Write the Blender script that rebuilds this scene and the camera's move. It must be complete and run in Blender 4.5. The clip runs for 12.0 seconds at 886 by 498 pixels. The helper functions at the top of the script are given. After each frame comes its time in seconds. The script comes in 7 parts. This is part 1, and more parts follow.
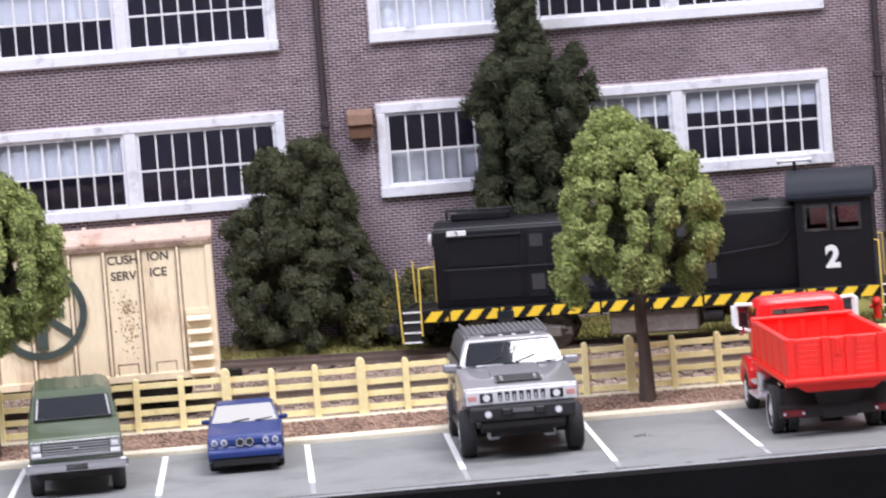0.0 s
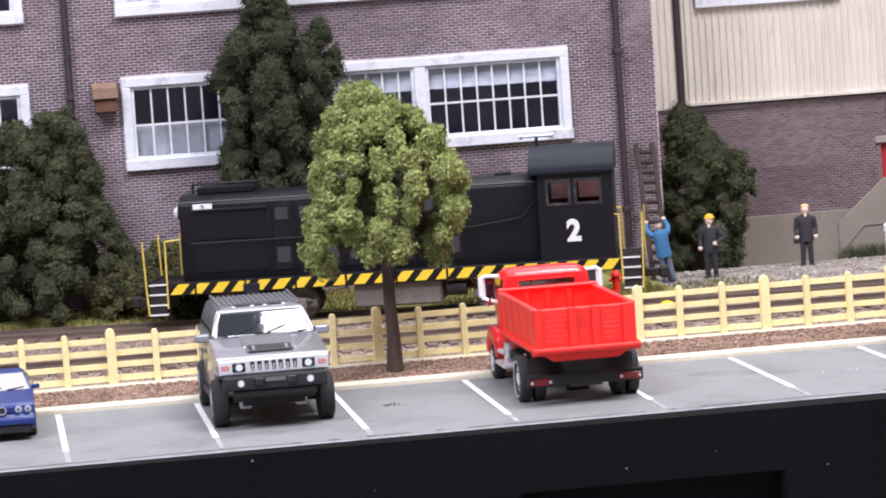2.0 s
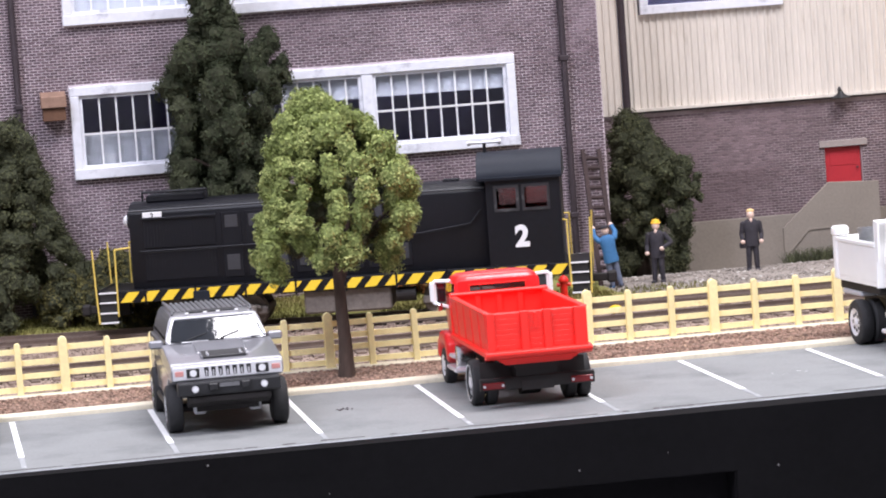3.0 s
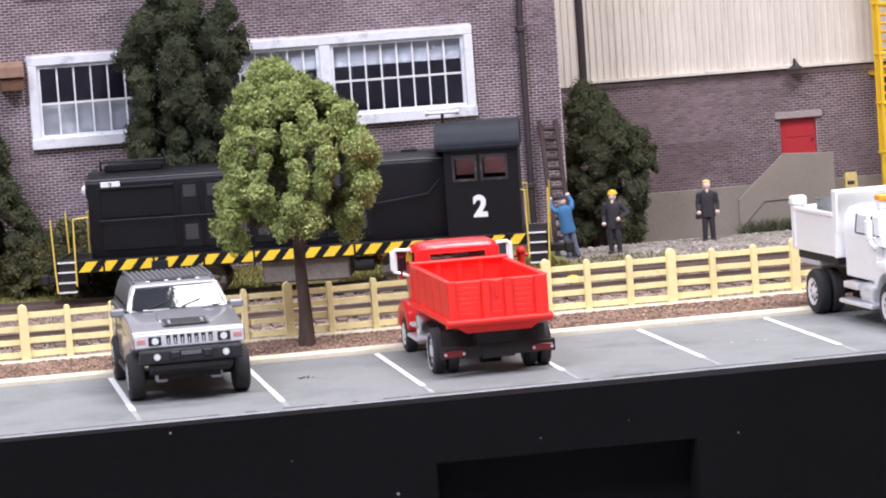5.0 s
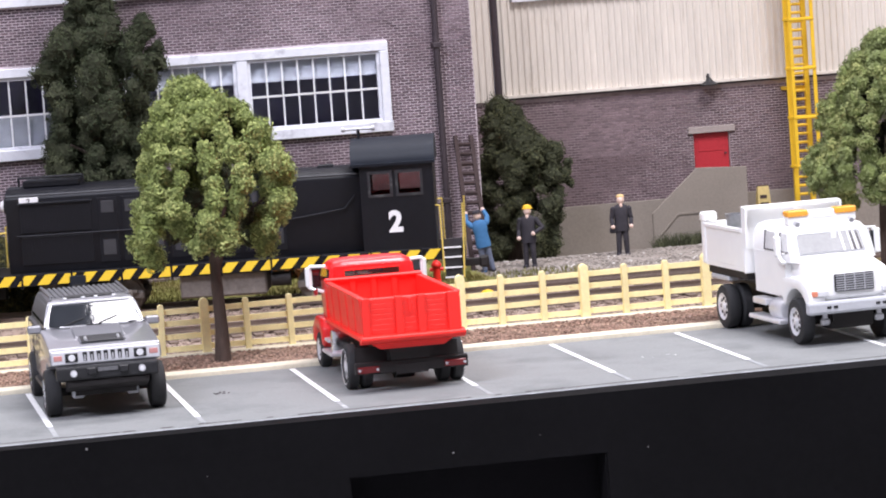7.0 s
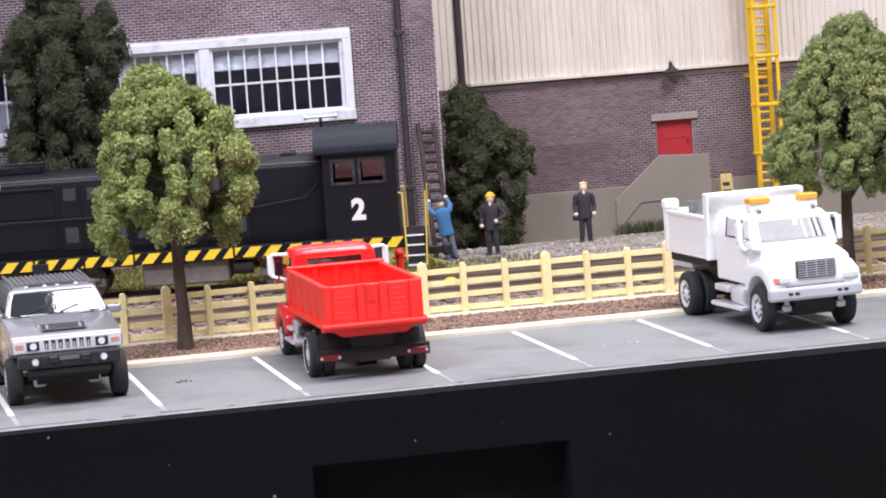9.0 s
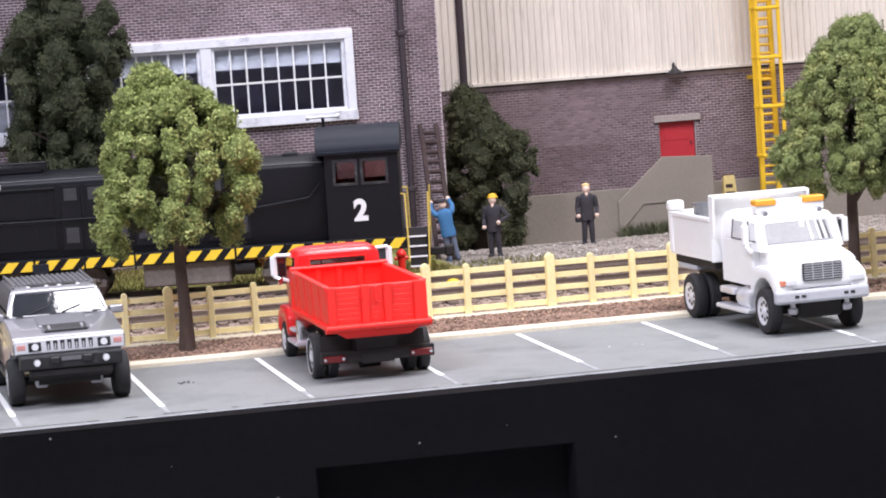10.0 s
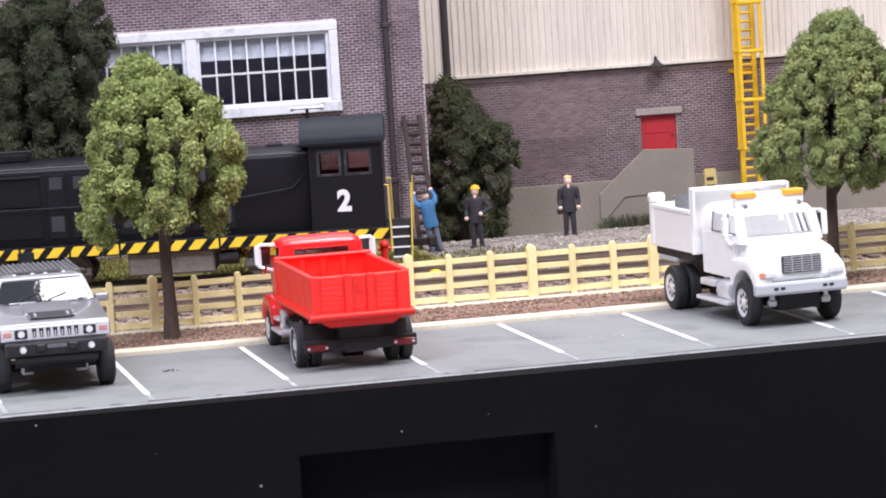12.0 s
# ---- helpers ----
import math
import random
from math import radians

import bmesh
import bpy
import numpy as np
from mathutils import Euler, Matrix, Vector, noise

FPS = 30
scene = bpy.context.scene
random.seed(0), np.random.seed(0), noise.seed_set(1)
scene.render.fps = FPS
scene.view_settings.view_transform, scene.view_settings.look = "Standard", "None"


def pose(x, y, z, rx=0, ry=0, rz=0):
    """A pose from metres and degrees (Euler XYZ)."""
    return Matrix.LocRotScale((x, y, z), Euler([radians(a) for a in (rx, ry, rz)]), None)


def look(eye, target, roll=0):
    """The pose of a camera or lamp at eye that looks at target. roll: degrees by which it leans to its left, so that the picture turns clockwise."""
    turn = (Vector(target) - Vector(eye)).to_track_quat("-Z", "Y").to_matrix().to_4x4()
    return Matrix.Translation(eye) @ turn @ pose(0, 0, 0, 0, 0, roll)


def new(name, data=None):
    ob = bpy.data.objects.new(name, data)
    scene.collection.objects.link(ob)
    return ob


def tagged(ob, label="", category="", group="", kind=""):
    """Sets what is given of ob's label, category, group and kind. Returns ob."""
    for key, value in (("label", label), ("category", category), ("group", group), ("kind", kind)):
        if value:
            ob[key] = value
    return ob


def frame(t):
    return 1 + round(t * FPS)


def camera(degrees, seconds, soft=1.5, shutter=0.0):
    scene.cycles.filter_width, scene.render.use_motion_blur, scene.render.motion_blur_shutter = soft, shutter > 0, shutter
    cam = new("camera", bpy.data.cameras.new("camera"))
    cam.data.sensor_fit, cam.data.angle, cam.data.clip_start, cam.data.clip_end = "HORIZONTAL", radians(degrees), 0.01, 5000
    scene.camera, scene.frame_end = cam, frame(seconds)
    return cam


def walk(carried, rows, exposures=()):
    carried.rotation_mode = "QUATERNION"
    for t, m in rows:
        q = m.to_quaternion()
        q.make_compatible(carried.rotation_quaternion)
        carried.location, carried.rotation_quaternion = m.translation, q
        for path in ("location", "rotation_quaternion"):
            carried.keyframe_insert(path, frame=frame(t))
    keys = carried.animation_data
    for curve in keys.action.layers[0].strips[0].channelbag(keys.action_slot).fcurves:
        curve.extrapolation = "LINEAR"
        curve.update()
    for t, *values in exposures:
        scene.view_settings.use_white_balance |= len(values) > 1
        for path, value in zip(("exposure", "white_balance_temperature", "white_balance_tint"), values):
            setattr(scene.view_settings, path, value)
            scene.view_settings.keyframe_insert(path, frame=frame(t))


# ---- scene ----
cam = camera(15.48, 12.0, soft=1.9, shutter=0.5)
PATH = [
    (0.0, look((-0.11098, -0.74175, 0.10667), (-0.06216, 0.15454, 0.04120), -4.396)),
    (0.5, look((-0.11353, -0.74267, 0.10413), (-0.04894, 0.15208, 0.03174), -4.521)),
    (1.0, look((-0.11484, -0.74666, 0.10415), (-0.02917, 0.14580, 0.02560), -4.500)),
    (1.5, look((-0.11580, -0.75054, 0.10546), (-0.00549, 0.13921, 0.02684), -4.137)),
    (2.0, look((-0.11915, -0.75137, 0.10581), (0.00529, 0.13671, 0.02946), -3.873)),
    (2.5, look((-0.12147, -0.75314, 0.10559), (0.01236, 0.13370, 0.03075), -3.828)),
    (3.0, look((-0.12353, -0.75581, 0.10503), (0.01822, 0.12982, 0.03047), -4.132)),
    (5.0, look((-0.12768, -0.75768, 0.10387), (0.02813, 0.12490, 0.02150), -3.997)),
    (5.5, look((-0.12717, -0.76213, 0.10487), (0.03240, 0.11957, 0.02039), -3.947)),
    (6.0, look((-0.12387, -0.76637, 0.10544), (0.04228, 0.11413, 0.02105), -3.956)),
    (6.5, look((-0.12430, -0.76872, 0.10637), (0.04715, 0.11087, 0.02312), -4.005)),
    (7.0, look((-0.12673, -0.76751, 0.10705), (0.04979, 0.11120, 0.02511), -3.951)),
    (9.0, look((-0.12561, -0.76775, 0.10691), (0.05965, 0.10878, 0.02103), -4.027)),
    (9.5, look((-0.12753, -0.76328, 0.10636), (0.05912, 0.11300, 0.02090), -4.000)),
    (10.0, look((-0.12705, -0.76229, 0.10648), (0.05977, 0.11395, 0.02095), -3.832)),
    (10.5, look((-0.12900, -0.76304, 0.10755), (0.05870, 0.11301, 0.02198), -3.791)),
    (11.0, look((-0.13052, -0.76466, 0.10626), (0.05767, 0.11116, 0.01955), -3.541)),
    (11.5, look((-0.12943, -0.77115, 0.10798), (0.06107, 0.10417, 0.02123), -3.469)),
    (12.0, look((-0.12901, -0.76951, 0.10696), (0.06263, 0.10542, 0.01882), -3.477)),
]
walk(cam, PATH, ((0.0, -0.04), (1.5, 0.09), (9.0, 0.07), (12.0, 0.08)))
# ---- light: unseen ceiling lamps added before and behind the layout, set by windscreen glare ----
def ceiling_lamp(x, y, z, sx, sy, watts, tint):
    d = bpy.data.lights.new("ceiling_light", "AREA")
    d.shape, d.size, d.size_y, d.energy, d.color = "RECTANGLE", sx, sy, watts, tint
    new("ceiling_light", d).matrix_world = pose(x, y, z)


TINT, COOL = (0.98, 0.95, 1.01), (0.93, 0.94, 1.12)
ceiling_lamp(0.36, -0.33, 1.15, 0.62, 0.36, 22.0, TINT)
ceiling_lamp(-0.76, -0.73, 1.10, 0.60, 0.30, 23.8, COOL)
ceiling_lamp(0.05, 0.86, 1.34, 1.30, 0.40, 12, TINT)
world = bpy.data.worlds.new("room_air")
scene.world = world
world.use_nodes = True
world.node_tree.nodes["Background"].inputs[0].default_value = (0.9, 0.92, 1.0, 1)
world.node_tree.nodes["Background"].inputs[1].default_value = 0.25


# ---- materials ----
def mat(name, col, rough=0.5, metal=0.0, spread=0.2, fine=900, coarse=110, bump=0.15, island=0.0, second=None, second_at=0.5,
        second_scale=60, coat=0.0, spec=0.5, stretch=(1, 1, 1), depth=0.0004):
    m = bpy.data.materials.new(name)
    m.use_nodes = True
    nt = m.node_tree
    b = nt.nodes["Principled BSDF"]
    link = nt.links.new

    def node(kind, **kw):
        n = nt.nodes.new(kind)
        for k, v in kw.items():
            n.inputs[k].default_value = v
        return n

    co = node("ShaderNodeTexCoord")
    mp = node("ShaderNodeMapping", Scale=stretch)
    link(co.outputs["Object"], mp.inputs["Vector"])
    nf = node("ShaderNodeTexNoise", Scale=fine, Detail=3.0, Roughness=0.6)
    nc = node("ShaderNodeTexNoise", Scale=coarse, Detail=4.0, Roughness=0.6)
    link(mp.outputs[0], nf.inputs["Vector"])
    link(mp.outputs[0], nc.inputs["Vector"])
    add = nt.nodes.new("ShaderNodeMath")
    add.operation = "ADD"
    link(nf.outputs["Fac"], add.inputs[0])
    link(nc.outputs["Fac"], add.inputs[1])
    val = node("ShaderNodeMapRange")
    val.inputs["From Min"].default_value, val.inputs["From Max"].default_value = 0.6, 1.4
    val.inputs["To Min"].default_value, val.inputs["To Max"].default_value = 1 - spread, 1 + spread
    link(add.outputs[0], val.inputs["Value"])
    last = val.outputs[0]
    if island:
        geo = nt.nodes.new("ShaderNodeNewGeometry")
        info = nt.nodes.new("ShaderNodeObjectInfo")
        s = nt.nodes.new("ShaderNodeMath")
        link(geo.outputs["Random Per Island"], s.inputs[0])
        link(info.outputs["Random"], s.inputs[1])
        fr = nt.nodes.new("ShaderNodeMath")
        fr.operation = "FRACT"
        link(s.outputs[0], fr.inputs[0])
        r = node("ShaderNodeMapRange")
        r.inputs["To Min"].default_value, r.inputs["To Max"].default_value = 1 - island, 1 + island
        link(fr.outputs[0], r.inputs["Value"])
        mul = nt.nodes.new("ShaderNodeMath")
        mul.operation = "MULTIPLY"
        link(last, mul.inputs[0])
        link(r.outputs[0], mul.inputs[1])
        last = mul.outputs[0]
    base = node("ShaderNodeRGB")
    base.outputs[0].default_value = (*col, 1)
    colour = base.outputs[0]
    if second:
        ns = node("ShaderNodeTexNoise", Scale=second_scale, Detail=5.0, Roughness=0.65)
        link(mp.outputs[0], ns.inputs["Vector"])
        ramp = node("ShaderNodeMapRange")
        ramp.inputs["From Min"].default_value, ramp.inputs["From Max"].default_value = second_at - 0.06, second_at + 0.12
        link(ns.outputs["Fac"], ramp.inputs["Value"])
        mix = nt.nodes.new("ShaderNodeMix")
        mix.data_type = "RGBA"
        link(ramp.outputs[0], mix.inputs["Factor"])
        link(colour, mix.inputs["A"])
        mix.inputs["B"].default_value = (*second, 1)
        colour = mix.outputs["Result"]
    sc = nt.nodes.new("ShaderNodeVectorMath")
    sc.operation = "SCALE"
    link(colour, sc.inputs[0])
    link(last, sc.inputs["Scale"])
    link(sc.outputs[0], b.inputs["Base Color"])
    b.inputs["Roughness"].default_value = rough
    b.inputs["Metallic"].default_value = metal
    b.inputs["Specular IOR Level"].default_value = spec
    b.inputs["Coat Weight"].default_value = coat
    b.inputs["Coat Roughness"].default_value = 0.08
    if bump:
        bp = node("ShaderNodeBump", Strength=bump, Distance=depth)
        link(nf.outputs["Fac"], bp.inputs["Height"])
        link(bp.outputs[0], b.inputs["Normal"])
    return m


def glass(name, tint=(0.9, 0.93, 0.95), rough=0.03):
    m = bpy.data.materials.new(name)
    m.use_nodes = True
    b = m.node_tree.nodes["Principled BSDF"]
    b.inputs["Base Color"].default_value = (*tint, 1)
    b.inputs["Roughness"].default_value = rough
    b.inputs["Transmission Weight"].default_value = 1.0
    b.inputs["IOR"].default_value = 1.3
    return m


M_BRICK = mat("brick_purple_brown", (0.130, 0.091, 0.107), 0.85, second=(0.222, 0.166, 0.192), second_at=0.52, second_scale=11, spread=0.22, island=0.28, fine=2500, coarse=25, bump=0.3, depth=0.0001)
M_MORTAR = mat("mortar_pale", (0.69, 0.60, 0.635), 0.95, spread=0.28, fine=1500, coarse=30, second=(0.30, 0.245, 0.255), second_at=0.52, second_scale=14)
M_SHEDBRICK = mat("brick_grimy_purple_brown", (0.136, 0.094, 0.102), 0.88, second=(0.205, 0.150, 0.162), second_at=0.54, second_scale=13, spread=0.22, island=0.26, fine=2500, coarse=25, bump=0.3, depth=0.0001)
M_SHEDMORTAR = mat("mortar_grimy", (0.56, 0.475, 0.485), 0.95, spread=0.28, fine=1500, coarse=30, second=(0.235, 0.180, 0.178), second_at=0.51, second_scale=13)
M_FRAME = mat("window_frame_white", (0.78, 0.79, 0.85), 0.6, spread=0.10, fine=500, coarse=60, second=(0.36, 0.36, 0.42), second_at=0.62, second_scale=110)
M_MUNTIN = mat("muntin_white", (0.75, 0.75, 0.77), 0.6, spread=0.1)
M_GLASS = glass("window_glass")
M_CABGLASS = glass("grimy_cab_glass", (0.52, 0.44, 0.43), 0.06)
M_BLIND = mat("window_blind_white", (0.425, 0.435, 0.49), 0.8, spread=0.05, fine=200, coarse=30)
# pale patches paint the cloudy reflection of the panes onto the curtain
M_CURTAIN = mat("curtain_cloudy_reflection", (0.185, 0.190, 0.215), 0.9, spread=0.30, fine=300, coarse=80, second=(0.36, 0.37, 0.39), second_at=0.58, second_scale=90)
M_DARK = mat("dark_interior", (0.17, 0.16, 0.31), 0.9, spread=0.3)
M_PIPE = mat("downpipe_dark", (0.042, 0.030, 0.036), 0.6, spread=0.3)
M_VENTLID = mat("lighter_brown_lid", (0.30, 0.185, 0.135), 0.85, spread=0.25, coarse=150)
M_VENT = mat("rust_brown_box", (0.135, 0.066, 0.038), 0.8, spread=0.3, coarse=150)
M_SIDING = mat("cream_metal_siding", (0.71, 0.652, 0.58), 0.6, spread=0.12, fine=250, coarse=40, stretch=(3, 3, 0.35), second=(0.40, 0.34, 0.27), second_at=0.66, second_scale=120)
M_CONC = mat("painted_concrete_taupe", (0.26, 0.225, 0.19), 0.9, spread=0.15, fine=1200, coarse=50)
M_LINTEL = mat("stone_lintel", (0.34, 0.29, 0.27), 0.9, spread=0.15)
M_REDDOOR = mat("red_door_paint", (0.42, 0.02, 0.03), 0.6, spread=0.1)
M_ASPHALT = mat("asphalt_grey", (0.216, 0.223, 0.223), 0.75, spread=0.18, fine=1200, coarse=35, second=(0.150, 0.157, 0.158), second_at=0.55, second_scale=32, bump=0.12)
M_LINE = mat("white_line_paint", (0.85, 0.85, 0.85), 0.7, spread=0.08, second=(0.45, 0.46, 0.47), second_at=0.66, second_scale=300)
M_WORNLINE = mat("worn_line_paint", (0.30, 0.31, 0.32), 0.75, spread=0.2, fine=700, coarse=90, second=(0.60, 0.61, 0.62), second_at=0.60, second_scale=220)
M_KERB = mat("kerb_cream", (0.70, 0.64, 0.50), 0.9, spread=0.15, fine=900, coarse=90)
M_MULCH = mat("red_brown_mulch", (0.235, 0.150, 0.112), 1.0, spread=0.4, island=0.55, fine=1500, coarse=300, bump=0.5, second=(0.38, 0.27, 0.18), second_at=0.60, second_scale=260)
M_BALLAST = mat("ballast_brown_grey", (0.27, 0.205, 0.165), 1.0, spread=0.3, island=0.35, fine=1800, coarse=120, bump=0.6)
M_GRAVEL = mat("gravel_grey", (0.29, 0.255, 0.225), 1.0, spread=0.25, island=0.25, fine=1500, coarse=100, bump=0.6)
M_GRASS = mat("grass_green", (0.175, 0.170, 0.048), 1.0, spread=0.35, island=0.4, fine=1500, coarse=90, bump=0.5, second=(0.20, 0.15, 0.06), second_at=0.55, second_scale=70)
M_FENCE = mat("fence_pale_yellow", (0.95, 0.825, 0.435), 0.7, spread=0.12, fine=900, coarse=140, island=0.06, second=(0.55, 0.40, 0.18), second_at=0.66, second_scale=220)
M_RAIL = mat("rail_steel_brown", (0.23, 0.18, 0.155), 0.45, metal=0.6, spread=0.25)
M_SLEEPER = mat("sleeper_brown", (0.15, 0.108, 0.085), 0.95, spread=0.35, island=0.3)
M_FASCIA = mat("fascia_black", (0.0056, 0.0053, 0.0060), 0.80, spread=0.35, fine=600, coarse=22, bump=0.05, spec=0.07)
M_POCKET = mat("pocket_black_plastic", (0.0060, 0.0056, 0.0066), 0.8, spec=0.10, spread=0.3, bump=0.05)
M_EDGE = mat("board_edge_grey", (0.33, 0.34, 0.36), 0.8, spread=0.35, fine=500, coarse=120, second=(0.12, 0.125, 0.14), second_at=0.60, second_scale=130)
M_ROOMWALL = mat("room_wall_paint", (0.74, 0.74, 0.75), 0.9, spread=0.05, fine=60, coarse=6, bump=0)
# paler second tone paints highlights, as on lit tips of the leaf clumps
M_LEAF_LIGHT = mat("foliage_light_green", (0.252, 0.302, 0.090), 0.8, spread=0.24, island=0.20, fine=700, coarse=90, bump=0, second=(0.46, 0.495, 0.185), second_at=0.52, second_scale=120)
M_LEAF_MID = mat("foliage_mid_green", (0.205, 0.242, 0.094), 0.85, spread=0.22, island=0.20, fine=700, coarse=70, bump=0, second=(0.38, 0.395, 0.15), second_at=0.53, second_scale=120)
M_LEAF_DARK = mat("foliage_dark_green", (0.040, 0.051, 0.024), 0.95, spread=0.25, island=0.22, fine=500, coarse=70, bump=0, second=(0.090, 0.100, 0.052), second_at=0.55, second_scale=90)
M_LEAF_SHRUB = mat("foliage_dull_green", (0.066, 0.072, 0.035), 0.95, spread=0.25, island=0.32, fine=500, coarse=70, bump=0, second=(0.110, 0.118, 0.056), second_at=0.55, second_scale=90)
M_LEAF_OLIVE = mat("foliage_olive", (0.115, 0.105, 0.035), 0.95, spread=0.35, island=0.5, fine=700, coarse=70, bump=0)
M_LEAF_RUST = mat("foliage_rust_brown", (0.26, 0.10, 0.030), 0.95, spread=0.35, island=0.5, fine=700, coarse=70, bump=0)
# core colours darker than the leaves, painted shade for gaps between clumps
M_CORE_SHADE_DARK = mat("foliage_core_shade_dark", (0.036, 0.040, 0.020), 0.95, spread=0.35, fine=1400, coarse=120, bump=0.6)
M_CORE_SHADE_GREEN = mat("foliage_core_shade_green", (0.150, 0.185, 0.055), 0.95, spread=0.35, fine=1400, coarse=120, bump=0.6)
M_BARK = mat("bark_brown", (0.075, 0.052, 0.042), 0.95, spread=0.35, fine=900, coarse=200, stretch=(1, 1, 0.3), bump=0.5)
M_YELLOW = mat("safety_yellow_paint", (0.80, 0.50, 0.025), 0.5, spread=0.12)
M_BLACK = mat("black_plastic", (0.015, 0.015, 0.017), 0.5, spread=0.3)
M_LADDERWOOD = mat("dark_ladder_wood", (0.045, 0.028, 0.027), 0.9, spread=0.3)

# ---- helpers: lengths below are in centimetres of the model ----
CM = 0.01


def thing(name, x=0.0, y=0.0, z=0.0, rz=0.0, label="", category="", group="", kind=""):
    ob = new(name)
    ob.empty_display_size = 0.01
    ob.matrix_basis = pose(x * CM, y * CM, z * CM, 0, 0, rz)
    return tagged(ob, label, category, group, kind)


def mesh_from(name, bm, material, smooth=None):
    bmesh.ops.scale(bm, vec=(CM, CM, CM), verts=bm.verts)
    me = bpy.data.meshes.new(name)
    bm.to_mesh(me)
    bm.free()
    me.materials.append(material)
    if smooth:
        me.shade_smooth()
        me.set_sharp_from_angle(angle=radians(smooth))
    return me


def part(name, bm, material, parent=None, label="", smooth=None, kind=""):
    ob = new(name, mesh_from(name, bm, material, smooth))
    ob.parent = parent
    if label:
        ob["label"] = label
    if kind:
        ob["kind"] = kind
    return ob


def raw(name, verts, faces, material, parent=None, smooth=False):
    me = bpy.data.meshes.new(name)
    me.from_pydata([(x * CM, y * CM, z * CM) for x, y, z in verts], [], faces)
    me.materials.append(material)
    if smooth:
        me.shade_smooth()
    ob = new(name, me)
    ob.parent = parent
    return ob


def box(bm, x0, x1, y0, y1, z0, z1, bevel=0.0, seg=1):
    r = bmesh.ops.create_cube(bm, size=1.0)
    vs = r["verts"]
    for v in vs:
        v.co = Vector(((x0 + x1) / 2 + v.co.x * (x1 - x0), (y0 + y1) / 2 + v.co.y * (y1 - y0), (z0 + z1) / 2 + v.co.z * (z1 - z0)))
    if bevel:
        es = list({e for v in vs for e in v.link_edges})
        bmesh.ops.bevel(bm, geom=es, offset=bevel, segments=seg, affect="EDGES", profile=0.5)
    return bm


def B(*a, **k):
    return box(bmesh.new(), *a, **k)


def prism(bm, pts, axis, a, b, bevel=0.0, seg=1):
    """A polygon of two coordinates, drawn out along axis from a to b."""
    def at(p, w):
        return {"x": (w, p[0], p[1]), "y": (p[0], w, p[1]), "z": (p[0], p[1], w)}[axis]
    lo = [bm.verts.new(at(p, a)) for p in pts]
    hi = [bm.verts.new(at(p, b)) for p in pts]
    n = len(pts)
    fs = [bm.faces.new(lo), bm.faces.new(hi[::-1])]
    fs += [bm.faces.new((lo[i], hi[i], hi[(i + 1) % n], lo[(i + 1) % n])) for i in range(n)]
    bmesh.ops.recalc_face_normals(bm, faces=fs)
    if bevel:
        es = list({e for f in fs for e in f.edges})
        bmesh.ops.bevel(bm, geom=es, offset=bevel, segments=seg, affect="EDGES", profile=0.5)
    return bm


def cyl(bm, p0, p1, r0, r1=None, n=12, bevel=0.0):
    p0, p1 = Vector(p0), Vector(p1)
    r1 = r0 if r1 is None else r1
    d = p1 - p0
    m = Matrix.Translation((p0 + p1) / 2) @ d.to_track_quat("Z", "Y").to_matrix().to_4x4()
    r = bmesh.ops.create_cone(bm, cap_ends=True, segments=n, radius1=r0, radius2=r1, depth=d.length, matrix=m)
    if bevel:
        es = [e for e in {e for v in r["verts"] for e in v.link_edges} if any(len(f.verts) > 4 for f in e.link_faces)]
        bmesh.ops.bevel(bm, geom=es, offset=bevel, segments=2, affect="EDGES", profile=0.5)
    return bm


def bar(bm, pts, r, n=8):
    """A round bar that follows points, with balls of metal at its bends."""
    for a, b in zip(pts, pts[1:]):
        cyl(bm, a, b, r, n=n)
    for p in pts[1:-1]:
        bmesh.ops.create_icosphere(bm, subdivisions=1, radius=r * 1.02, matrix=Matrix.Translation(p))
    return bm


def loft(bm, rings, cap=True):
    """Skins rings of the same number of points, one after another."""
    vs = [[bm.verts.new(p) for p in ring] for ring in rings]
    n = len(rings[0])
    fs = []
    for a, b in zip(vs, vs[1:]):
        fs += [bm.faces.new((a[i], a[(i + 1) % n], b[(i + 1) % n], b[i])) for i in range(n)]
    if cap:
        fs += [bm.faces.new(vs[0][::-1]), bm.faces.new(vs[-1])]
    bmesh.ops.recalc_face_normals(bm, faces=fs)
    return bm


def lathe(bm, profile, axis="x", at=(0, 0, 0), n=24):
    """Turns a profile of (along, radius) round an axis."""
    rings = []
    for k in range(n):
        a = 2 * math.pi * k / n
        ring = []
        for u, r in profile:
            c, s = r * math.cos(a), r * math.sin(a)
            ring.append({"x": (u, c, s), "y": (c, u, s), "z": (c, s, u)}[axis])
        rings.append([bm.verts.new(Vector(p) + Vector(at)) for p in ring])
    fs = []
    for a, b in zip(rings, rings[1:] + rings[:1]):
        for i in range(len(profile) - 1):
            if profile[i][1] == 0 and profile[i + 1][1] == 0:
                continue
            fs.append(bm.faces.new((a[i], a[i + 1], b[i + 1], b[i])))
    bmesh.ops.remove_doubles(bm, verts=[v for r in rings for v in r], dist=1e-5)
    bmesh.ops.recalc_face_normals(bm, faces=bm.faces[:])
    return bm


# ---- the unseen room that holds the layout, kept pale to bounce fill light ----
def slab(name, x0, x1, y0, y1, z0, z1, material, kind="structure", label=""):
    ob = part(name, B(x0, x1, y0, y1, z0, z1), material, None, label)
    return tagged(ob, kind=kind)


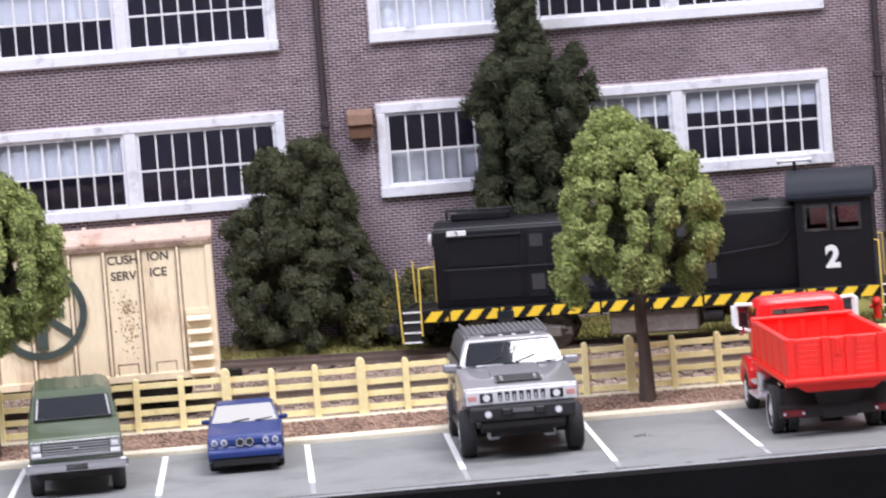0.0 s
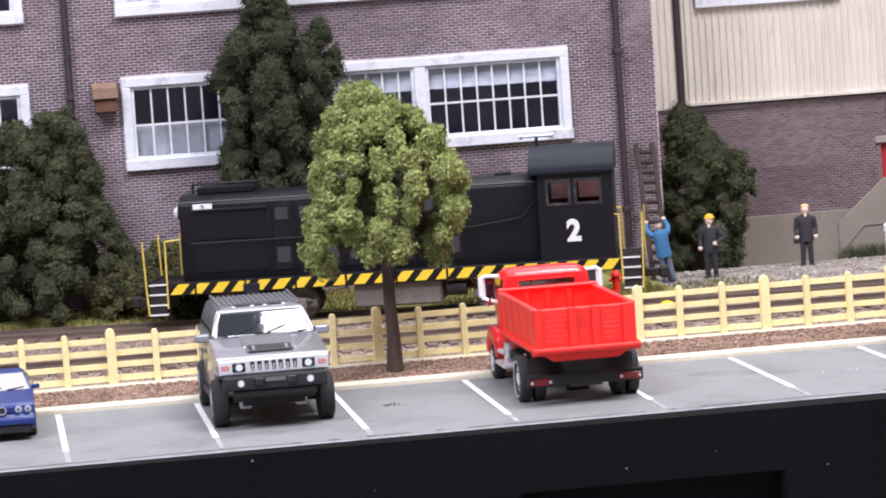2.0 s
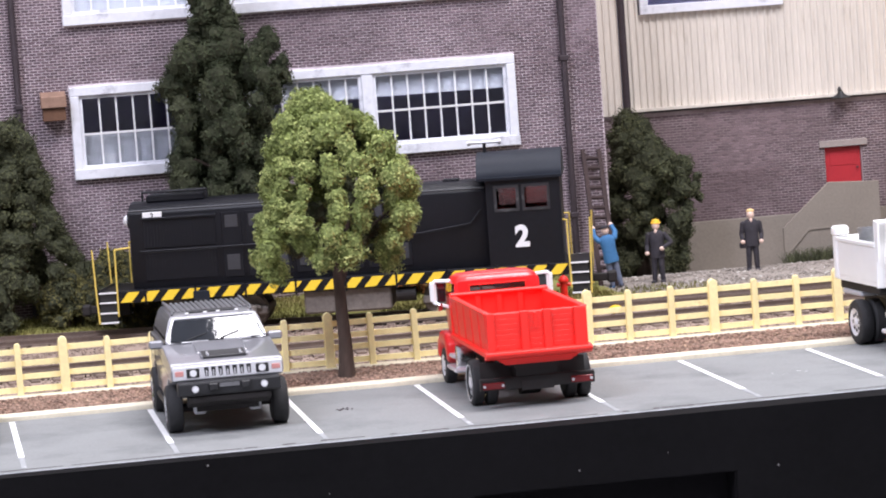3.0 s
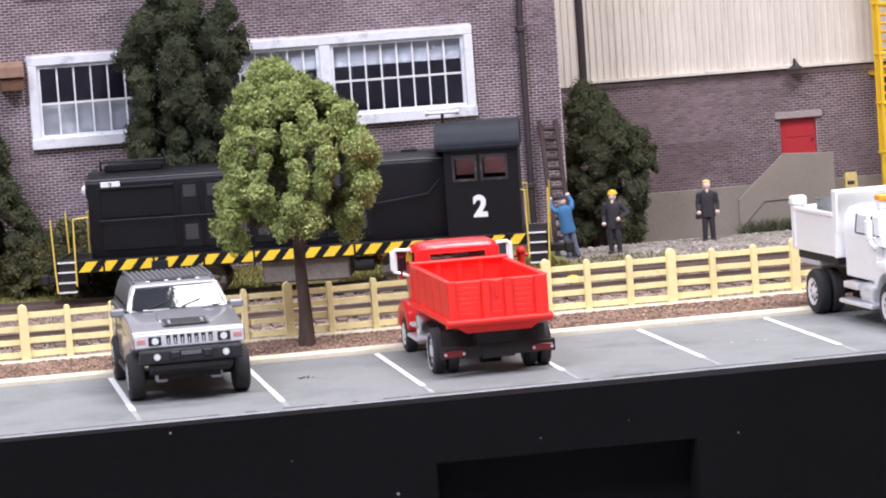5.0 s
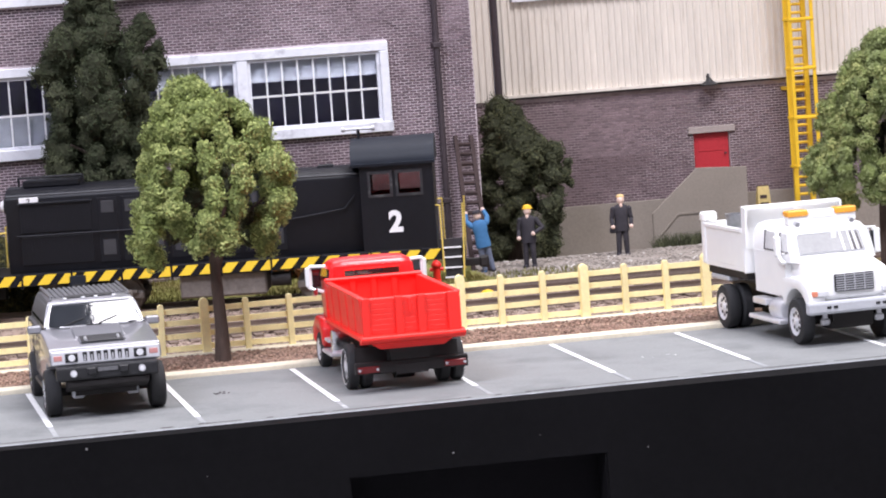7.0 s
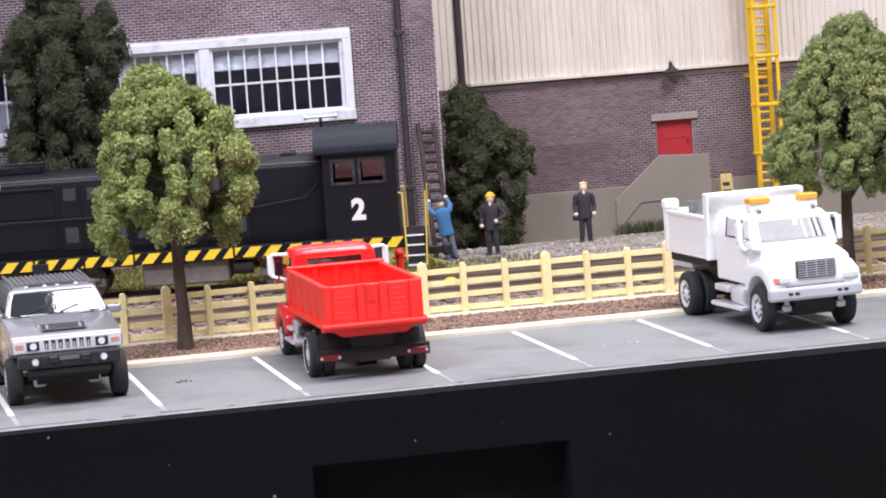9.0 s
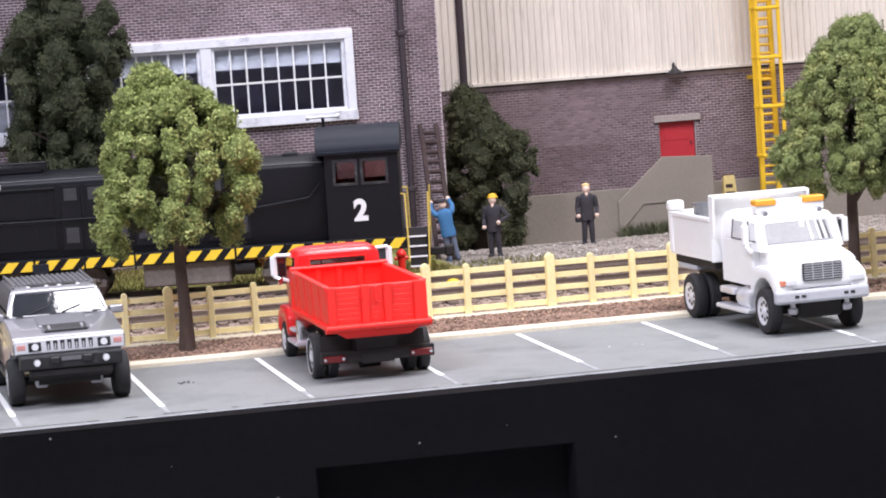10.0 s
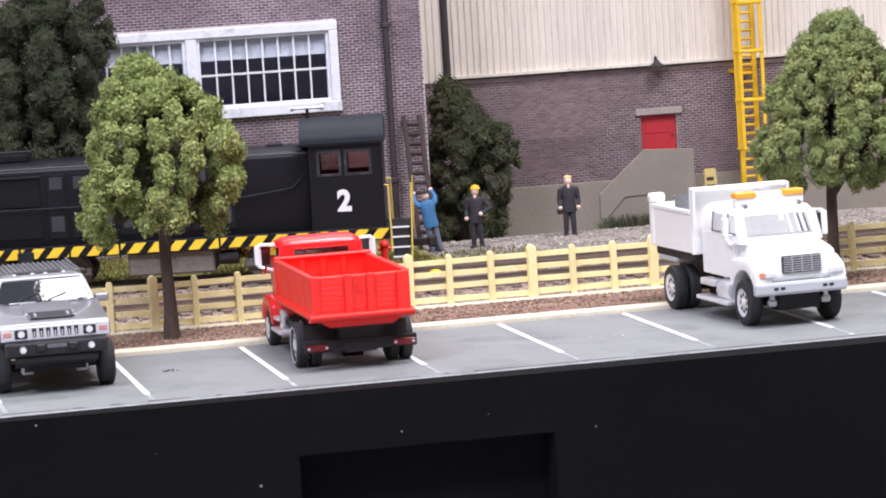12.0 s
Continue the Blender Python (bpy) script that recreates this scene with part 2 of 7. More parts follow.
slab("room_floor", -260, 260, -260, 130, -112, -110, M_ROOMWALL)
slab("room_ceiling", -260, 260, -260, 130, 145, 147, M_ROOMWALL)
slab("room_wall_west", -262, -260, -260, 130, -110, 145, M_ROOMWALL)
slab("room_wall_east", 260, 262, -260, 130, -110, 145, M_ROOMWALL)
slab("room_wall_south", -260, 260, -262, -260, -110, 145, M_ROOMWALL)
slab("room_wall_north", -260, 260, 130, 132, -110, 145, M_ROOMWALL)


# ---- walls with openings, and their bricks ----
def pierced(bm, x0, x1, y0, y1, z0, z1, holes):
    xs = sorted({x0, x1, *[h[k] for h in holes for k in (0, 1)]})
    for a, b in zip(xs, xs[1:]):
        mid = (a + b) / 2
        cuts = sorted((h[2], h[3]) for h in holes if h[0] < mid < h[1])
        z = z0
        for c, d in cuts:
            box(bm, a, b, y0, y1, z, c)
            z = d
        box(bm, a, b, y0, y1, z, z1)
    bmesh.ops.remove_doubles(bm, verts=bm.verts[:], dist=1e-4)
    return bm


BRICK_L, BRICK_H, JOINT = 0.262, 0.094, 0.024


def brick_shape(cx, cz, y, l, h, d=0.016):
    """Eight corners and five faces of a brick that stands d proud of the wall's face y, its front a little smaller."""
    e = 0.004
    v = [(cx - l / 2, y + 0.02, cz - h / 2), (cx + l / 2, y + 0.02, cz - h / 2), (cx + l / 2, y + 0.02, cz + h / 2), (cx - l / 2, y + 0.02, cz + h / 2),
         (cx - l / 2 + e, y - d, cz - h / 2 + e), (cx + l / 2 - e, y - d, cz - h / 2 + e), (cx + l / 2 - e, y - d, cz + h / 2 - e), (cx - l / 2 + e, y - d, cz + h / 2 - e)]
    f = [(4, 5, 6, 7), (0, 1, 5, 4), (1, 2, 6, 5), (2, 3, 7, 6), (3, 0, 4, 7)]
    return v, f


def brickwork(wall, x0, x1, z0, z1, y, holes, pieces, seed, material):
    """Courses of bricks; those inside the stretch pieces=(x0, x1, z0, z1) are objects of their own, the rest one mesh."""
    rnd = random.Random(seed)
    verts, faces = [], []
    v, f = brick_shape(0, 0, 0, BRICK_L - JOINT, BRICK_H - JOINT)
    one = bpy.data.meshes.new("brick")
    one.from_pydata([tuple(c * CM for c in p) for p in v], [], f)
    one.materials.append(material)
    count = 0
    for r in range(int((z1 - z0) / BRICK_H)):
        cz = z0 + (r + 0.5) * BRICK_H
        cx = x0 + (BRICK_L / 2 if r % 2 else 0)
        while cx < x1 + BRICK_L / 2:
            a, b = max(x0, cx - BRICK_L / 2), min(x1, cx + BRICK_L / 2)
            spans = [(a, b)]
            for h in holes:
                if h[2] - BRICK_H / 2 < cz < h[3] + BRICK_H / 2:
                    nxt = []
                    for s, e in spans:
                        if e <= h[0] or s >= h[1]:
                            nxt.append((s, e))
                        else:
                            nxt += [(s, h[0])] if s < h[0] else []
                            nxt += [(h[1], e)] if e > h[1] else []
                    spans = nxt
            for s, e in spans:
                if e - s < 0.05:
                    continue
                whole = abs(e - s - BRICK_L) < 1e-6
                if whole and count < 290 and pieces[0] < cx < pieces[1] and pieces[2] < cz < pieces[3]:
                    ob = new("brick", one)
                    ob.location = (cx * CM, (y + rnd.uniform(-0.004, 0.004)) * CM, cz * CM)
                    ob.parent = wall
                    count += 1
                else:
                    n = len(verts)
                    e += JOINT / 2 if e > x1 - 1e-6 else 0
                    v, f = brick_shape((s + e) / 2, cz, y, e - s - JOINT, BRICK_H - JOINT, 0.016 + rnd.uniform(-0.004, 0.004))
                    verts += v
                    faces += [tuple(i + n for i in q) for q in f]
            cx += BRICK_L
    ob = raw("brickwork", verts, faces, material, wall)
    ob["kind"] = "stuff"


Y1 = 31.2          # face of the brick factory
Y2 = 37.0          # face of the wall behind
LOW, HIGH = (4.78, 7.80), (9.80, 12.75)
# the factory's windows: left, right, bottom, top, number of sashes, and for each sash what hangs behind the glass
WINDOWS = [
    (-19.80, -10.17, *LOW, ("upper", "none")), (-7.20, -2.75, *LOW, ("lower",)), (-2.05, 7.57, *LOW, ("top", "top")),
    (-19.80, -10.17, *HIGH, ("upper", "none")), (-7.20, -2.75, *HIGH, ("full",)), (-2.05, 7.57, *HIGH, ("upper", "none")),
    (-32.3, -22.6, *LOW, ("upper", "none")), (-32.3, -22.6, *HIGH, ("none", "upper")),
]
HOLES1 = [(a + 0.2, b - 0.2, c + 0.2, d - 0.2) for a, b, c, d, _ in WINDOWS]
wall_main = tagged(part("wall_factory", pierced(bmesh.new(), -45, 10.49, Y1, Y1 + 0.8, -1.0, 17.0, HOLES1), M_MORTAR,
                        None, "purple-brown brick factory wall with pale mortar joints"), kind="structure")
wall_side = tagged(part("wall_factory_end", B(9.6, 10.49, Y1 + 0.8, Y2, -1.0, 17.0), M_MORTAR, None, "plain end wall of the brick factory"), kind="structure")
# unseen inner slabs, added to keep light out so the windows look dark
slab("wall_factory_back", -45, 9.6, 36.4, 36.9, -1.0, 17.0, M_DARK)
slab("factory_storey_floor", -45, 9.6, Y1 + 0.8, 36.4, 8.6, 8.9, M_DARK)
slab("factory_roof", -45, 10.6, Y1 - 0.15, 37.0, 17.0, 17.4, M_LINTEL)
slab("factory_ground_floor", -45, 9.6, Y1 + 0.8, 36.4, -1.0, -0.6, M_DARK)
slab("factory_end_wall_west", -45.8, -45, Y1, 36.9, -1.0, 17.0, M_DARK)


def window(number, x0, x1, z0, z1, sashes):
    w = tagged(new("window_%d" % number), "white-framed multi-pane factory window, its paint weathered grey", kind="structure")
    f, yo, yi = 0.30, Y1 - 0.16, Y1 + 0.10
    for a, b, c, d, nm in ((x0, x1, z1 - f, z1, "frame_head"), (x0 - 0.02, x1 + 0.02, z0, z0 + f + 0.05, "window_sill"),
                           (x0, x0 + f, z0 + f + 0.05, z1 - f, "frame_jamb"), (x1 - f, x1, z0 + f + 0.05, z1 - f, "frame_jamb")):
        part(nm, B(a, b, yo - (0.05 if nm == "window_sill" else 0), yi, c, d, bevel=0.02), M_FRAME, w)
    spans = [(x0 + f, x0 + 4.45), (x0 + 4.83, x1 - f)] if len(sashes) == 2 else [(x0 + f, x1 - f)]
    for k, hang in enumerate(sashes):
        a, b = spans[k]
        if k:
            part("mullion", B(spans[0][1], a, yo + 0.02, yi, z0 + f + 0.05, z1 - f, bevel=0.02), M_FRAME, w)
        s = 0.10
        lo, hi = z0 + f + 0.05, z1 - f
        bm = bmesh.new()
        box(bm, a, a + s, yo + 0.10, yi, lo, hi)
        box(bm, b - s, b, yo + 0.10, yi, lo, hi)
        box(bm, a + s, b - s, yo + 0.10, yi, lo, lo + s)
        box(bm, a + s, b - s, yo + 0.10, yi, hi - s, hi)
        part("sash_frame", bm, M_FRAME, w)
        pitch, mid = 0.532 if len(sashes) == 2 else 0.550, lo + (hi - lo) * 0.47
        part("glass_pane", B(a + s, b - s, yi - 0.06, yi - 0.04, lo + s, hi - s), M_GLASS, w).visible_shadow = False
        first = a + s + pitch if k or len(sashes) == 1 else a + s + (b - a - 2 * s - 0.42) % pitch
        for c in range(12):
            x = first + c * pitch
            if x > b - s - 0.15:
                break
            part("muntin", B(x - 0.028, x + 0.028, yi - 0.11, yi - 0.065, lo + s, hi - s), M_MUNTIN, w)
        part("muntin_rail", B(a + s, b - s, yi - 0.125, yi - 0.112, mid - 0.035, mid + 0.035), M_MUNTIN, w)
        if hang == "top":
            part("blind", B(a, b, yi + 0.08, yi + 0.11, hi - 0.78, hi + 0.1), M_BLIND, w, "white roller blind pulled down a little")
        elif hang == "upper":
            part("blind", B(a, b, yi + 0.08, yi + 0.11, mid, hi + 0.1), M_BLIND, w, "white roller blind half down")
        elif hang == "lower":
            part("curtain", B(a, b, yi + 0.08, yi + 0.11, lo - 0.1, mid), M_CURTAIN, w, "grey curtain with the lower panes' cloudy reflection painted on")
        elif hang == "full":
            # white sheet paints the bright reflection on this window's panes
            part("blind", B(a, b, yi + 0.08, yi + 0.11, lo - 0.1, hi + 0.1), M_BLIND, w, "white sheet standing in for the bright reflection on the panes")


for i, (a, b, c, d, hang) in enumerate(WINDOWS):
    window(i + 1, a, b, c, d, hang)


def downpipe(x, y, z0, z1, r, brackets):
    p = thing("downpipe", x, y, 0, 0, "dark cast-iron downpipe fixed to the wall", "pipe", "downpipes")
    part("pipe", cyl(bmesh.new(), (0, -r - 0.06, z0), (0, -r - 0.06, z1), r, n=14), M_PIPE, p, smooth=40)
    for z in brackets:
        part("bracket", B(-r - 0.035, r + 0.035, -2 * r - 0.09, 0.0, z - 0.09, z + 0.09, bevel=0.025), M_PIPE, p)
    return p


downpipe(-8.85, Y1 - 0.05, 0.2, 16.9, 0.11, (2.0, 7.3, 12.4))
downpipe(9.22, Y1 - 0.05, 0.2, 16.9, 0.115, (2.3, 7.55, 12.4))
vent = thing("vent_box", -7.74, Y1 - 0.05, 6.77, 0, "rust-brown wooden vent box on the brick wall", "vent box")
part("box", B(-0.37, 0.37, -0.52, 0, 0, 0.42, bevel=0.02), M_VENT, vent)
part("hood", prism(bmesh.new(), [(0, 0.43), (0, 0.95), (-0.62, 0.80), (-0.62, 0.43)], "x", -0.41, 0.41, bevel=0.02), M_VENTLID, vent, "lighter sloping lid")

# the building behind: brick below, cream ribbed siding above
DOOR = (19.69, 21.05, 2.05, 3.48)
SWIN = (13.25, 18.45, 8.68, 11.6)
wall_back = tagged(part("wall_shed", pierced(bmesh.new(), 10.51, 60, Y2, Y2 + 0.8, -1.2, 5.35, [DOOR]), M_SHEDMORTAR, None,
                        "grimy purple-brown brick base wall of the shed"), kind="structure")
slab("wall_shed_upper", 10.51, 60, Y2 + 0.25, Y2 + 1.0, 5.35, 17.0, M_DARK)
slab("shed_roof", 10.62, 60, Y2 - 0.3, Y2 + 9, 17.0, 17.4, M_LINTEL)
slab("shed_inner_wall", 10.51, 60, Y2 + 4, Y2 + 4.5, -1.2, 5.35, M_DARK)


def ribbed(name, x0, x1, z0, z1, y, hole=None):
    """Metal siding with upright ribs, one sheet bent to and fro, open where the window is."""
    period, verts, faces = 0.245, [], []
    steps = [(0, 0.0), (0.50, 0.0), (0.60, -0.055), (0.88, -0.055), (0.98, 0.0)]
    xs = []
    x = x0
    while x < x1:
        xs += [(x + u * period, y + d) for u, d in steps if x + u * period <= x1]
        x += period
    for (xa, ya), (xb, yb) in zip(xs, xs[1:]):
        mid = (xa + xb) / 2
        bands = [(z0, hole[2]), (hole[3], z1)] if hole and hole[0] < mid < hole[1] else [(z0, z1)]
        for a, b in bands:
            n = len(verts)
            verts += [(xa, ya, a), (xb, yb, a), (xb, yb, b), (xa, ya, b)]
            faces.append((n, n + 1, n + 2, n + 3))
    ob = raw(name, verts, faces, M_SIDING)
    md = ob.modifiers.new("thick", "SOLIDIFY")
    md.thickness, md.offset = 0.0002, -1
    return tagged(ob, "cream ribbed metal siding, faintly streaked with dirt", kind="structure")


ribbed("siding_main", 12.72, 60, 5.36, 17.0, Y2 - 0.02, SWIN)
ribbed("siding_corner", 10.54, 12.41, 5.20, 17.0, Y2 - 0.10)
slab("siding_drip_edge", 12.72, 60, Y2 - 0.22, Y2 + 0.1, 5.28, 5.38, M_SIDING)
# dark strip painted as the shade line under the siding's edge
slab("siding_flashing", 10.54, 60, Y2 - 0.04, Y2 + 0.05, 5.20, 5.279, M_PIPE)
downpipe(12.57, Y2 + 0.02, 5.0, 16.9, 0.13, (5.25, 9.5))

sw = tagged(new("window_20"), "white-framed window in the cream siding", kind="structure")
for a, b, c, d, nm in ((SWIN[0], SWIN[1], SWIN[2], SWIN[2] + 0.32, "window_sill"), (SWIN[0], SWIN[1], SWIN[3] - 0.3, SWIN[3], "frame_head"),
                       (SWIN[0], SWIN[0] + 0.3, SWIN[2] + 0.32, SWIN[3] - 0.3, "frame_jamb"), (SWIN[1] - 0.3, SWIN[1], SWIN[2] + 0.32, SWIN[3] - 0.3, "frame_jamb")):
    part(nm, B(a, b, Y2 - 0.22, Y2 + 0.3, c, d, bevel=0.02), M_FRAME, sw)
part("glass_pane", B(SWIN[0] + 0.3, SWIN[1] - 0.3, Y2, Y2 + 0.03, SWIN[2] + 0.32, SWIN[3] - 0.3), M_GLASS, sw)

door = tagged(new("door_1"), "plain red door in the brick wall", kind="structure")
part("door_leaf", B(DOOR[0] + 0.02, DOOR[1] - 0.02, Y2 + 0.10, Y2 + 0.2, DOOR[2], DOOR[3] - 0.02, bevel=0.02), M_REDDOOR, door)
part("door_panel", B(DOOR[0] + 0.2, DOOR[1] - 0.2, Y2 + 0.085, Y2 + 0.1, DOOR[2] + 0.75, DOOR[3] - 0.2, bevel=0.006), M_REDDOOR, door)
part("door_handle", B(DOOR[1] - 0.20, DOOR[1] - 0.14, Y2 + 0.03, Y2 + 0.1, DOOR[2] + 0.62, DOOR[2] + 0.68), M_PIPE, door)
tagged(part("lintel", B(DOOR[0] - 0.2, DOOR[1] + 0.2, Y2 - 0.09, Y2 + 0.1, DOOR[3], DOOR[3] + 0.24, bevel=0.015), M_LINTEL, None, "pale stone lintel over the red door"), kind="structure")
tagged(part("plinth", B(10.51, 60, Y2 - 0.14, Y2, -1.2, 1.22, bevel=0.02), M_CONC, None, "taupe rendered plinth along the brick wall"), kind="structure")

# concrete steps to the red door, behind a solid side wall
steps = thing("concrete_steps", 17.62, 35.6, -0.5, 0, "taupe concrete steps with a solid sloping side wall", "steps")
part("side_wall", prism(bmesh.new(), [(0, 0), (0, 1.34), (1.74, 2.84), (3.58, 2.75), (3.58, 0)], "y", 0, 0.14, bevel=0.015), M_CONC, steps)
part("landing", B(1.9, 3.58, 0.14, 1.26, 0, 2.5, bevel=0.015), M_CONC, steps)
for k in range(6):
    part("step", B(0.3 + k * 0.27, 1.9, 0.14, 1.26, k * 0.36, (k + 1) * 0.36), M_CONC, steps)
part("coping", prism(bmesh.new(), [(-0.03, 0.30), (0.9, 1.27), (2.2, 1.29), (2.2, 1.22), (0.93, 1.21), (0.03, 0.28)], "y", -0.035, 0.0), M_CONC, steps)

lamp = thing("wall_lamp", 20.33, Y2 - 0.02, 5.36, 0, "small black shaded lamp on the siding", "wall lamp")
part("arm", bar(bmesh.new(), [(0, 0, 0.12), (0, -0.14, 0.22), (0, -0.24, 0.10)], 0.045), M_BLACK, lamp)
part("shade", lathe(bmesh.new(), [(0.13, 0.0), (0.13, 0.08), (0.04, 0.13), (-0.09, 0.33), (-0.12, 0.33), (0.0, 0.0)], "z", (0, -0.25, -0.03)), M_BLACK, lamp, smooth=40)

# yellow caged ladder on the shed
cage = thing("caged_ladder", 23.05, 36.0, -0.42, 0, "safety-yellow steel ladder with a guard cage, fixed to the wall", "ladder")
TOPZ = 17.3
for x in (0.12, 0.72):
    part("stile", B(x - 0.09, x + 0.09, -0.07, 0.09, 0, TOPZ, bevel=0.015), M_YELLOW, cage)
for k in range(int(TOPZ / 0.312)):
    part("rung", cyl(bmesh.new(), (0.2, 0, 0.22 + k * 0.312), (0.64, 0, 0.22 + k * 0.312), 0.055, n=8), M_YELLOW, cage)
for k in range(8):
    z = 2.52 + k * 1.76
    part("hoop", bar(bmesh.new(), [(0.72, 0, z), (0.86, -0.12, z), (0.92, -0.45, z), (0.80, -0.78, z), (0.40, -0.90, z), (0.0, -0.76, z), (-0.15, -0.45, z), (-0.06, -0.12, z), (0.12, 0, z)], 0.062, 6), M_YELLOW, cage)
for x, y in ((0.91, -0.40), (0.78, -0.78), (-0.13, -0.5), (-0.02, -0.74)):
    part("cage_bar", B(x - 0.06, x + 0.06, y - 0.03, y + 0.03, 2.50, TOPZ), M_YELLOW, cage)
for z in (0.9, 5.3, 10.3, 15.0):
    part("standoff", B(0.04, 0.80, 0.09, 1.0, z - 0.06, z + 0.06), M_YELLOW, cage)

# ---- ground: parking, kerb, planting bed, trackbed, verge, yard ----
EDGE = -1.30


def edge_y(x):
    """The front edge of the asphalt, a little askew to the kerb."""
    return -0.98 + 0.020 * x


X0, X1 = -40, 60


def sheet(name, x0, x1, y0, y1, height, material, step=0.5, label="", seed=0, rough=0.05):
    nx, ny = int((x1 - x0) / step) + 1, int((y1 - y0) / step) + 1
    verts = []
    for j in range(ny + 1):
        for i in range(nx + 1):
            x, y = x0 + (x1 - x0) * i / nx, y0 + (y1 - y0) * j / ny
            verts.append((x, y, height(x, y) + rough * noise.noise((x * 0.9 + seed, y * 0.9, seed))))
    faces = [(j * (nx + 1) + i, j * (nx + 1) + i + 1, (j + 1) * (nx + 1) + i + 1, (j + 1) * (nx + 1) + i) for j in range(ny) for i in range(nx)]
    return tagged(raw(name, verts, faces, material, smooth=True), label, kind="structure")


def smoothstep(a, b, x):
    u = min(1, max(0, (x - a) / (b - a)))
    return u * u * (3 - 2 * u)


def yard_z(x, y):
    up = 0.32 * smoothstep(27, 30.8, y) * (1 - smoothstep(8.0, 10.5, x))
    down = -0.55 * smoothstep(30.5, 36.5, y) * smoothstep(9.0, 11.5, x)
    return up + down


tagged(part("parking_ground", prism(bmesh.new(), [(X0, edge_y(X0)), (X1, edge_y(X1)), (X1, 8.0), (X0, 8.0)], "z", -0.5, 0.0, bevel=0.02), M_ASPHALT, None, "grey weathered parking lot surface"), kind="structure")
tagged(part("board_edge", prism(bmesh.new(), [(X0, edge_y(X0) - 0.075), (X1, edge_y(X1) - 0.075), (X1, edge_y(X1) - 0.003), (X0, edge_y(X0) - 0.003)], "z", -0.40, -0.018, bevel=0.012), M_EDGE, None, "dark grey chipped edge strip of the layout board"), kind="structure")
tagged(part("kerb", B(X0, X1, 7.98, 8.62, -0.3, 0.13, bevel=0.03), M_KERB, None, "cream kerb along the parking lot"), kind="structure")
sheet("planting_bed", X0, X1, 8.6, 12.45, lambda x, y: 0.06, M_MULCH, 0.4, "red-brown mulch planting bed", 3, 0.05)
tagged(part("fence_footing", B(X0, X1, 12.18, 12.66, -0.2, 0.12, bevel=0.03), M_KERB, None, "pale footing strip under the fence"), kind="structure")
NEAR = 17.5


def main_line(x):
    """Middle of the far track: along the fence to the right, swinging back towards the factory to the left."""
    d = 12.5 - x
    return 21.6 + 0.237 * (math.sqrt(d * d + 4.0) + d) / 2


def verge_edge(x):
    return max(23.6, min(30.5, main_line(x) + 1.45))


sheet("trackbed_ground", X0, X1, 12.4, 31.4, lambda x, y: -0.02 - 0.5 * smoothstep(verge_edge(x), verge_edge(x) + 2, y), M_BALLAST, 0.5, "brown-grey ballast round the tracks", 5, 0.05)
sheet("verge_ground", X0, 9.6, 23.6, 31.4, lambda x, y: yard_z(x, y) + 0.04 - 0.5 * (1 - smoothstep(verge_edge(x) - 0.5, verge_edge(x) + 0.3, y)), M_GRASS, 0.4, "green and yellow grass verge before the factory", 7, 0.06)
sheet("yard_ground", 9.4, X1, 23.7, 37.2, yard_z, M_GRAVEL, 0.4, "grey gravel yard before the shed", 9, 0.06)
for i, x in enumerate((-24.6, -21.1, -17.55, -14.02, -10.45, -6.92, -3.44, 0.02, 3.56, 7.07, 10.55, 14.20, 17.70, 21.2)):
    f0 = (1.0, 0.9, 1.0, 0.95, 0.95, 1.05, 0.35, 0.75, 1.15, 1.15, 1.15, 1.2, 1.2, 1.2)[i]
    ob = part("parking_line", B(x - 0.072, x + 0.072, f0, 7.75, 0.004, 0.016), M_LINE, None, "white painted parking bay line")
    tagged(ob, group="parking bay lines", kind="structure")
    ob = part("worn_line_end", B(x - 0.06, x + 0.06, edge_y(x) + 0.35, f0 - 0.004, 0.003, 0.009), M_WORNLINE, None, "faded worn end of a parking bay line")
    tagged(ob, group="parking bay lines", kind="structure")

tagged(part("fascia", pierced(bmesh.new(), X0, X1, EDGE - 0.6, EDGE - 0.05, -40, -0.60, [(-0.25, 6.02, -4.45, -1.47)]), M_FASCIA, None,
            "black painted layout fascia board"), kind="structure")
tagged(part("fascia_cap", prism(bmesh.new(), [(X0, EDGE - 0.604), (X1, EDGE - 0.604), (X1, edge_y(X1) - 0.08), (X0, edge_y(X0) - 0.08)], "z", -0.60, -0.03), M_FASCIA, None,
            "black painted top of the fascia board"), kind="structure")
pocket = thing("fascia_pocket", -0.25, EDGE - 0.56, -4.45, 0, "black plastic throttle pocket set into the black fascia", "pocket")
for a, b, c, d, nm in ((0.004, 6.266, 0.004, 0.04, "liner_floor"), (0.004, 6.266, 2.94, 2.976, "liner_top"), (0.004, 0.04, 0.04, 2.94, "liner_side"), (6.23, 6.266, 0.04, 2.94, "liner_side")):
    part(nm, B(a, b, 0.0, 0.8, c, d), M_POCKET, pocket)
part("liner_back", B(0.004, 6.266, 0.8, 0.9, 0.004, 2.976), M_POCKET, pocket)


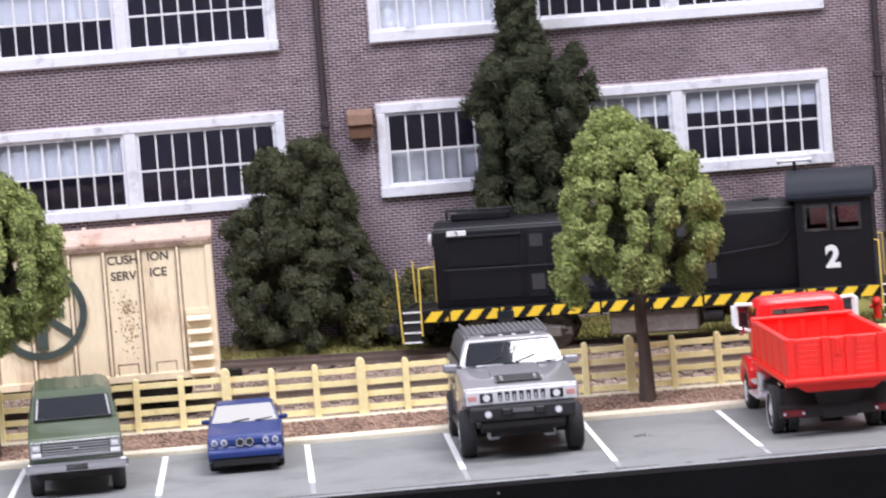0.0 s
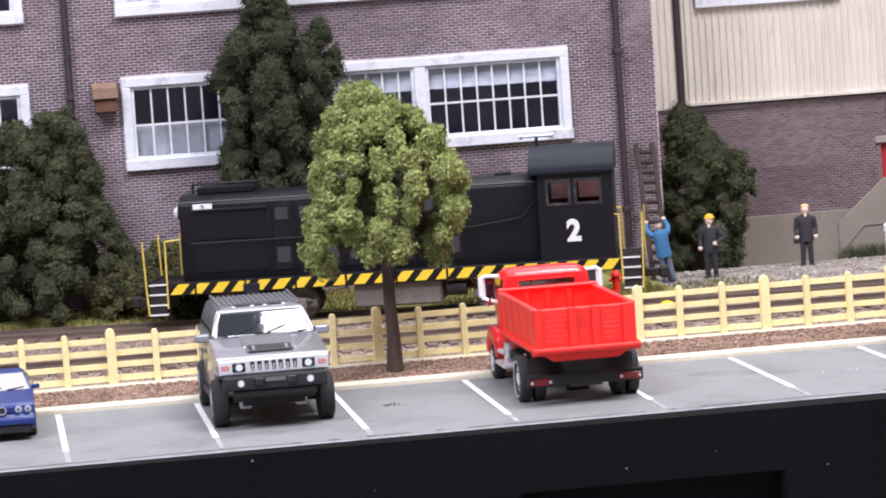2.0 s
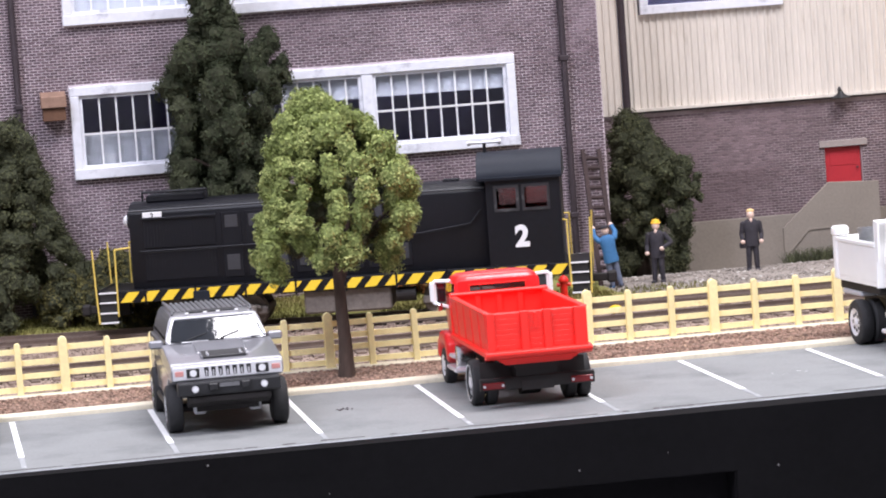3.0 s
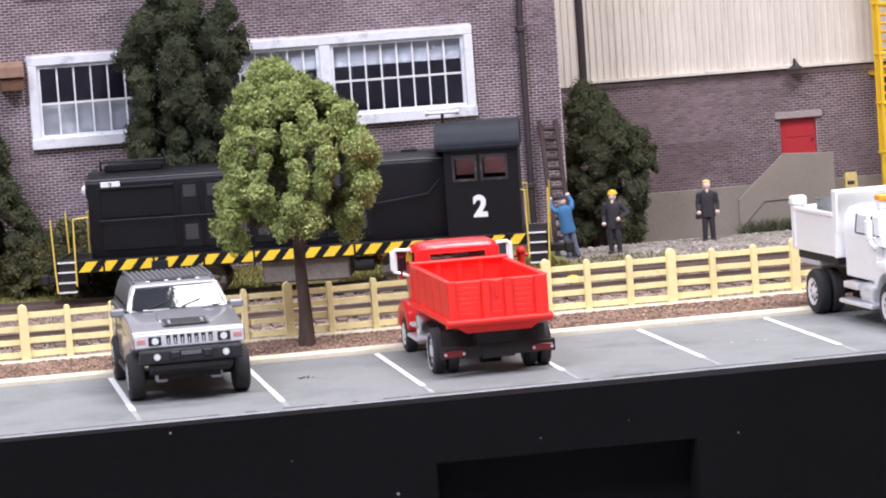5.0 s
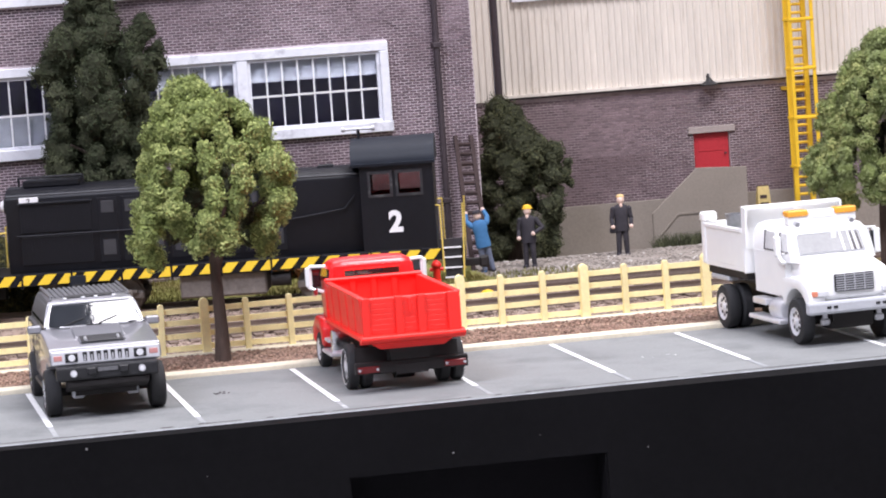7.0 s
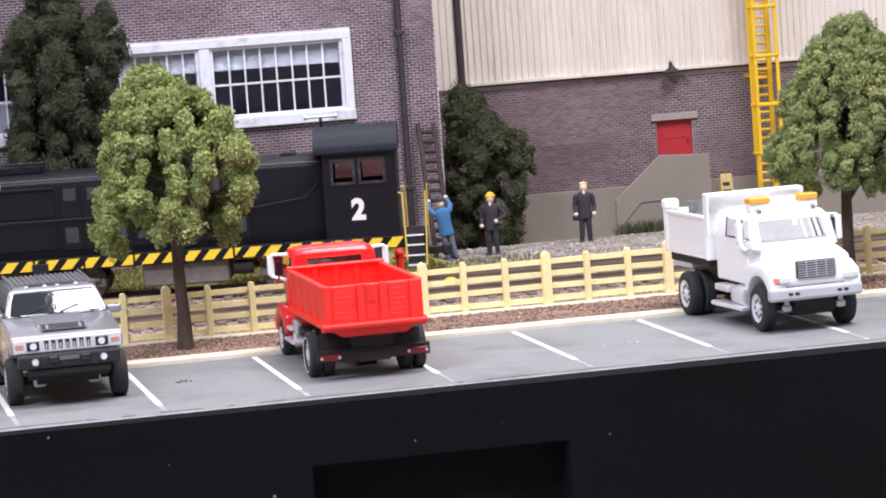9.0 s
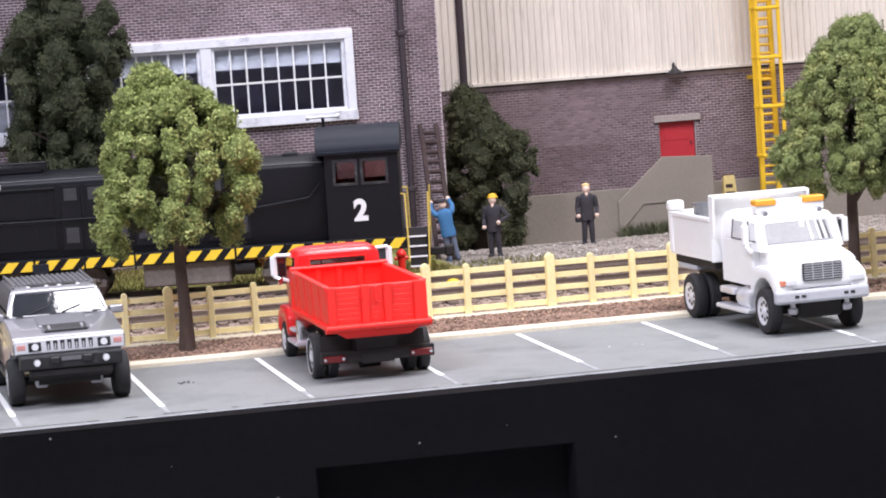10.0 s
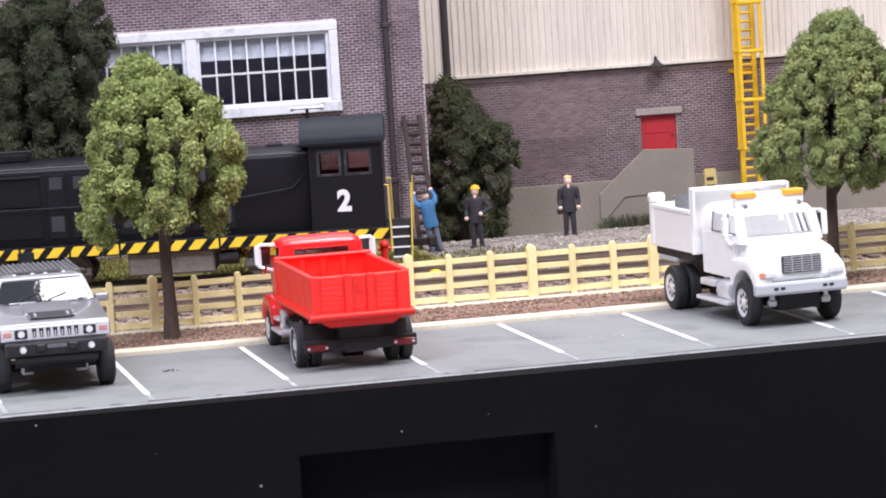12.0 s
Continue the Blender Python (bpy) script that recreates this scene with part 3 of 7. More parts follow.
def track(middle, x0, x1, label):
    t = tagged(thing("track", 0, 0, 0, 0, label, "railway track", "tracks"), kind="structure")
    n = int((x1 - x0) / 0.8)
    sect = [(-0.10, 0.05), (0.10, 0.05), (0.10, 0.08), (0.03, 0.09), (0.03, 0.17), (0.045, 0.18), (0.045, 0.22), (-0.045, 0.22), (-0.045, 0.18), (-0.03, 0.17), (-0.03, 0.09), (-0.10, 0.08)]
    for s in (-1, 1):
        rings = []
        for k in range(n + 1):
            x = x0 + (x1 - x0) * k / n
            a = math.atan((middle(x + 0.05) - middle(x - 0.05)) / 0.1)
            rings.append([(x - math.sin(a) * (s * 0.86 + u), middle(x) + math.cos(a) * (s * 0.86 + u), v) for u, v in sect])
        part("rail", loft(bmesh.new(), rings), M_RAIL, t)
    me = mesh_from("sleeper", B(-0.13, 0.13, -1.45, 1.45, -0.08, 0.05, bevel=0.012), M_SLEEPER)
    x = x0 + 0.3
    while x < x1:
        ob = new("sleeper", me)
        a = math.degrees(math.atan((middle(x + 0.05) - middle(x - 0.05)) / 0.1))
        ob.matrix_basis = pose(x * CM, (middle(x) + random.uniform(-0.04, 0.04)) * CM, 0, 0, 0, a + random.uniform(-1, 1))
        ob.parent = t
        x += 0.62


track(lambda x: NEAR, -34, 40, "weathered brown rails on dark sleepers, behind the fence")
track(main_line, -17, 40, "weathered brown rails on dark sleepers, beside the verge")


def lumps(name, n, x0, x1, y0, y1, height, size, material, seed, label, flat=0.6):
    rnd = random.Random(seed)
    verts, faces = [], []
    for _ in range(n):
        x, y = rnd.uniform(x0, x1), rnd.uniform(y0, y1)
        r = rnd.uniform(0.5, 1.0) * size
        z = height(x, y) + r * 0.25
        k = len(verts)
        a = rnd.uniform(0, 6.28)
        for i in range(4):
            q = a + i * 1.5708 + rnd.uniform(-0.3, 0.3)
            verts.append((x + r * math.cos(q) * rnd.uniform(0.7, 1.1), y + r * math.sin(q) * rnd.uniform(0.7, 1.1), z + rnd.uniform(-0.2, 0.2) * r))
        verts += [(x, y, z + r * flat), (x, y, z - r * flat)]
        for i in range(4):
            faces += [(k + i, k + (i + 1) % 4, k + 4), (k + (i + 1) % 4, k + i, k + 5)]
    return tagged(raw(name, verts, faces, material), label, name.replace("_", " "), kind="stuff")


lumps("mulch", 15000, -24, 24, 8.65, 12.15, lambda x, y: 0.06, 0.075, M_MULCH, 11, "loose red-brown mulch chips in the planting bed")
lumps("ballast", 16000, -20, 26, 12.7, 24.5, lambda x, y: 0.0, 0.062, M_BALLAST, 12, "loose brown-grey ballast stones between the rails")
M_PALESTONE = mat("pale_stone", (0.50, 0.47, 0.43), 0.95, spread=0.2, island=0.25)
lumps("pale_stones", 110, 9.6, 19.5, 26.0, 34.5, yard_z, 0.10, M_PALESTONE, 14, "larger pale stones scattered over the gravel yard")
lumps("gravel", 7000, 9.3, 26, 25.0, 36.8, yard_z, 0.075, M_GRAVEL, 13, "loose grey gravel stones in the yard")


def grass(name, n, x0, x1, y0, y1, tall, seed, label, material):
    rnd = random.Random(seed)
    verts, faces = [], []
    for _ in range(n):
        x, y = rnd.uniform(x0, x1), rnd.uniform(y0, y1)
        if noise.noise((x * 0.35, y * 0.35, seed)) < -0.25 or y < verge_edge(x):
            continue
        z = yard_z(x, y) - 0.03
        h = tall * rnd.uniform(0.4, 1.1)
        a, w = rnd.uniform(0, 6.28), 0.022
        dx, dy = math.cos(a) * w, math.sin(a) * w
        lx, ly = rnd.gauss(0, 0.3) * h, rnd.gauss(0, 0.3) * h
        k = len(verts)
        verts += [(x - dx, y - dy, z), (x + dx, y + dy, z), (x + lx * 0.4 + dx * 0.7, y + ly * 0.4 + dy * 0.7, z + h * 0.6), (x + lx * 0.4 - dx * 0.7, y + ly * 0.4 - dy * 0.7, z + h * 0.6), (x + lx, y + ly, z + h)]
        faces += [(k, k + 1, k + 2, k + 3), (k + 3, k + 2, k + 4)]
    return tagged(raw(name, verts, faces, material), label, "grass", kind="stuff")


grass("grass", 26000, -20, 9.2, 25.0, 31.0, 0.24, 21, "tufts of green and straw-coloured static grass on the verge", M_GRASS)
grass("weeds", 700, 8.5, 13.0, 25.0, 27.5, 0.20, 22, "sparse weeds at the yard's edge", M_GRASS)
grass("weeds", 2000, 17.3, 21.0, 33.4, 35.9, 0.62, 23, "rough green grass at the foot of the concrete steps", M_LEAF_SHRUB)

# ---- fence ----
fence = thing("fence", 0, 12.42, 0.0, 0, "pale yellow wooden post and rail fence beside the kerb", "fence")
post_small = mesh_from("post", prism(bmesh.new(), [(-0.085, 0.05), (-0.085, 1.46), (-0.05, 1.53), (0.05, 1.53), (0.085, 1.46), (0.085, 0.05)], "y", -0.10, 0.07, bevel=0.012), M_FENCE)
post_tall = mesh_from("post", prism(bmesh.new(), [(-0.125, 0.05), (-0.125, 1.52), (-0.08, 1.60), (0.0, 1.635), (0.08, 1.60), (0.125, 1.52), (0.125, 0.05)], "y", -0.14, 0.10, bevel=0.014), M_FENCE)
rnd = random.Random(4)
for k in range(-6, 8):
    base = -1.61 + 3.607 * k
    for j in range(3):
        ob = new("post", post_tall if j == 0 else post_small)
        ob.matrix_basis = pose((base + j * 1.2023 + rnd.uniform(-0.02, 0.02)) * CM, 0, 0, rnd.uniform(-0.8, 0.8), rnd.uniform(-0.9, 0.9), 0)
        ob.parent = fence
    for z in (0.27, 0.62, 0.97, 1.32):
        z += rnd.uniform(-0.015, 0.015)
        t = rnd.uniform(-0.012, 0.012)
        bm = prism(bmesh.new(), [(base, z - 0.075 - t), (base + 3.607, z - 0.075 + t), (base + 3.607, z + 0.075 + t), (base, z + 0.075 - t)], "y", 0.0, 0.06)
        part("rail", bm, M_FENCE, fence)

# broken dark crack where the asphalt meets the board's edge
crack_rnd = random.Random(77)
bm = bmesh.new()
cx = -30.0
while cx < 30.0:
    ln = crack_rnd.choice([0.15, 0.3, 0.7, 1.6, 2.8])
    wd = crack_rnd.uniform(0.012, 0.03) if ln > 0.6 else crack_rnd.uniform(0.03, 0.06)
    ya = edge_y(cx) + 0.16 + 0.05 * noise.noise((cx * 0.5, 3.0, 0.0))
    yb = edge_y(cx + ln) + 0.16 + 0.05 * noise.noise(((cx + ln) * 0.5, 3.0, 0.0))
    prism(bm, [(cx, ya - wd), (cx + ln, yb - wd), (cx + ln, yb + wd), (cx + ln * 0.5, (ya + yb) / 2 + wd * 1.4), (cx, ya + wd)], "z", -0.01, 0.006)
    cx += ln + crack_rnd.choice([0.02, 0.05, 0.2, 0.6])
tagged(part("edge_crack", bm, M_PIPE, None, "broken dark crack along the asphalt edge"), category="crack", kind="stuff")
M_LIGHTSPECK = mat("pale_dust", (0.20, 0.19, 0.19), 0.9, spread=0.2)
# small litter on the asphalt and pale specks on the fascia
lumps("litter", 14, -2.55, -2.15, 4.1, 4.5, lambda x, y: 0.0, 0.05, M_PIPE, 71, "small dark crumb of litter on the asphalt", 0.4)
lumps("paint_crumbs", 9, 8.4, 9.3, 3.3, 3.7, lambda x, y: -0.01, 0.035, M_LINE, 72, "tiny white paint crumbs on the asphalt", 0.4)
bm = bmesh.new()
for x, z, r in ((-6.34, -0.18, 0.03), (-1.18, -2.10, 0.04), (7.03, -1.44, 0.025), (2.27, -1.12, 0.025), (-3.6, -1.1, 0.015), (4.4, -0.9, 0.015)):
    cyl(bm, (x, EDGE - 0.605, z), (x, EDGE - 0.599, z), r, n=8)
tagged(part("dust_specks", bm, M_LIGHTSPECK, None, "pale dust specks on the black fascia"), category="dust", kind="stuff")

# ---- trees and shrubs ----
ICO = bmesh.new()
bmesh.ops.create_icosphere(ICO, subdivisions=2, radius=1.0)
ICO.verts.ensure_lookup_table()
ICO_V = [v.co.copy() for v in ICO.verts]
ICO_F = [tuple(v.index for v in f.verts) for f in ICO.faces]
ICO.free()


def foliage(clumps, leaves, leaf, material, inner, parent, seed, core=0.80, reach=0.16):
    """A crown of clumps (x, y, z, radius): a core darkened as painted shade, clothed with small leaf flakes that stand
    off it.
    """
    rnd = random.Random(seed)
    verts, faces, iv, if_ = [], [], [], []

    def swell(q, r):
        return 0.86 + 0.34 * noise.noise(q * (0.9 / r)) + 0.34 * noise.noise(q * (2.3 / r)) + 0.22 * noise.noise(q * (5.0 / r))
    for cx, cy, cz, r in clumps:
        c = Vector((cx, cy, cz))
        n = len(iv)
        sq = Vector((rnd.uniform(0.8, 1.2), rnd.uniform(0.8, 1.2), rnd.uniform(0.85, 1.3)))
        for v in ICO_V:
            p = Vector((v.x * sq.x, v.y * sq.y, v.z * sq.z))
            iv.append(c + p * r * core * 0.90 * swell(c + p * r, r))
        if_ += [tuple(i + n for i in f) for f in ICO_F]
        for _ in range(int(leaves * (r / 0.45) ** 2)):
            d = Vector((rnd.gauss(0, 1), rnd.gauss(0, 1), rnd.gauss(0, 1))).normalized()
            p = Vector((d.x * sq.x, d.y * sq.y, d.z * sq.z))
            o = c + p * r * (core * swell(c + p * r, r) + rnd.uniform(-0.08, reach))
            t = (d + Vector((rnd.gauss(0, 0.62), rnd.gauss(0, 0.62), rnd.gauss(0, 0.62) + 0.25))).normalized()
            s = t.orthogonal().normalized()
            s.rotate(Matrix.Rotation(rnd.uniform(0, 6.28), 3, t))
            u = t.cross(s)
            w = leaf * rnd.uniform(0.5, 1.4)
            n = len(verts)
            verts += [o - s * w, o - u * w * 0.45 + t * w * 0.25, o + s * w, o + u * w * 0.5 + t * w * 0.2]
            faces += [(n, n + 1, n + 2), (n, n + 2, n + 3)]
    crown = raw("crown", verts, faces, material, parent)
    raw("inner_foam", iv, if_, inner, crown)["label"] = "crown core, its shade painted as a darker colour"
    return crown


def trunk_mesh(h, r0, r1, seed, lean=0.0):
    rings = []
    for k in range(9):
        u = k / 8
        r = r0 + (r1 - r0) * u + (0.35 * r0 * (1 - u) ** 6)
        ox, oy = lean * u + 0.04 * math.sin(3 * u + seed), 0.03 * math.cos(4 * u + seed)
        rings.append([(ox + r * math.cos(a) * (1 + 0.12 * math.sin(3 * a + k)), oy + r * math.sin(a), h * u) for a in [i * 2 * math.pi / 10 for i in range(10)]])
    return loft(bmesh.new(), rings)


def span(outline, z):
    """Left and right limit of an outline of (height, left, right) rows at height z."""
    if z <= outline[0][0]:
        return outline[0][1:]
    for (za, la, ra), (zb, lb, rb) in zip(outline, outline[1:]):
        if z <= zb:
            u = (z - za) / (zb - za)
            return la + (lb - la) * u, ra + (rb - ra) * u
    return outline[-1][1:]


def bulk(rnd, outline, n, size, deep=0.75, y=0.0):
    """Clumps spread over the skin of a body with the given outline."""
    out = []
    z0, z1 = outline[0][0], outline[-1][0]
    for k in range(n):
        z = z0 + (z1 - z0) * (k + rnd.random()) / n
        lo, hi = span(outline, z)
        w = size * rnd.uniform(0.6, 1.35)
        r = max(0.05, (hi - lo) / 2 - w * 0.72) * rnd.uniform(0.80, 1.0)
        a = k * 2.39996 + rnd.uniform(-0.5, 0.5)
        out.append(((lo + hi) / 2 + r * math.cos(a), y + r * math.sin(a) * deep, z, w))
    return out


def filling(rnd, outline, n, size, y=0.0):
    """Clumps inside the body, so that no light comes through."""
    out = []
    for k in range(n):
        z = rnd.uniform(outline[0][0] + size, outline[-1][0] - size)
        lo, hi = span(outline, z)
        r = max(0.0, (hi - lo) / 2 - size * 1.6) * rnd.uniform(0, 0.8)
        a = rnd.uniform(0, 6.28)
        out.append(((lo + hi) / 2 + r * math.cos(a), y + 0.6 * r * math.sin(a), z, size))
    return out


def strands(rnd, outline, n, size, gap=0.88, deep=0.9, lows=(0.0, 0.02, 0.06, 0.14)):
    """Hanging strings of clumps, parted by dark gaps."""
    out = []
    z0, z1 = outline[0][0], outline[-1][0]
    for k in range(n):
        a = 2 * math.pi * (k + rnd.uniform(-0.2, 0.2)) / n
        reach, z = rnd.uniform(0.90, 1.04), z1 - size * rnd.uniform(0.9, 1.5)
        low = z0 + (z1 - z0) * rnd.choice(lows)
        turn = rnd.uniform(0, 6.28)
        while z > low:
            lo, hi = span(outline, z)
            w = size * rnd.uniform(0.66, 1.22)
            r = max(0.08, ((hi - lo) / 2) * (reach + rnd.uniform(-0.16, 0.06)) - w * 0.78)
            b = a + 0.06 * math.sin(2.2 * z + turn)
            out.append(((lo + hi) / 2 + r * math.cos(b), r * math.sin(b) * deep, z, w))
            z -= w * rnd.uniform(0.85, 1.2) * 2 * gap * 0.62
    return out


def street_tree(x, y, label, outline, trunk_r, fork, n, size, material, seed, deep=0.9, gap=0.88):
    """Outline rows are (height, left, right) from the foot of the trunk."""
    t = thing("street_tree", x, y, 0.02, 0, label, "tree", "street trees")
    mid = (span(outline, fork + 2)[0] + span(outline, fork + 2)[1]) / 2
    part("trunk", trunk_mesh(fork + 1.6, trunk_r, trunk_r * 0.72, seed, mid * 0.5), M_BARK, t, smooth=60)
    rnd = random.Random(seed)
    for k in range(8):
        a = k * 0.85 + rnd.uniform(0, 0.4)
        z = fork + rnd.uniform(1.4, 3.4)
        lo, hi = span(outline, z)
        e = ((lo + hi) / 2 + (hi - lo) * 0.30 * math.cos(a), (hi - lo) * 0.28 * math.sin(a), z)
        part("limb", cyl(bmesh.new(), (mid * 0.4, 0, fork + 0.12 * k), e, trunk_r * 0.5, trunk_r * 0.15, n=7), M_BARK, t)
    cl = strands(rnd, outline, n, size, gap, deep)
    top = outline[-1][0]
    for k in range(8):
        lo, hi = span(outline, top - 0.5)
        cl.append(((lo + hi) / 2 + rnd.uniform(-0.3, 0.3) * (hi - lo), rnd.uniform(-0.4, 0.4), top - size * rnd.uniform(0.95, 1.6), size * rnd.uniform(0.7, 0.95)))
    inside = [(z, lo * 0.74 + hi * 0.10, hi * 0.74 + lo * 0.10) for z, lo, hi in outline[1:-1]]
    foliage(cl, 640, 0.046, material, M_CORE_SHADE_GREEN, t, seed, 0.86, 0.09)
    # dull green inner clumps paint deep shade behind the strands
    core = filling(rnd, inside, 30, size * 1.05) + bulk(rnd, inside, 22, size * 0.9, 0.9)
    foliage(core, 260, 0.046, M_LEAF_SHRUB, M_CORE_SHADE_DARK, t, seed + 1, 0.86, 0.09).name = "inner_foliage"
    return t


street_tree(-1.49, 10.3, "light green model tree with hanging foliage clumps in mulch",
            [(2.95, -2.18, 0.9), (3.20, -2.36, 1.85), (3.60, -2.40, 2.36), (4.20, -2.34, 2.46), (4.90, -2.02, 2.48), (5.80, -1.84, 2.24), (6.40, -1.70, 1.80), (6.95, -1.46, 1.10), (7.45, -1.05, 0.20), (7.88, -0.75, -0.30)],
            0.18, 2.55, 14, 0.40, M_LEAF_LIGHT, 8, 0.95, 1.06)
street_tree(17.45, 10.3, "fresh green rounded model street tree in the mulch bed",
            [(2.80, -1.10, 1.70), (3.20, -2.05, 2.40), (3.80, -2.28, 2.75), (4.60, -2.02, 2.85), (5.30, -1.75, 2.70), (6.00, -1.40, 2.30), (6.60, -1.0, 1.85), (7.20, -0.42, 1.30), (7.70, 0.18, 0.75)],
            0.175, 2.55, 20, 0.34, M_LEAF_MID, 9, 0.85, 1.0)
street_tree(-18.6, 10.3, "light green model street tree beside the boxcar",
            [(2.90, -1.0, 1.3), (3.30, -1.9, 2.0), (4.20, -2.4, 2.4), (5.20, -2.45, 2.45), (6.20, -2.0, 2.05), (6.90, -1.3, 1.4), (7.40, -0.5, 0.6)],
            0.22, 2.7, 16, 0.40, M_LEAF_LIGHT, 12, 0.9, 0.8)

rnd = random.Random(31)
dark = thing("dark_tree", -2.5, 29.0, 0.2, 0, "tall dark green irregular conifer-like tree before the factory", "tree")
part("trunk", trunk_mesh(9.0, 0.30, 0.12, 3), M_BARK, dark, smooth=60)
for k in range(6):
    part("limb", cyl(bmesh.new(), (0, 0, 1.5 + k), (1.4 * math.cos(k * 1.3), 0.9 * math.sin(k * 1.3), 2.1 + k), 0.10, 0.04, n=6), M_BARK, dark)
TALL = [(0.3, -1.9, 0.9), (1.2, -2.0, 0.8), (2.4, -2.35, 1.2), (3.2, -2.05, 1.5), (4.2, -2.0, 1.6), (5.0, -2.1, 1.7), (6.2, -1.9, 1.9), (7.0, -1.9, 2.2), (7.7, -2.0, 2.3), (8.4, -1.75, 1.75), (8.8, -1.5, 1.0)]
LEADER = [(8.2, -1.35, 1.05), (9.2, -0.95, 0.9), (10.4, -0.9, 0.7), (11.4, -0.7, 0.5), (12.4, -0.3, 0.2)]
SIDE = [(7.4, 0.9, 2.5), (8.2, 1.05, 2.35), (8.9, 1.35, 2.0)]
cl = bulk(rnd, TALL, 96, 0.58) + filling(rnd, TALL, 26, 0.62) + bulk(rnd, LEADER, 36, 0.46) + filling(rnd, LEADER, 8, 0.45) + bulk(rnd, SIDE, 12, 0.36)
# the core's dark colour paints shade between clumps, here and in the shrubs
foliage(cl, 460, 0.048, M_LEAF_DARK, M_CORE_SHADE_DARK, dark, 33, 0.84, 0.12)

bush = thing("large_shrub", -9.8, 29.7, 0.25, 0, "large dark green shrub that climbs the factory wall", "shrub")
part("stem", trunk_mesh(4.5, 0.22, 0.08, 6), M_BARK, bush, smooth=60)
FOOT = [(0.2, -2.8, 3.4), (0.9, -2.8, 3.3), (1.7, -2.8, 3.0), (2.8, -2.8, 2.5), (3.5, -2.8, 2.15), (4.2, -2.7, 1.7), (4.6, -2.4, 0.8)]
UPPER = [(3.4, -1.3, 1.85), (4.6, -0.9, 1.85), (5.4, -1.3, 1.7), (6.0, -1.35, 1.4), (6.55, -0.9, 0.9)]
cl = bulk(rnd, FOOT, 84, 0.48, 0.5) + filling(rnd, FOOT, 20, 0.6) + bulk(rnd, UPPER, 50, 0.44, 0.7) + filling(rnd, UPPER, 12, 0.5)
cl += bulk(rnd, [(5.2, -1.7, -0.7), (5.7, -1.8, -0.6), (6.2, -1.5, -0.7)], 10, 0.34)
foliage(cl, 440, 0.048, M_LEAF_SHRUB, M_CORE_SHADE_DARK, bush, 35, 0.84, 0.12)

ivy = thing("corner_shrub", 12.25, 34.6, -0.35, 0, "dark green conical shrub in the corner of the two walls", "shrub")
part("stem", trunk_mesh(3.6, 0.2, 0.08, 7), M_BARK, ivy, smooth=60)
CONE = [(0.3, -1.4, 1.75), (1.1, -1.4, 1.85), (2.0, -1.35, 1.95), (3.1, -1.25, 2.1), (3.9, -1.15, 1.65), (4.5, -1.05, 1.2), (5.1, -0.95, 0.65), (5.6, -0.6, 0.05)]
cl = bulk(rnd, CONE, 104, 0.42, 0.8) + filling(rnd, CONE, 18, 0.55) + bulk(rnd, [(2.6, 1.5, 2.35), (3.3, 1.5, 2.35), (4.1, 1.3, 1.9)], 10, 0.26)
foliage(cl, 440, 0.048, M_LEAF_SHRUB, M_CORE_SHADE_DARK, ivy, 37, 0.84, 0.12)

for x, y, w, h, s in ((-6.3, 28.9, 1.25, 2.3, 41), (-4.7, 28.4, 1.05, 1.9, 42), (-7.9, 29.2, 1.0, 1.6, 43), (-3.4, 28.3, 0.8, 1.2, 45), (-5.6, 27.9, 0.9, 1.3, 46)):
    low = thing("olive_bush", x, y, yard_z(x, y), 0, "low olive-green bush on the grass verge", "bush", "olive bushes")
    rows = [(0.15, -w, w), (h * 0.45, -w * 1.05, w * 1.05), (h * 0.75, -w * 0.8, w * 0.75), (h, -w * 0.3, w * 0.35)]
    cl = bulk(rnd, rows, 34, 0.36, 0.8) + filling(rnd, rows, 8, 0.45)
    part("stem", trunk_mesh(h * 0.6, 0.10, 0.05, s), M_BARK, low)
    foliage(cl, 420, 0.050, M_LEAF_OLIVE, M_CORE_SHADE_DARK, low, s, 0.86, 0.10)

for x, y, w, h, s in ((3.0, 29.6, 0.9, 0.95, 51), (4.1, 29.5, 1.0, 1.35, 52), (5.4, 29.6, 0.95, 1.0, 53), (2.2, 29.7, 0.5, 0.5, 54)):
    low = thing("rusty_bush", x, y, yard_z(x, y), 0, "low rust-brown bush at the foot of the brick wall", "bush", "rust-brown bushes")
    rows = [(0.08, -w, w), (h * 0.5, -w, w), (h, -w * 0.4, w * 0.4)]
    cl = bulk(rnd, rows, 26, 0.24, 0.7)
    part("stem", trunk_mesh(h * 0.6, 0.06, 0.03, s), M_BARK, low)
    foliage(cl, 130, 0.09, M_LEAF_RUST, M_CORE_SHADE_DARK, low, s, core=0.65, reach=0.35)

# ---- vehicles: each is built nose towards -y, its foot at the origin ----
M_ALU = mat("bright_wheel_metal", (0.80, 0.80, 0.83), 0.30, metal=0.45, spread=0.08, bump=0.03)
M_TYRE = mat("tyre_rubber", (0.022, 0.022, 0.024), 0.75, spread=0.25, fine=1500, bump=0.3)
M_CHROME = mat("chrome_plate", (0.72, 0.72, 0.75), 0.18, metal=1.0, spread=0.05, bump=0.02)
M_SILVER = mat("silver_plastic", (0.64, 0.64, 0.67), 0.32, metal=0.6, spread=0.06, bump=0.03)
M_WAVYGLASS = mat("dark_moulded_glass", (0.018, 0.021, 0.026), 0.07, spread=0.1, fine=170, bump=0.16, spec=0.7, depth=0.0006)
M_GREYPAINT = mat("gunmetal_paint", (0.30, 0.30, 0.325), 0.32, metal=0.35, spread=0.06, coat=0.8, bump=0.02)
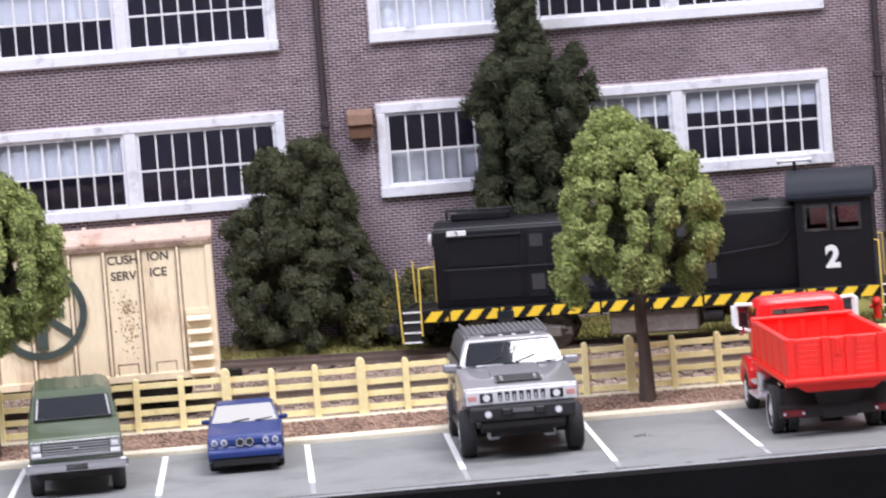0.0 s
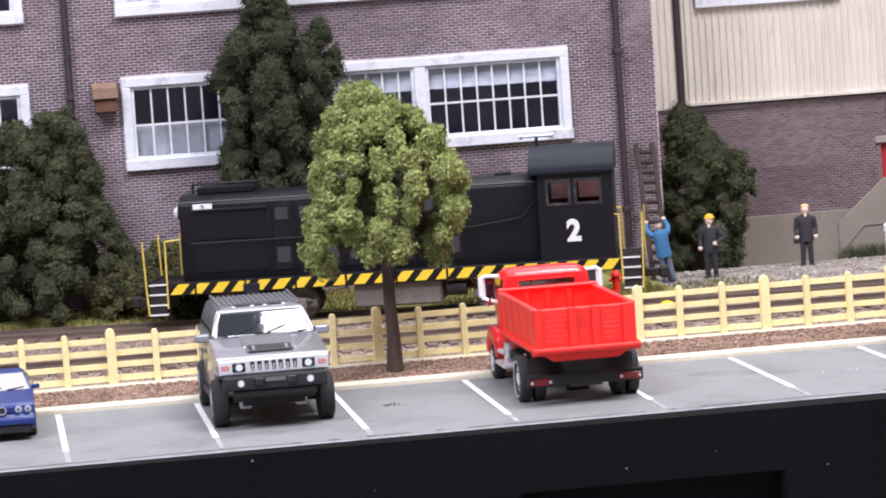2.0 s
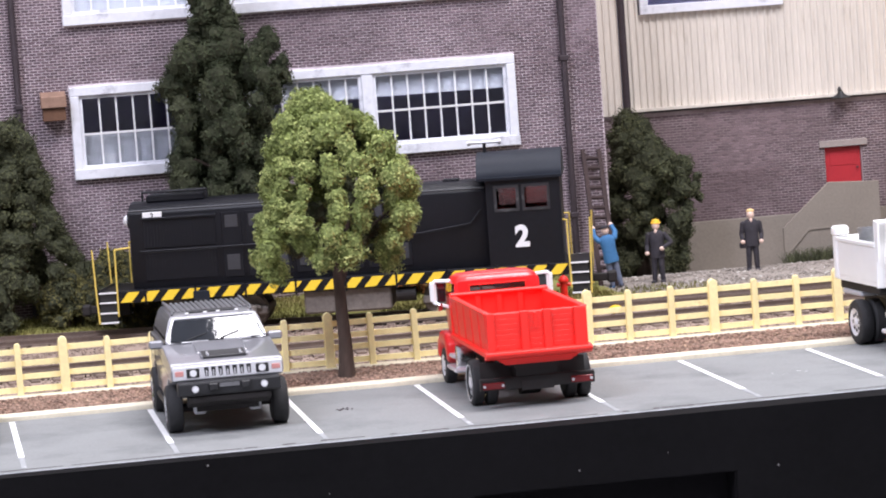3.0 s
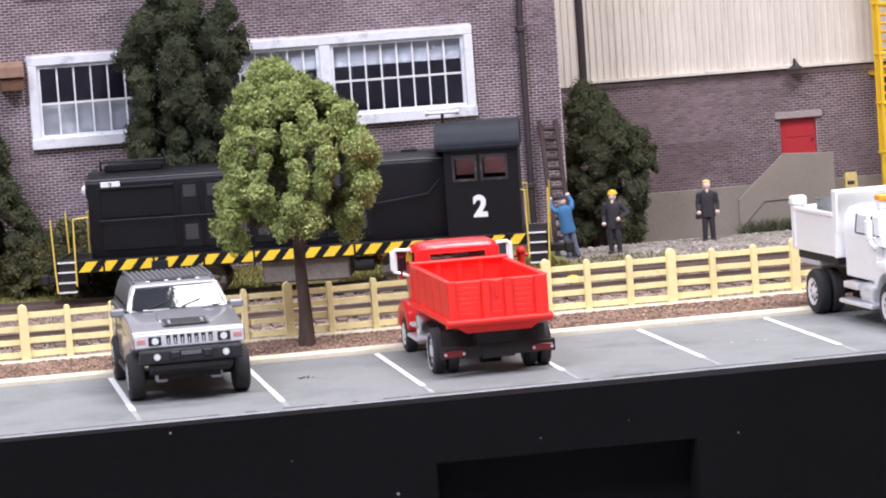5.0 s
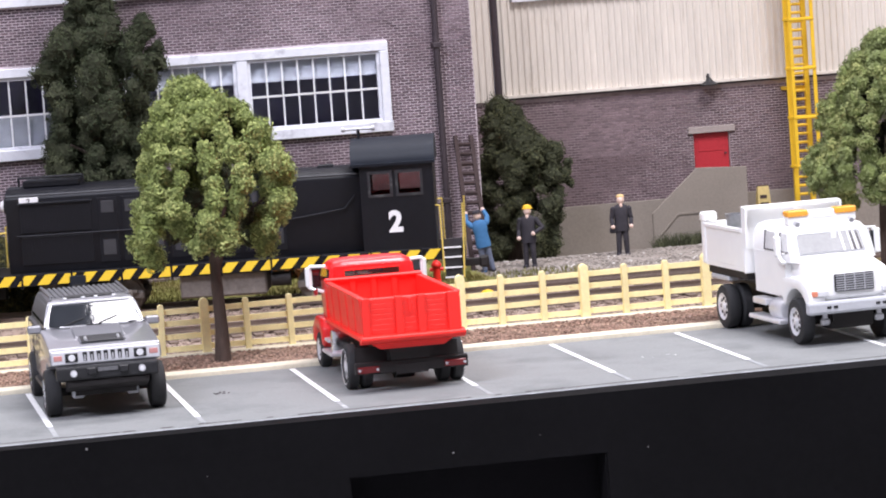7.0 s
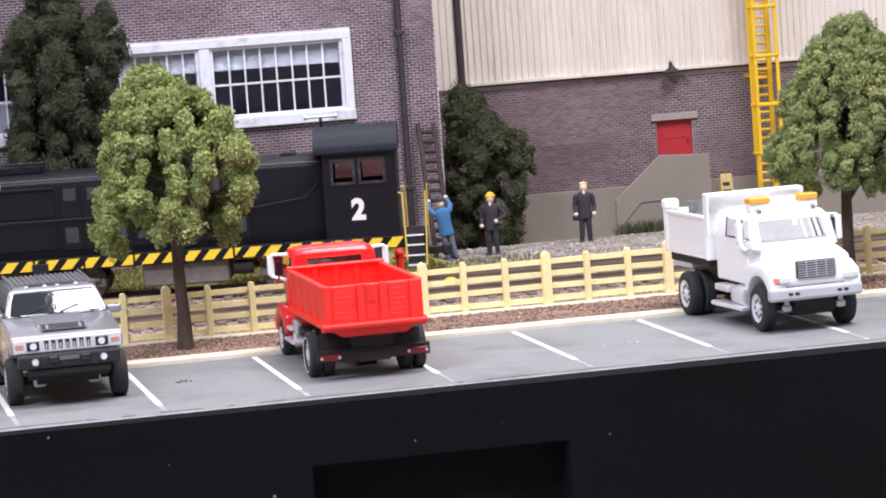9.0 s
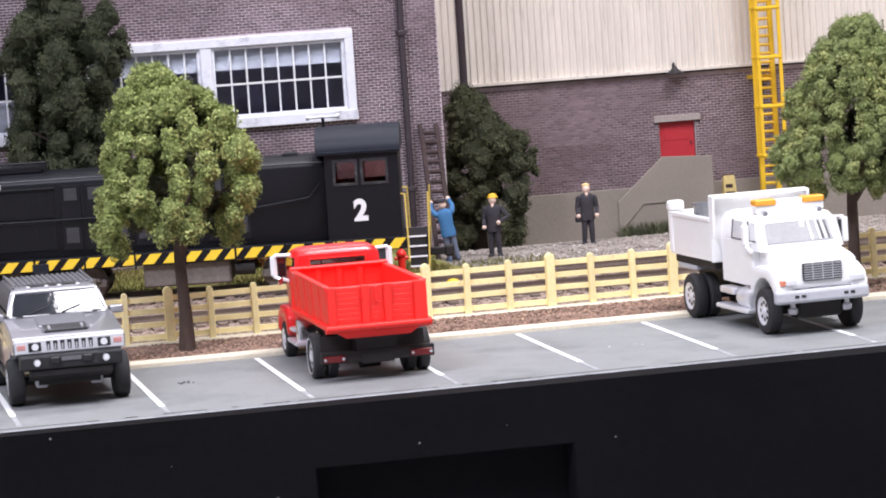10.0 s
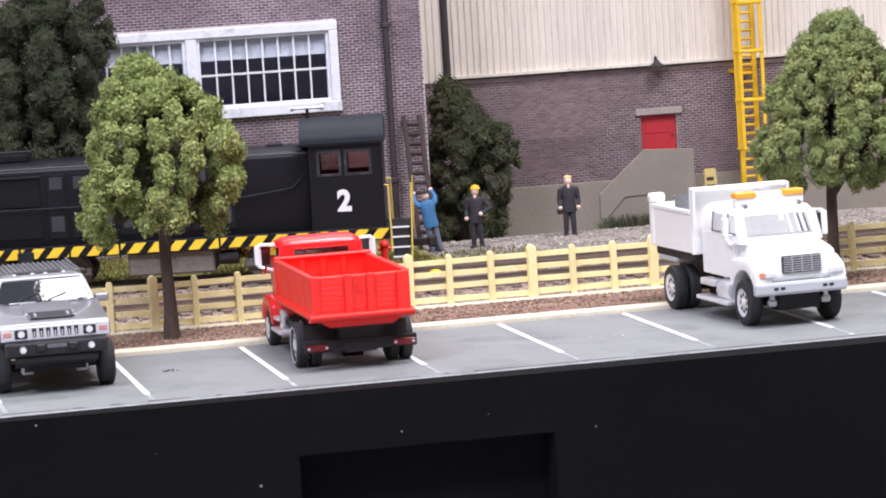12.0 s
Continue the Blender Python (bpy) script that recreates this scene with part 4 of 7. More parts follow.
M_ROOFGREY = mat("roof_grey_plastic", (0.17, 0.17, 0.18), 0.34, metal=0.25, spread=0.2, coarse=160)
M_REDPAINT = mat("bright_red_plastic", (0.94, 0.030, 0.022), 0.42, spread=0.05, fine=300, coarse=60, bump=0.03)
M_REDGLOSS = mat("bright_red_gloss", (0.78, 0.018, 0.020), 0.32, spread=0.06, fine=350, coat=0.3, bump=0.10)
M_WHITE = mat("white_paint", (0.93, 0.93, 0.92), 0.35, spread=0.03, fine=300, bump=0.02)
M_LIGHTGREY = mat("pale_grey_plastic", (0.52, 0.53, 0.56), 0.45, spread=0.06)
M_BLUE = mat("royal_blue_paint", (0.006, 0.026, 0.155), 0.40, spread=0.10, coat=0.15, bump=0.02)
M_GREEN = mat("drab_green_paint", (0.056, 0.084, 0.046), 0.4, spread=0.10, coat=0.3)
M_CARGLASS = mat("dark_car_glass", (0.012, 0.013, 0.016), 0.04, spread=0.1, bump=0, spec=1.0)
M_PALEGLASS = mat("pale_car_glass", (0.42, 0.42, 0.42), 0.09, spread=0.1, bump=0, spec=0.8)
# paler copy of the car glass, makes up for weak light on the sides
M_SIDEGLASS = mat("brightened_side_glass", (0.74, 0.74, 0.74), 0.2, spread=0.15, bump=0)
M_ORANGE = mat("amber_lens", (0.95, 0.42, 0.05), 0.25, spread=0.08)
M_LAMPRED = mat("red_lens", (0.16, 0.014, 0.016), 0.25, spread=0.1)
M_SEAT = mat("tan_plastic_seat", (0.30, 0.20, 0.13), 0.7, spread=0.15)
M_GALV = mat("dull_galvanised_metal", (0.30, 0.31, 0.33), 0.4, metal=0.6, spread=0.2)
M_SIGNAL = mat("faded_amber_lens", (0.80, 0.28, 0.17), 0.3, spread=0.1)
M_LAMPPINK = mat("pale_red_lens", (0.58, 0.26, 0.24), 0.3, spread=0.1)
M_LAMPCLEAR = mat("clear_lens", (0.78, 0.78, 0.80), 0.15, spread=0.05)
M_BLUELENS = mat("dim_blue_grey_lens", (0.16, 0.18, 0.25), 0.2, spread=0.1)
M_CHASSIS = mat("chassis_black_brown", (0.014, 0.011, 0.011), 0.7, spread=0.3)


def sheet_of(bm, pts, t):
    """A slab on four or more points in one plane, t thick towards its normal."""
    n = (Vector(pts[1]) - Vector(pts[0])).cross(Vector(pts[2]) - Vector(pts[0])).normalized() * t
    lo = [bm.verts.new(p) for p in pts]
    hi = [bm.verts.new(Vector(p) + n) for p in pts]
    k = len(pts)
    fs = [bm.faces.new(lo), bm.faces.new(hi[::-1])] + [bm.faces.new((lo[i], hi[i], hi[(i + 1) % k], lo[(i + 1) % k])) for i in range(k)]
    bmesh.ops.recalc_face_normals(bm, faces=fs)
    return bm


def S(pts, t=0.02):
    return sheet_of(bmesh.new(), pts, t)


def wheel(parent, x, y, r, w, rim, out, spokes=5, wide=1.0):
    """A wheel with its outer side towards out (+1 or -1 in x)."""
    h = w / 2
    prof = [(-h, 0.0), (-h, 0.62 * r), (-h, 0.82 * r), (-h * 0.85, 0.95 * r), (-h * 0.6, r), (h * 0.6, r), (h * 0.85, 0.95 * r), (h, 0.82 * r), (h, 0.62 * r), (h * 0.6, 0.58 * r), (h * 0.6, 0.0)]
    if out < 0:
        prof = [(-u, q) for u, q in prof]
    t = part("wheel", lathe(bmesh.new(), prof, "x", (x, y, r), 26), M_TYRE, parent, smooth=35)
    o = out
    rp = [(o * h * 0.55, 0.0), (o * h * 1.02, 0.0), (o * h * 1.02, 0.14 * r), (o * h * 0.78, 0.2 * r), (o * h * 0.70, 0.50 * r), (o * h * 1.0, 0.60 * r), (o * h * (0.95 if wide == 1.0 else 1.06), 0.64 * r), (o * h * 0.55, 0.62 * r)]
    rp = [(u, q * wide) for u, q in rp]
    part("rim", lathe(bmesh.new(), rp, "x", (x, y, r), 22), rim, t, "bright metal rim", smooth=40)
    bm = bmesh.new()
    for k in range(spokes):
        a = 2 * math.pi * k / spokes
        cyl(bm, (x + o * h * 0.72, y + 0.36 * r * math.cos(a), r + 0.36 * r * math.sin(a)), (x + o * h * 0.80, y + 0.36 * r * math.cos(a), r + 0.36 * r * math.sin(a)), 0.085 * r, n=7)
    part("rim_holes", bm, M_TYRE, t)
    return t


def arch(yc, zc, r, z, n=9):
    """Points of a wheel arch from its back to its front, along the sill height z."""
    a0 = math.asin(min(1, max(-1, (z - zc) / r)))
    return [(yc + r * math.cos(a), zc + r * math.sin(a)) for a in [a0 + (math.pi - 2 * a0) * k / n for k in range(n + 1)]]


def car_shell(bm, profile, half, bevel=0.06, seg=2):
    return prism(bm, profile, "x", -half, half, bevel, seg)


# -- grey off-road wagon --
def off_road_wagon(x, y, rz):
    c = thing("off_road_wagon", x, y, 0, rz, "gunmetal grey boxy off-road wagon with dark windows, parked", "car")
    R, W = 0.575, 0.40
    f, r = -2.15, 2.15
    prof = [(3.30, 0.80), (3.30, 1.96), (-0.70, 1.97), (-2.95, 1.74), (-3.14, 1.62), (-3.14, 1.34), (-2.93, 1.30)]
    prof += [p for p in arch(f, R, 0.74, 0.70)[::-1] if p[0] > f or p[1] > 1.12] + arch(r, R, 0.74, 0.70)[::-1]
    part("body", car_shell(bmesh.new(), prof, 1.36, 0.06), M_GREYPAINT, c, smooth=35)
    rings = []
    for z, h, y0, y1 in ((1.955, 1.26, -0.70, 3.27), (2.10, 1.24, -0.58, 3.22), (2.52, 1.11, -0.235, 3.12), (2.62, 1.0, -0.02, 3.05)):
        rings.append([(-h, y0, z), (h, y0, z), (h, y1, z), (-h, y1, z)])
    bm = loft(bmesh.new(), rings)
    bmesh.ops.bevel(bm, geom=[e for e in bm.edges], offset=0.04, segments=2, affect="EDGES")
    part("cabin", bm, M_GREYPAINT, c, smooth=40)
    rp = part("roof_panel", B(-0.97, 0.97, 0.08, 3.0, 2.57, 2.625, bevel=0.02), M_ROOFGREY, c, "ribbed grey roof panel")
    for k in range(15):
        xx = -0.91 + k * 0.13
        part("roof_rib", B(xx - 0.04, xx + 0.04, 0.62, 2.98, 2.60, 2.665, bevel=0.012), M_ROOFGREY, rp)
    part("sunroof", B(-0.60, 0.60, 0.16, 0.52, 2.61, 2.675, bevel=0.02), M_BLACK, c)
    w0, w1 = (2.02, -0.645), (2.50, -0.25)

    def ws(u, v, lift=0.012):
        z = w0[0] + (w1[0] - w0[0]) * v
        yy = w0[1] + (w1[1] - w0[1]) * v
        h = 1.15 - 0.12 * v
        return (h * u, yy - lift - 0.09 * max(0.0, 1 - u * u), z + lift * 0.7)
    cols = []
    for k in range(25):
        u = -0.98 + 1.96 * k / 24
        cols.append([ws(u, 0, 0.02), ws(u, 1, 0.02), ws(u, 1, -0.03), ws(u, 0, -0.03)])
    part("windscreen", loft(bmesh.new(), cols), M_WAVYGLASS, c, "curved dark windscreen", smooth=30)
    for k in (-0.62, 0.10):
        part("wiper", bar(bmesh.new(), [ws(k, 0.02, 0.035), ws(k + 0.42, 0.30, 0.035)], 0.014), M_BLACK, c)
    for a, b in (((-1.06, 0.0), (-0.98, 1.02)), ((1.06, 0.0), (0.98, 1.02))):
        part("pillar_trim", bar(bmesh.new(), [ws(a[0], a[1], 0.02), ws(b[0], b[1], 0.02)], 0.035), M_SILVER, c)
    part("header_trim", bar(bmesh.new(), [ws(-0.98, 1.06, 0.02), ws(0.98, 1.06, 0.02)], 0.035), M_SILVER, c)
    for s in (-1, 1):
        for y0, y1 in ((-0.30, 0.62), (0.74, 1.72), (1.84, 2.95)):
            top0 = max(y0, 0.12)
            q = [(s * 1.238, y0, 2.06), (s * 1.238, y1, 2.06), (s * 1.098, y1 - 0.03, 2.47), (s * 1.098, top0, 2.47)]
            part("side_window", S(q if s > 0 else q[::-1], 0.012), M_CARGLASS, c)
        mir = part("mirror", B(*sorted((s * 1.30, s * 1.66)), -0.56, -0.34, 1.88, 2.08, bevel=0.04), M_GREYPAINT, c)
        part("mirror_arm", B(*sorted((s * 1.18, s * 1.34)), -0.46, -0.36, 1.93, 2.0), M_BLACK, mir)
        part("step_bar", B(*sorted((s * 1.22, s * 1.42)), -1.35, 1.35, 0.52, 0.64, bevel=0.03), M_BLACK, c)
        lamp_ = part("headlight", B(*sorted((s * 0.68, s * 0.99)), -3.21, -3.12, 1.40, 1.62, bevel=0.015), M_BLACK, c, "square black headlight housing")
        part("lens", cyl(bmesh.new(), (s * 0.83, -3.23, 1.51), (s * 0.83, -3.19, 1.51), 0.085, n=14), M_LAMPCLEAR, lamp_)
        part("turn_signal", B(*sorted((s * 1.06, s * 1.27)), -3.20, -3.12, 1.45, 1.58, bevel=0.012), M_LAMPPINK, c)
        fog = part("fog_light", cyl(bmesh.new(), (s * 0.83, -3.50, 1.15), (s * 0.83, -3.40, 1.15), 0.085, n=16), M_SILVER, c)
        part("lens", cyl(bmesh.new(), (s * 0.83, -3.515, 1.15), (s * 0.83, -3.49, 1.15), 0.062, n=16), M_LAMPCLEAR, fog)
        for yc in (f, r):
            wheel(c, s * 1.28, yc, R, W, M_CHROME, s, 7)
    g = part("grille", B(-1.32, 1.32, -3.19, -3.10, 1.34, 1.68, bevel=0.03, seg=2), M_ALU, c, "bright silver grille bar")
    for k in range(7):
        xx = -0.51 + k * 0.17
        part("slot", prism(bmesh.new(), [(xx - 0.055, 1.63), (xx - 0.03, 1.41), (xx + 0.045, 1.41), (xx + 0.055, 1.63)], "y", -3.20, -3.15), M_BLACK, g)
        part("slot_fin", B(xx - 0.012, xx + 0.016, -3.205, -3.16, 1.42, 1.56), M_ALU, g)
    scoop = prism(bmesh.new(), [(-2.66, 1.74), (-2.66, 1.835), (-2.02, 1.905), (-2.02, 1.83)], "x", -0.52, 0.52, 0.015)
    hs = part("hood_scoop", scoop, M_BLACK, c, "black bonnet intake")
    for s in (-1, 1):
        part("scoop_rim", bar(bmesh.new(), [(s * 0.40, -2.62, 1.855), (s * 0.40, -2.36, 1.89)], 0.036, 6), M_SILVER, hs)
        part("scoop_edge", bar(bmesh.new(), [(s * 0.54, -2.66, 1.815), (s * 0.54, -2.02, 1.885)], 0.026, 6), M_GREYPAINT, hs)
    part("hood_bulge", prism(bmesh.new(), [(-2.0, 1.80), (-2.0, 1.875), (-0.74, 2.01), (-0.74, 1.93)], "x", -0.62, 0.62, 0.03), M_GREYPAINT, c)
    # silver bars stand in for white highlights at the windscreen's base
    for a in (-0.86, 0.20):
        part("cowl_trim", bar(bmesh.new(), [(a, -0.745, 2.0), (a + 0.66, -0.745, 2.0)], 0.026, 6), M_SILVER, c)
    for s in (-1, 1):
        part("roof_rail", bar(bmesh.new(), [(s * 0.98, 0.10, 2.62), (s * 0.98, 0.2, 2.70), (s * 0.98, 2.9, 2.70), (s * 0.98, 3.0, 2.62)], 0.035, 6), M_ROOFGREY, c)
        for k in (0.16, 0.62):
            part("marker_light", B(*sorted((s * (k - 0.05), s * (k + 0.05))), 0.0, 0.09, 2.61, 2.665, bevel=0.015), M_LAMPCLEAR, c, "small pale roof marker light")
        for yy in (0.0, 0.68, 1.78):
            part("door_seam", B(*sorted((s * 1.35, s * 1.366)), yy - 0.012, yy + 0.012, 0.86, 1.94), M_BLACK, c)
    bmp = part("front_bumper", prism(bmesh.new(), [(-3.42, 0.98), (-3.42, 1.30), (-3.1, 1.34), (-3.0, 0.95)], "x", -1.24, 1.24, 0.04, 2), M_BLACK, c)
    part("plate", B(-0.24, 0.24, -3.45, -3.41, 1.16, 1.25), M_ROOFGREY, bmp)
    for s in (-1, 1):
        part("tow_block", B(*sorted((s * 0.28, s * 0.50)), -3.50, -3.40, 1.10, 1.26, bevel=0.02), M_BLACK, bmp)
    part("skid_plate", prism(bmesh.new(), [(-3.36, 0.80), (-3.36, 0.97), (-2.9, 0.97), (-2.7, 0.62)], "x", -1.0, 1.0, 0.03), M_CHASSIS, c)
    part("rear_bumper", B(-1.24, 1.24, 3.28, 3.46, 0.78, 1.05, bevel=0.04), M_BLACK, c)
    bm = B(-0.75, 0.75, -2.6, 3.0, 0.50, 0.80)
    for yc in (f, r):
        cyl(bm, (-1.25, yc, R), (1.25, yc, R), 0.10, n=10)
    part("chassis", bm, M_CHASSIS, c)
    for s in (-1, 1):
        part("suspension_arm", B(*sorted((s * 0.52, s * 0.82)), -2.50, -2.20, 0.42, 0.66, bevel=0.04), M_LIGHTGREY, c)


off_road_wagon(-5.37, 5.15, 0.0)


# -- red dump truck --
def red_dump_truck(x, y, rz):
    c = thing("red_dump_truck", x, y, 0, rz, "bright red dump truck, empty open bed, nose to the kerb", "truck")
    f, r, R = -2.40, 2.45, 0.43
    for s in (-1, 1):
        wheel(c, s * 1.33, r, 0.565, 0.30, M_ALU, s, 6, 1.25)
        wheel(c, s * 0.98, r, 0.545, 0.29, M_CHROME, s, 3)
        wheel(c, s * 1.17, f, 0.47, 0.30, M_ALU, s, 6)
    # the bed: floor, four walls with posts, a lip, and a tapered underside
    h, y0, y1, z0, z1 = 1.215, -0.95, 3.90, 1.37, 2.39
    bed = part("bed", B(-h, h, y0, y1, z0 - 0.02, z0 + 0.08), M_REDPAINT, c, "open red dump bed with ribbed tailgate")
    part("underside", prism(bmesh.new(), [(-h, z0 - 0.02), (h, z0 - 0.02), (h - 0.42, z0 - 0.28), (-h + 0.42, z0 - 0.28)], "y", y0, y1), M_REDPAINT, bed)
    for s in (-1, 1):
        q = [(s * (h - 0.10), z0), (s * h, z0), (s * (h + 0.04), z1 - 0.10), (s * (h + 0.07), z1), (s * (h - 0.09), z1)]
        part("side_wall", prism(bmesh.new(), q, "y", y0, y1, 0.012), M_REDPAINT, bed)
        for k in range(4):
            part("side_rib", prism(bmesh.new(), [(s * (h - 0.02), z0), (s * (h + 0.022), z0), (s * (h + 0.062), z1 - 0.06), (s * h, z1 - 0.06)], "y", y0 + 0.70 + k * 1.05, y0 + 0.84 + k * 1.05, 0.01), M_REDPAINT, bed)
        part("side_flange", B(*sorted((s * (h - 0.02), s * (h + 0.10))), y0, y1 + 0.08, z0 - 0.05, z0 + 0.07, bevel=0.02), M_REDPAINT, bed)
    part("front_wall", B(-h - 0.05, h + 0.05, y0 - 0.10, y0, z0, z1 + 0.04, bevel=0.015), M_REDPAINT, bed)
    part("front_rim", B(-h - 0.07, h + 0.07, y0 - 0.16, y0 + 0.10, z1 - 0.02, z1 + 0.07, bevel=0.03), M_REDPAINT, bed)
    for xx in (-0.55, 0.0, 0.55):
        part("inner_post", B(xx - 0.07, xx + 0.07, y0 - 0.01, y0 + 0.06, z0, z1, bevel=0.01), M_REDPAINT, bed)
    gate = part("tailgate", B(-h - 0.02, h + 0.02, y1, y1 + 0.09, z0, z1 - 0.02, bevel=0.012), M_REDPAINT, bed)
    part("gate_latch", B(-0.02, 0.06, y1 + 0.10, y1 + 0.13, z1 - 0.45, z1 - 0.06, bevel=0.01), M_REDPAINT, gate)
    for xx, hw in ((-1.07, 0.16), (-0.26, 0.10), (0.30, 0.10), (1.14, 0.10)):
        part("gate_post", B(xx - hw, xx + hw, y1 + 0.08, y1 + 0.20, z0, z1, bevel=0.03, seg=2), M_REDPAINT, gate)
    for k in range(7):
        for a, b in ((-0.90, -0.37), (-0.15, 0.19), (0.41, 1.04)):
            z = z0 + 0.10 + k * 0.126
            part("plank", B(a, b, y1 + 0.085, y1 + 0.100, z, z + 0.122, bevel=0.006), M_REDPAINT, gate)
    part("lip", prism(bmesh.new(), [(y1, z0 - 0.14), (y1 + 0.24, z0 - 0.08), (y1 + 0.28, z0 + 0.0), (y1 + 0.26, z0 + 0.07), (y1, z0 + 0.11)], "x", -h - 0.10, h + 0.10, 0.025, 2), M_REDPAINT, bed)
    # cab, bonnet and wings
    rings = []
    for z, hw, ya, yb in ((1.05, 1.12, -2.62, -1.08), (1.90, 1.18, -2.60, -1.06), (2.30, 1.17, -2.45, -1.06), (2.66, 1.13, -2.30, -1.07), (2.80, 1.07, -2.22, -1.12), (2.88, 0.93, -2.1, -1.22), (2.91, 0.55, -1.9, -1.4)):
        ring = []
        for k in range(20):
            a = 2 * math.pi * k / 20
            ca, sa = math.cos(a), math.sin(a)
            e = 0.30
            ring.append((hw * math.copysign(abs(ca) ** e, ca), (ya + yb) / 2 + (yb - ya) / 2 * math.copysign(abs(sa) ** e, sa), z))
        rings.append(ring)
    part("cab", loft(bmesh.new(), rings[:3]), M_REDGLOSS, c, smooth=50)
    part("cab_roof", loft(bmesh.new(), rings[3:]), M_REDGLOSS, c, smooth=50)
    rear = part("cab_back", pierced(bmesh.new(), -1.02, 1.02, -1.12, -1.05, 2.22, 2.74, [(-0.74, 0.74, 2.36, 2.63)]), M_REDGLOSS, c, "red cab back with a wide window")
    part("rear_window", B(-0.74, 0.74, -1.09, -1.075, 2.36, 2.63), M_GLASS, rear)
    part("window_seal", bar(bmesh.new(), [(-0.74, -1.045, 2.36), (-0.74, -1.045, 2.63), (0.74, -1.045, 2.63), (0.74, -1.045, 2.36), (-0.74, -1.045, 2.36)], 0.018, 6), M_REDPAINT, rear)
    seat = part("bench_seat", B(-0.95, 0.95, -1.55, -1.25, 2.20, 2.44, bevel=0.05), M_SEAT, c, "tan bench seat inside the cab")
    part("steering_wheel", lathe(bmesh.new(), [(-0.02, 0.20), (0.0, 0.225), (0.02, 0.20), (0.0, 0.18), (-0.02, 0.20)], "y", (0.45, -2.05, 2.40), 18), M_LIGHTGREY, seat)
    for s in (-1, 1):
        part("front_pillar", bar(bmesh.new(), [(s * 1.06, -2.48, 2.26), (s * 1.02, -2.26, 2.70)], 0.07, 6), M_REDGLOSS, c)
        part("rear_pillar", bar(bmesh.new(), [(s * 1.05, -1.14, 2.26), (s * 1.02, -1.16, 2.70)], 0.09, 6), M_REDGLOSS, c)
    part("windscreen", S([(-1.0, -2.47, 2.28), (-0.97, -2.28, 2.68), (0.97, -2.28, 2.68), (1.0, -2.47, 2.28)], 0.02), M_GLASS, c)
    for s in (-1, 1):
        q = [(s * 1.13, -2.40, 2.29), (s * 1.13, -1.22, 2.29), (s * 1.10, -1.24, 2.67), (s * 1.10, -2.24, 2.67)]
        part("side_window", S(q if s > 0 else q[::-1], 0.02), M_GLASS, c)
        bm = bar(bmesh.new(), [(s * 1.05, -1.85, 2.70), (s * 1.48, -1.90, 2.72), (s * 1.53, -1.90, 2.66), (s * 1.53, -1.90, 2.16), (s * 1.12, -1.85, 2.02)], 0.046, 6)
        mir = part("mirror", bm, M_WHITE, c, "large white mirror on a square bracket")
        part("mirror_glass", B(*sorted((s * 1.22, s * 1.46)), -1.96, -1.90, 2.16, 2.66, bevel=0.02), M_CARGLASS, mir, "dark mirror glass")
        part("mirror_shell", B(*sorted((s * 1.43, s * 1.62)), -2.0, -1.90, 2.18, 2.70, bevel=0.03), M_WHITE, mir)
        part("round_mirror", lathe(bmesh.new(), [(-0.10, 0.0), (-0.09, 0.08), (-0.03, 0.12), (0.03, 0.12), (0.06, 0.0)], "x", (s * 1.42, -1.88, 2.06), 14), M_CHROME, mir, smooth=50)
        pts = arch(f, 0.42, 0.62, 0.55, 10)
        wing = prism(bmesh.new(), [(f + 0.85, 0.78)] + pts + [(f - 0.85, 0.72), (f - 0.75, 1.10), (f - 0.3, 1.36), (f + 0.45, 1.36), (f + 0.80, 1.12)], "x", *sorted((s * 0.72, s * 1.33)), 0.10, 3)
        part("wing", wing, M_REDGLOSS, c, smooth=40)
        part("fuel_tank", B(*sorted((s * 0.80, s * 1.30)), -0.60, -0.34, 0.56, 1.18, bevel=0.06, seg=2), M_CHROME, c, smooth=40)
        part("running_board", B(*sorted((s * 0.90, s * 1.38)), -1.55, -0.20, 0.50, 0.60, bevel=0.03), M_ALU, c)
        part("side_step", B(*sorted((s * 0.95, s * 1.36)), -1.20, -0.66, 0.82, 0.92, bevel=0.03), M_ALU, c)
        # flap widened in chassis black, also paints the shade under the bed
        part("mud_flap", B(*sorted((s * 0.40, s * 1.30)), r + 0.52, r + 0.56, 0.55, 1.08), M_CHASSIS, c)
        cluster = part("tail_light", B(*sorted((s * 0.82, s * 1.36)), 3.62, 3.70, 0.50, 0.66, bevel=0.015), M_LAMPRED, c, "red tail light with white ends")
        for q in (0.87, 1.32):
            part("lens", cyl(bmesh.new(), (s * q, 3.68, 0.58), (s * q, 3.715, 0.58), 0.036, n=12), M_LIGHTGREY, cluster)
    hood = []
    for yy, hw, zt in ((-2.5, 0.86, 1.98), (-3.4, 0.74, 1.90), (-4.05, 0.60, 1.78), (-4.25, 0.50, 1.60)):
        hood.append([(-hw, yy, 0.85), (hw, yy, 0.85), (hw, yy, zt - 0.25), (hw * 0.75, yy, zt - 0.05), (0, yy, zt), (-hw * 0.75, yy, zt - 0.05), (-hw, yy, zt - 0.25)])
    part("bonnet", loft(bmesh.new(), hood), M_REDGLOSS, c, smooth=50)
    part("front_bumper", B(-1.15, 1.15, -4.45, -4.25, 0.52, 0.80, bevel=0.04), M_CHROME, c)
    bm = B(-0.50, 0.50, -4.2, 3.6, 0.62, 0.96)
    for yc in (f, r):
        cyl(bm, (-1.2, yc, R), (1.2, yc, R), 0.11, n=10)
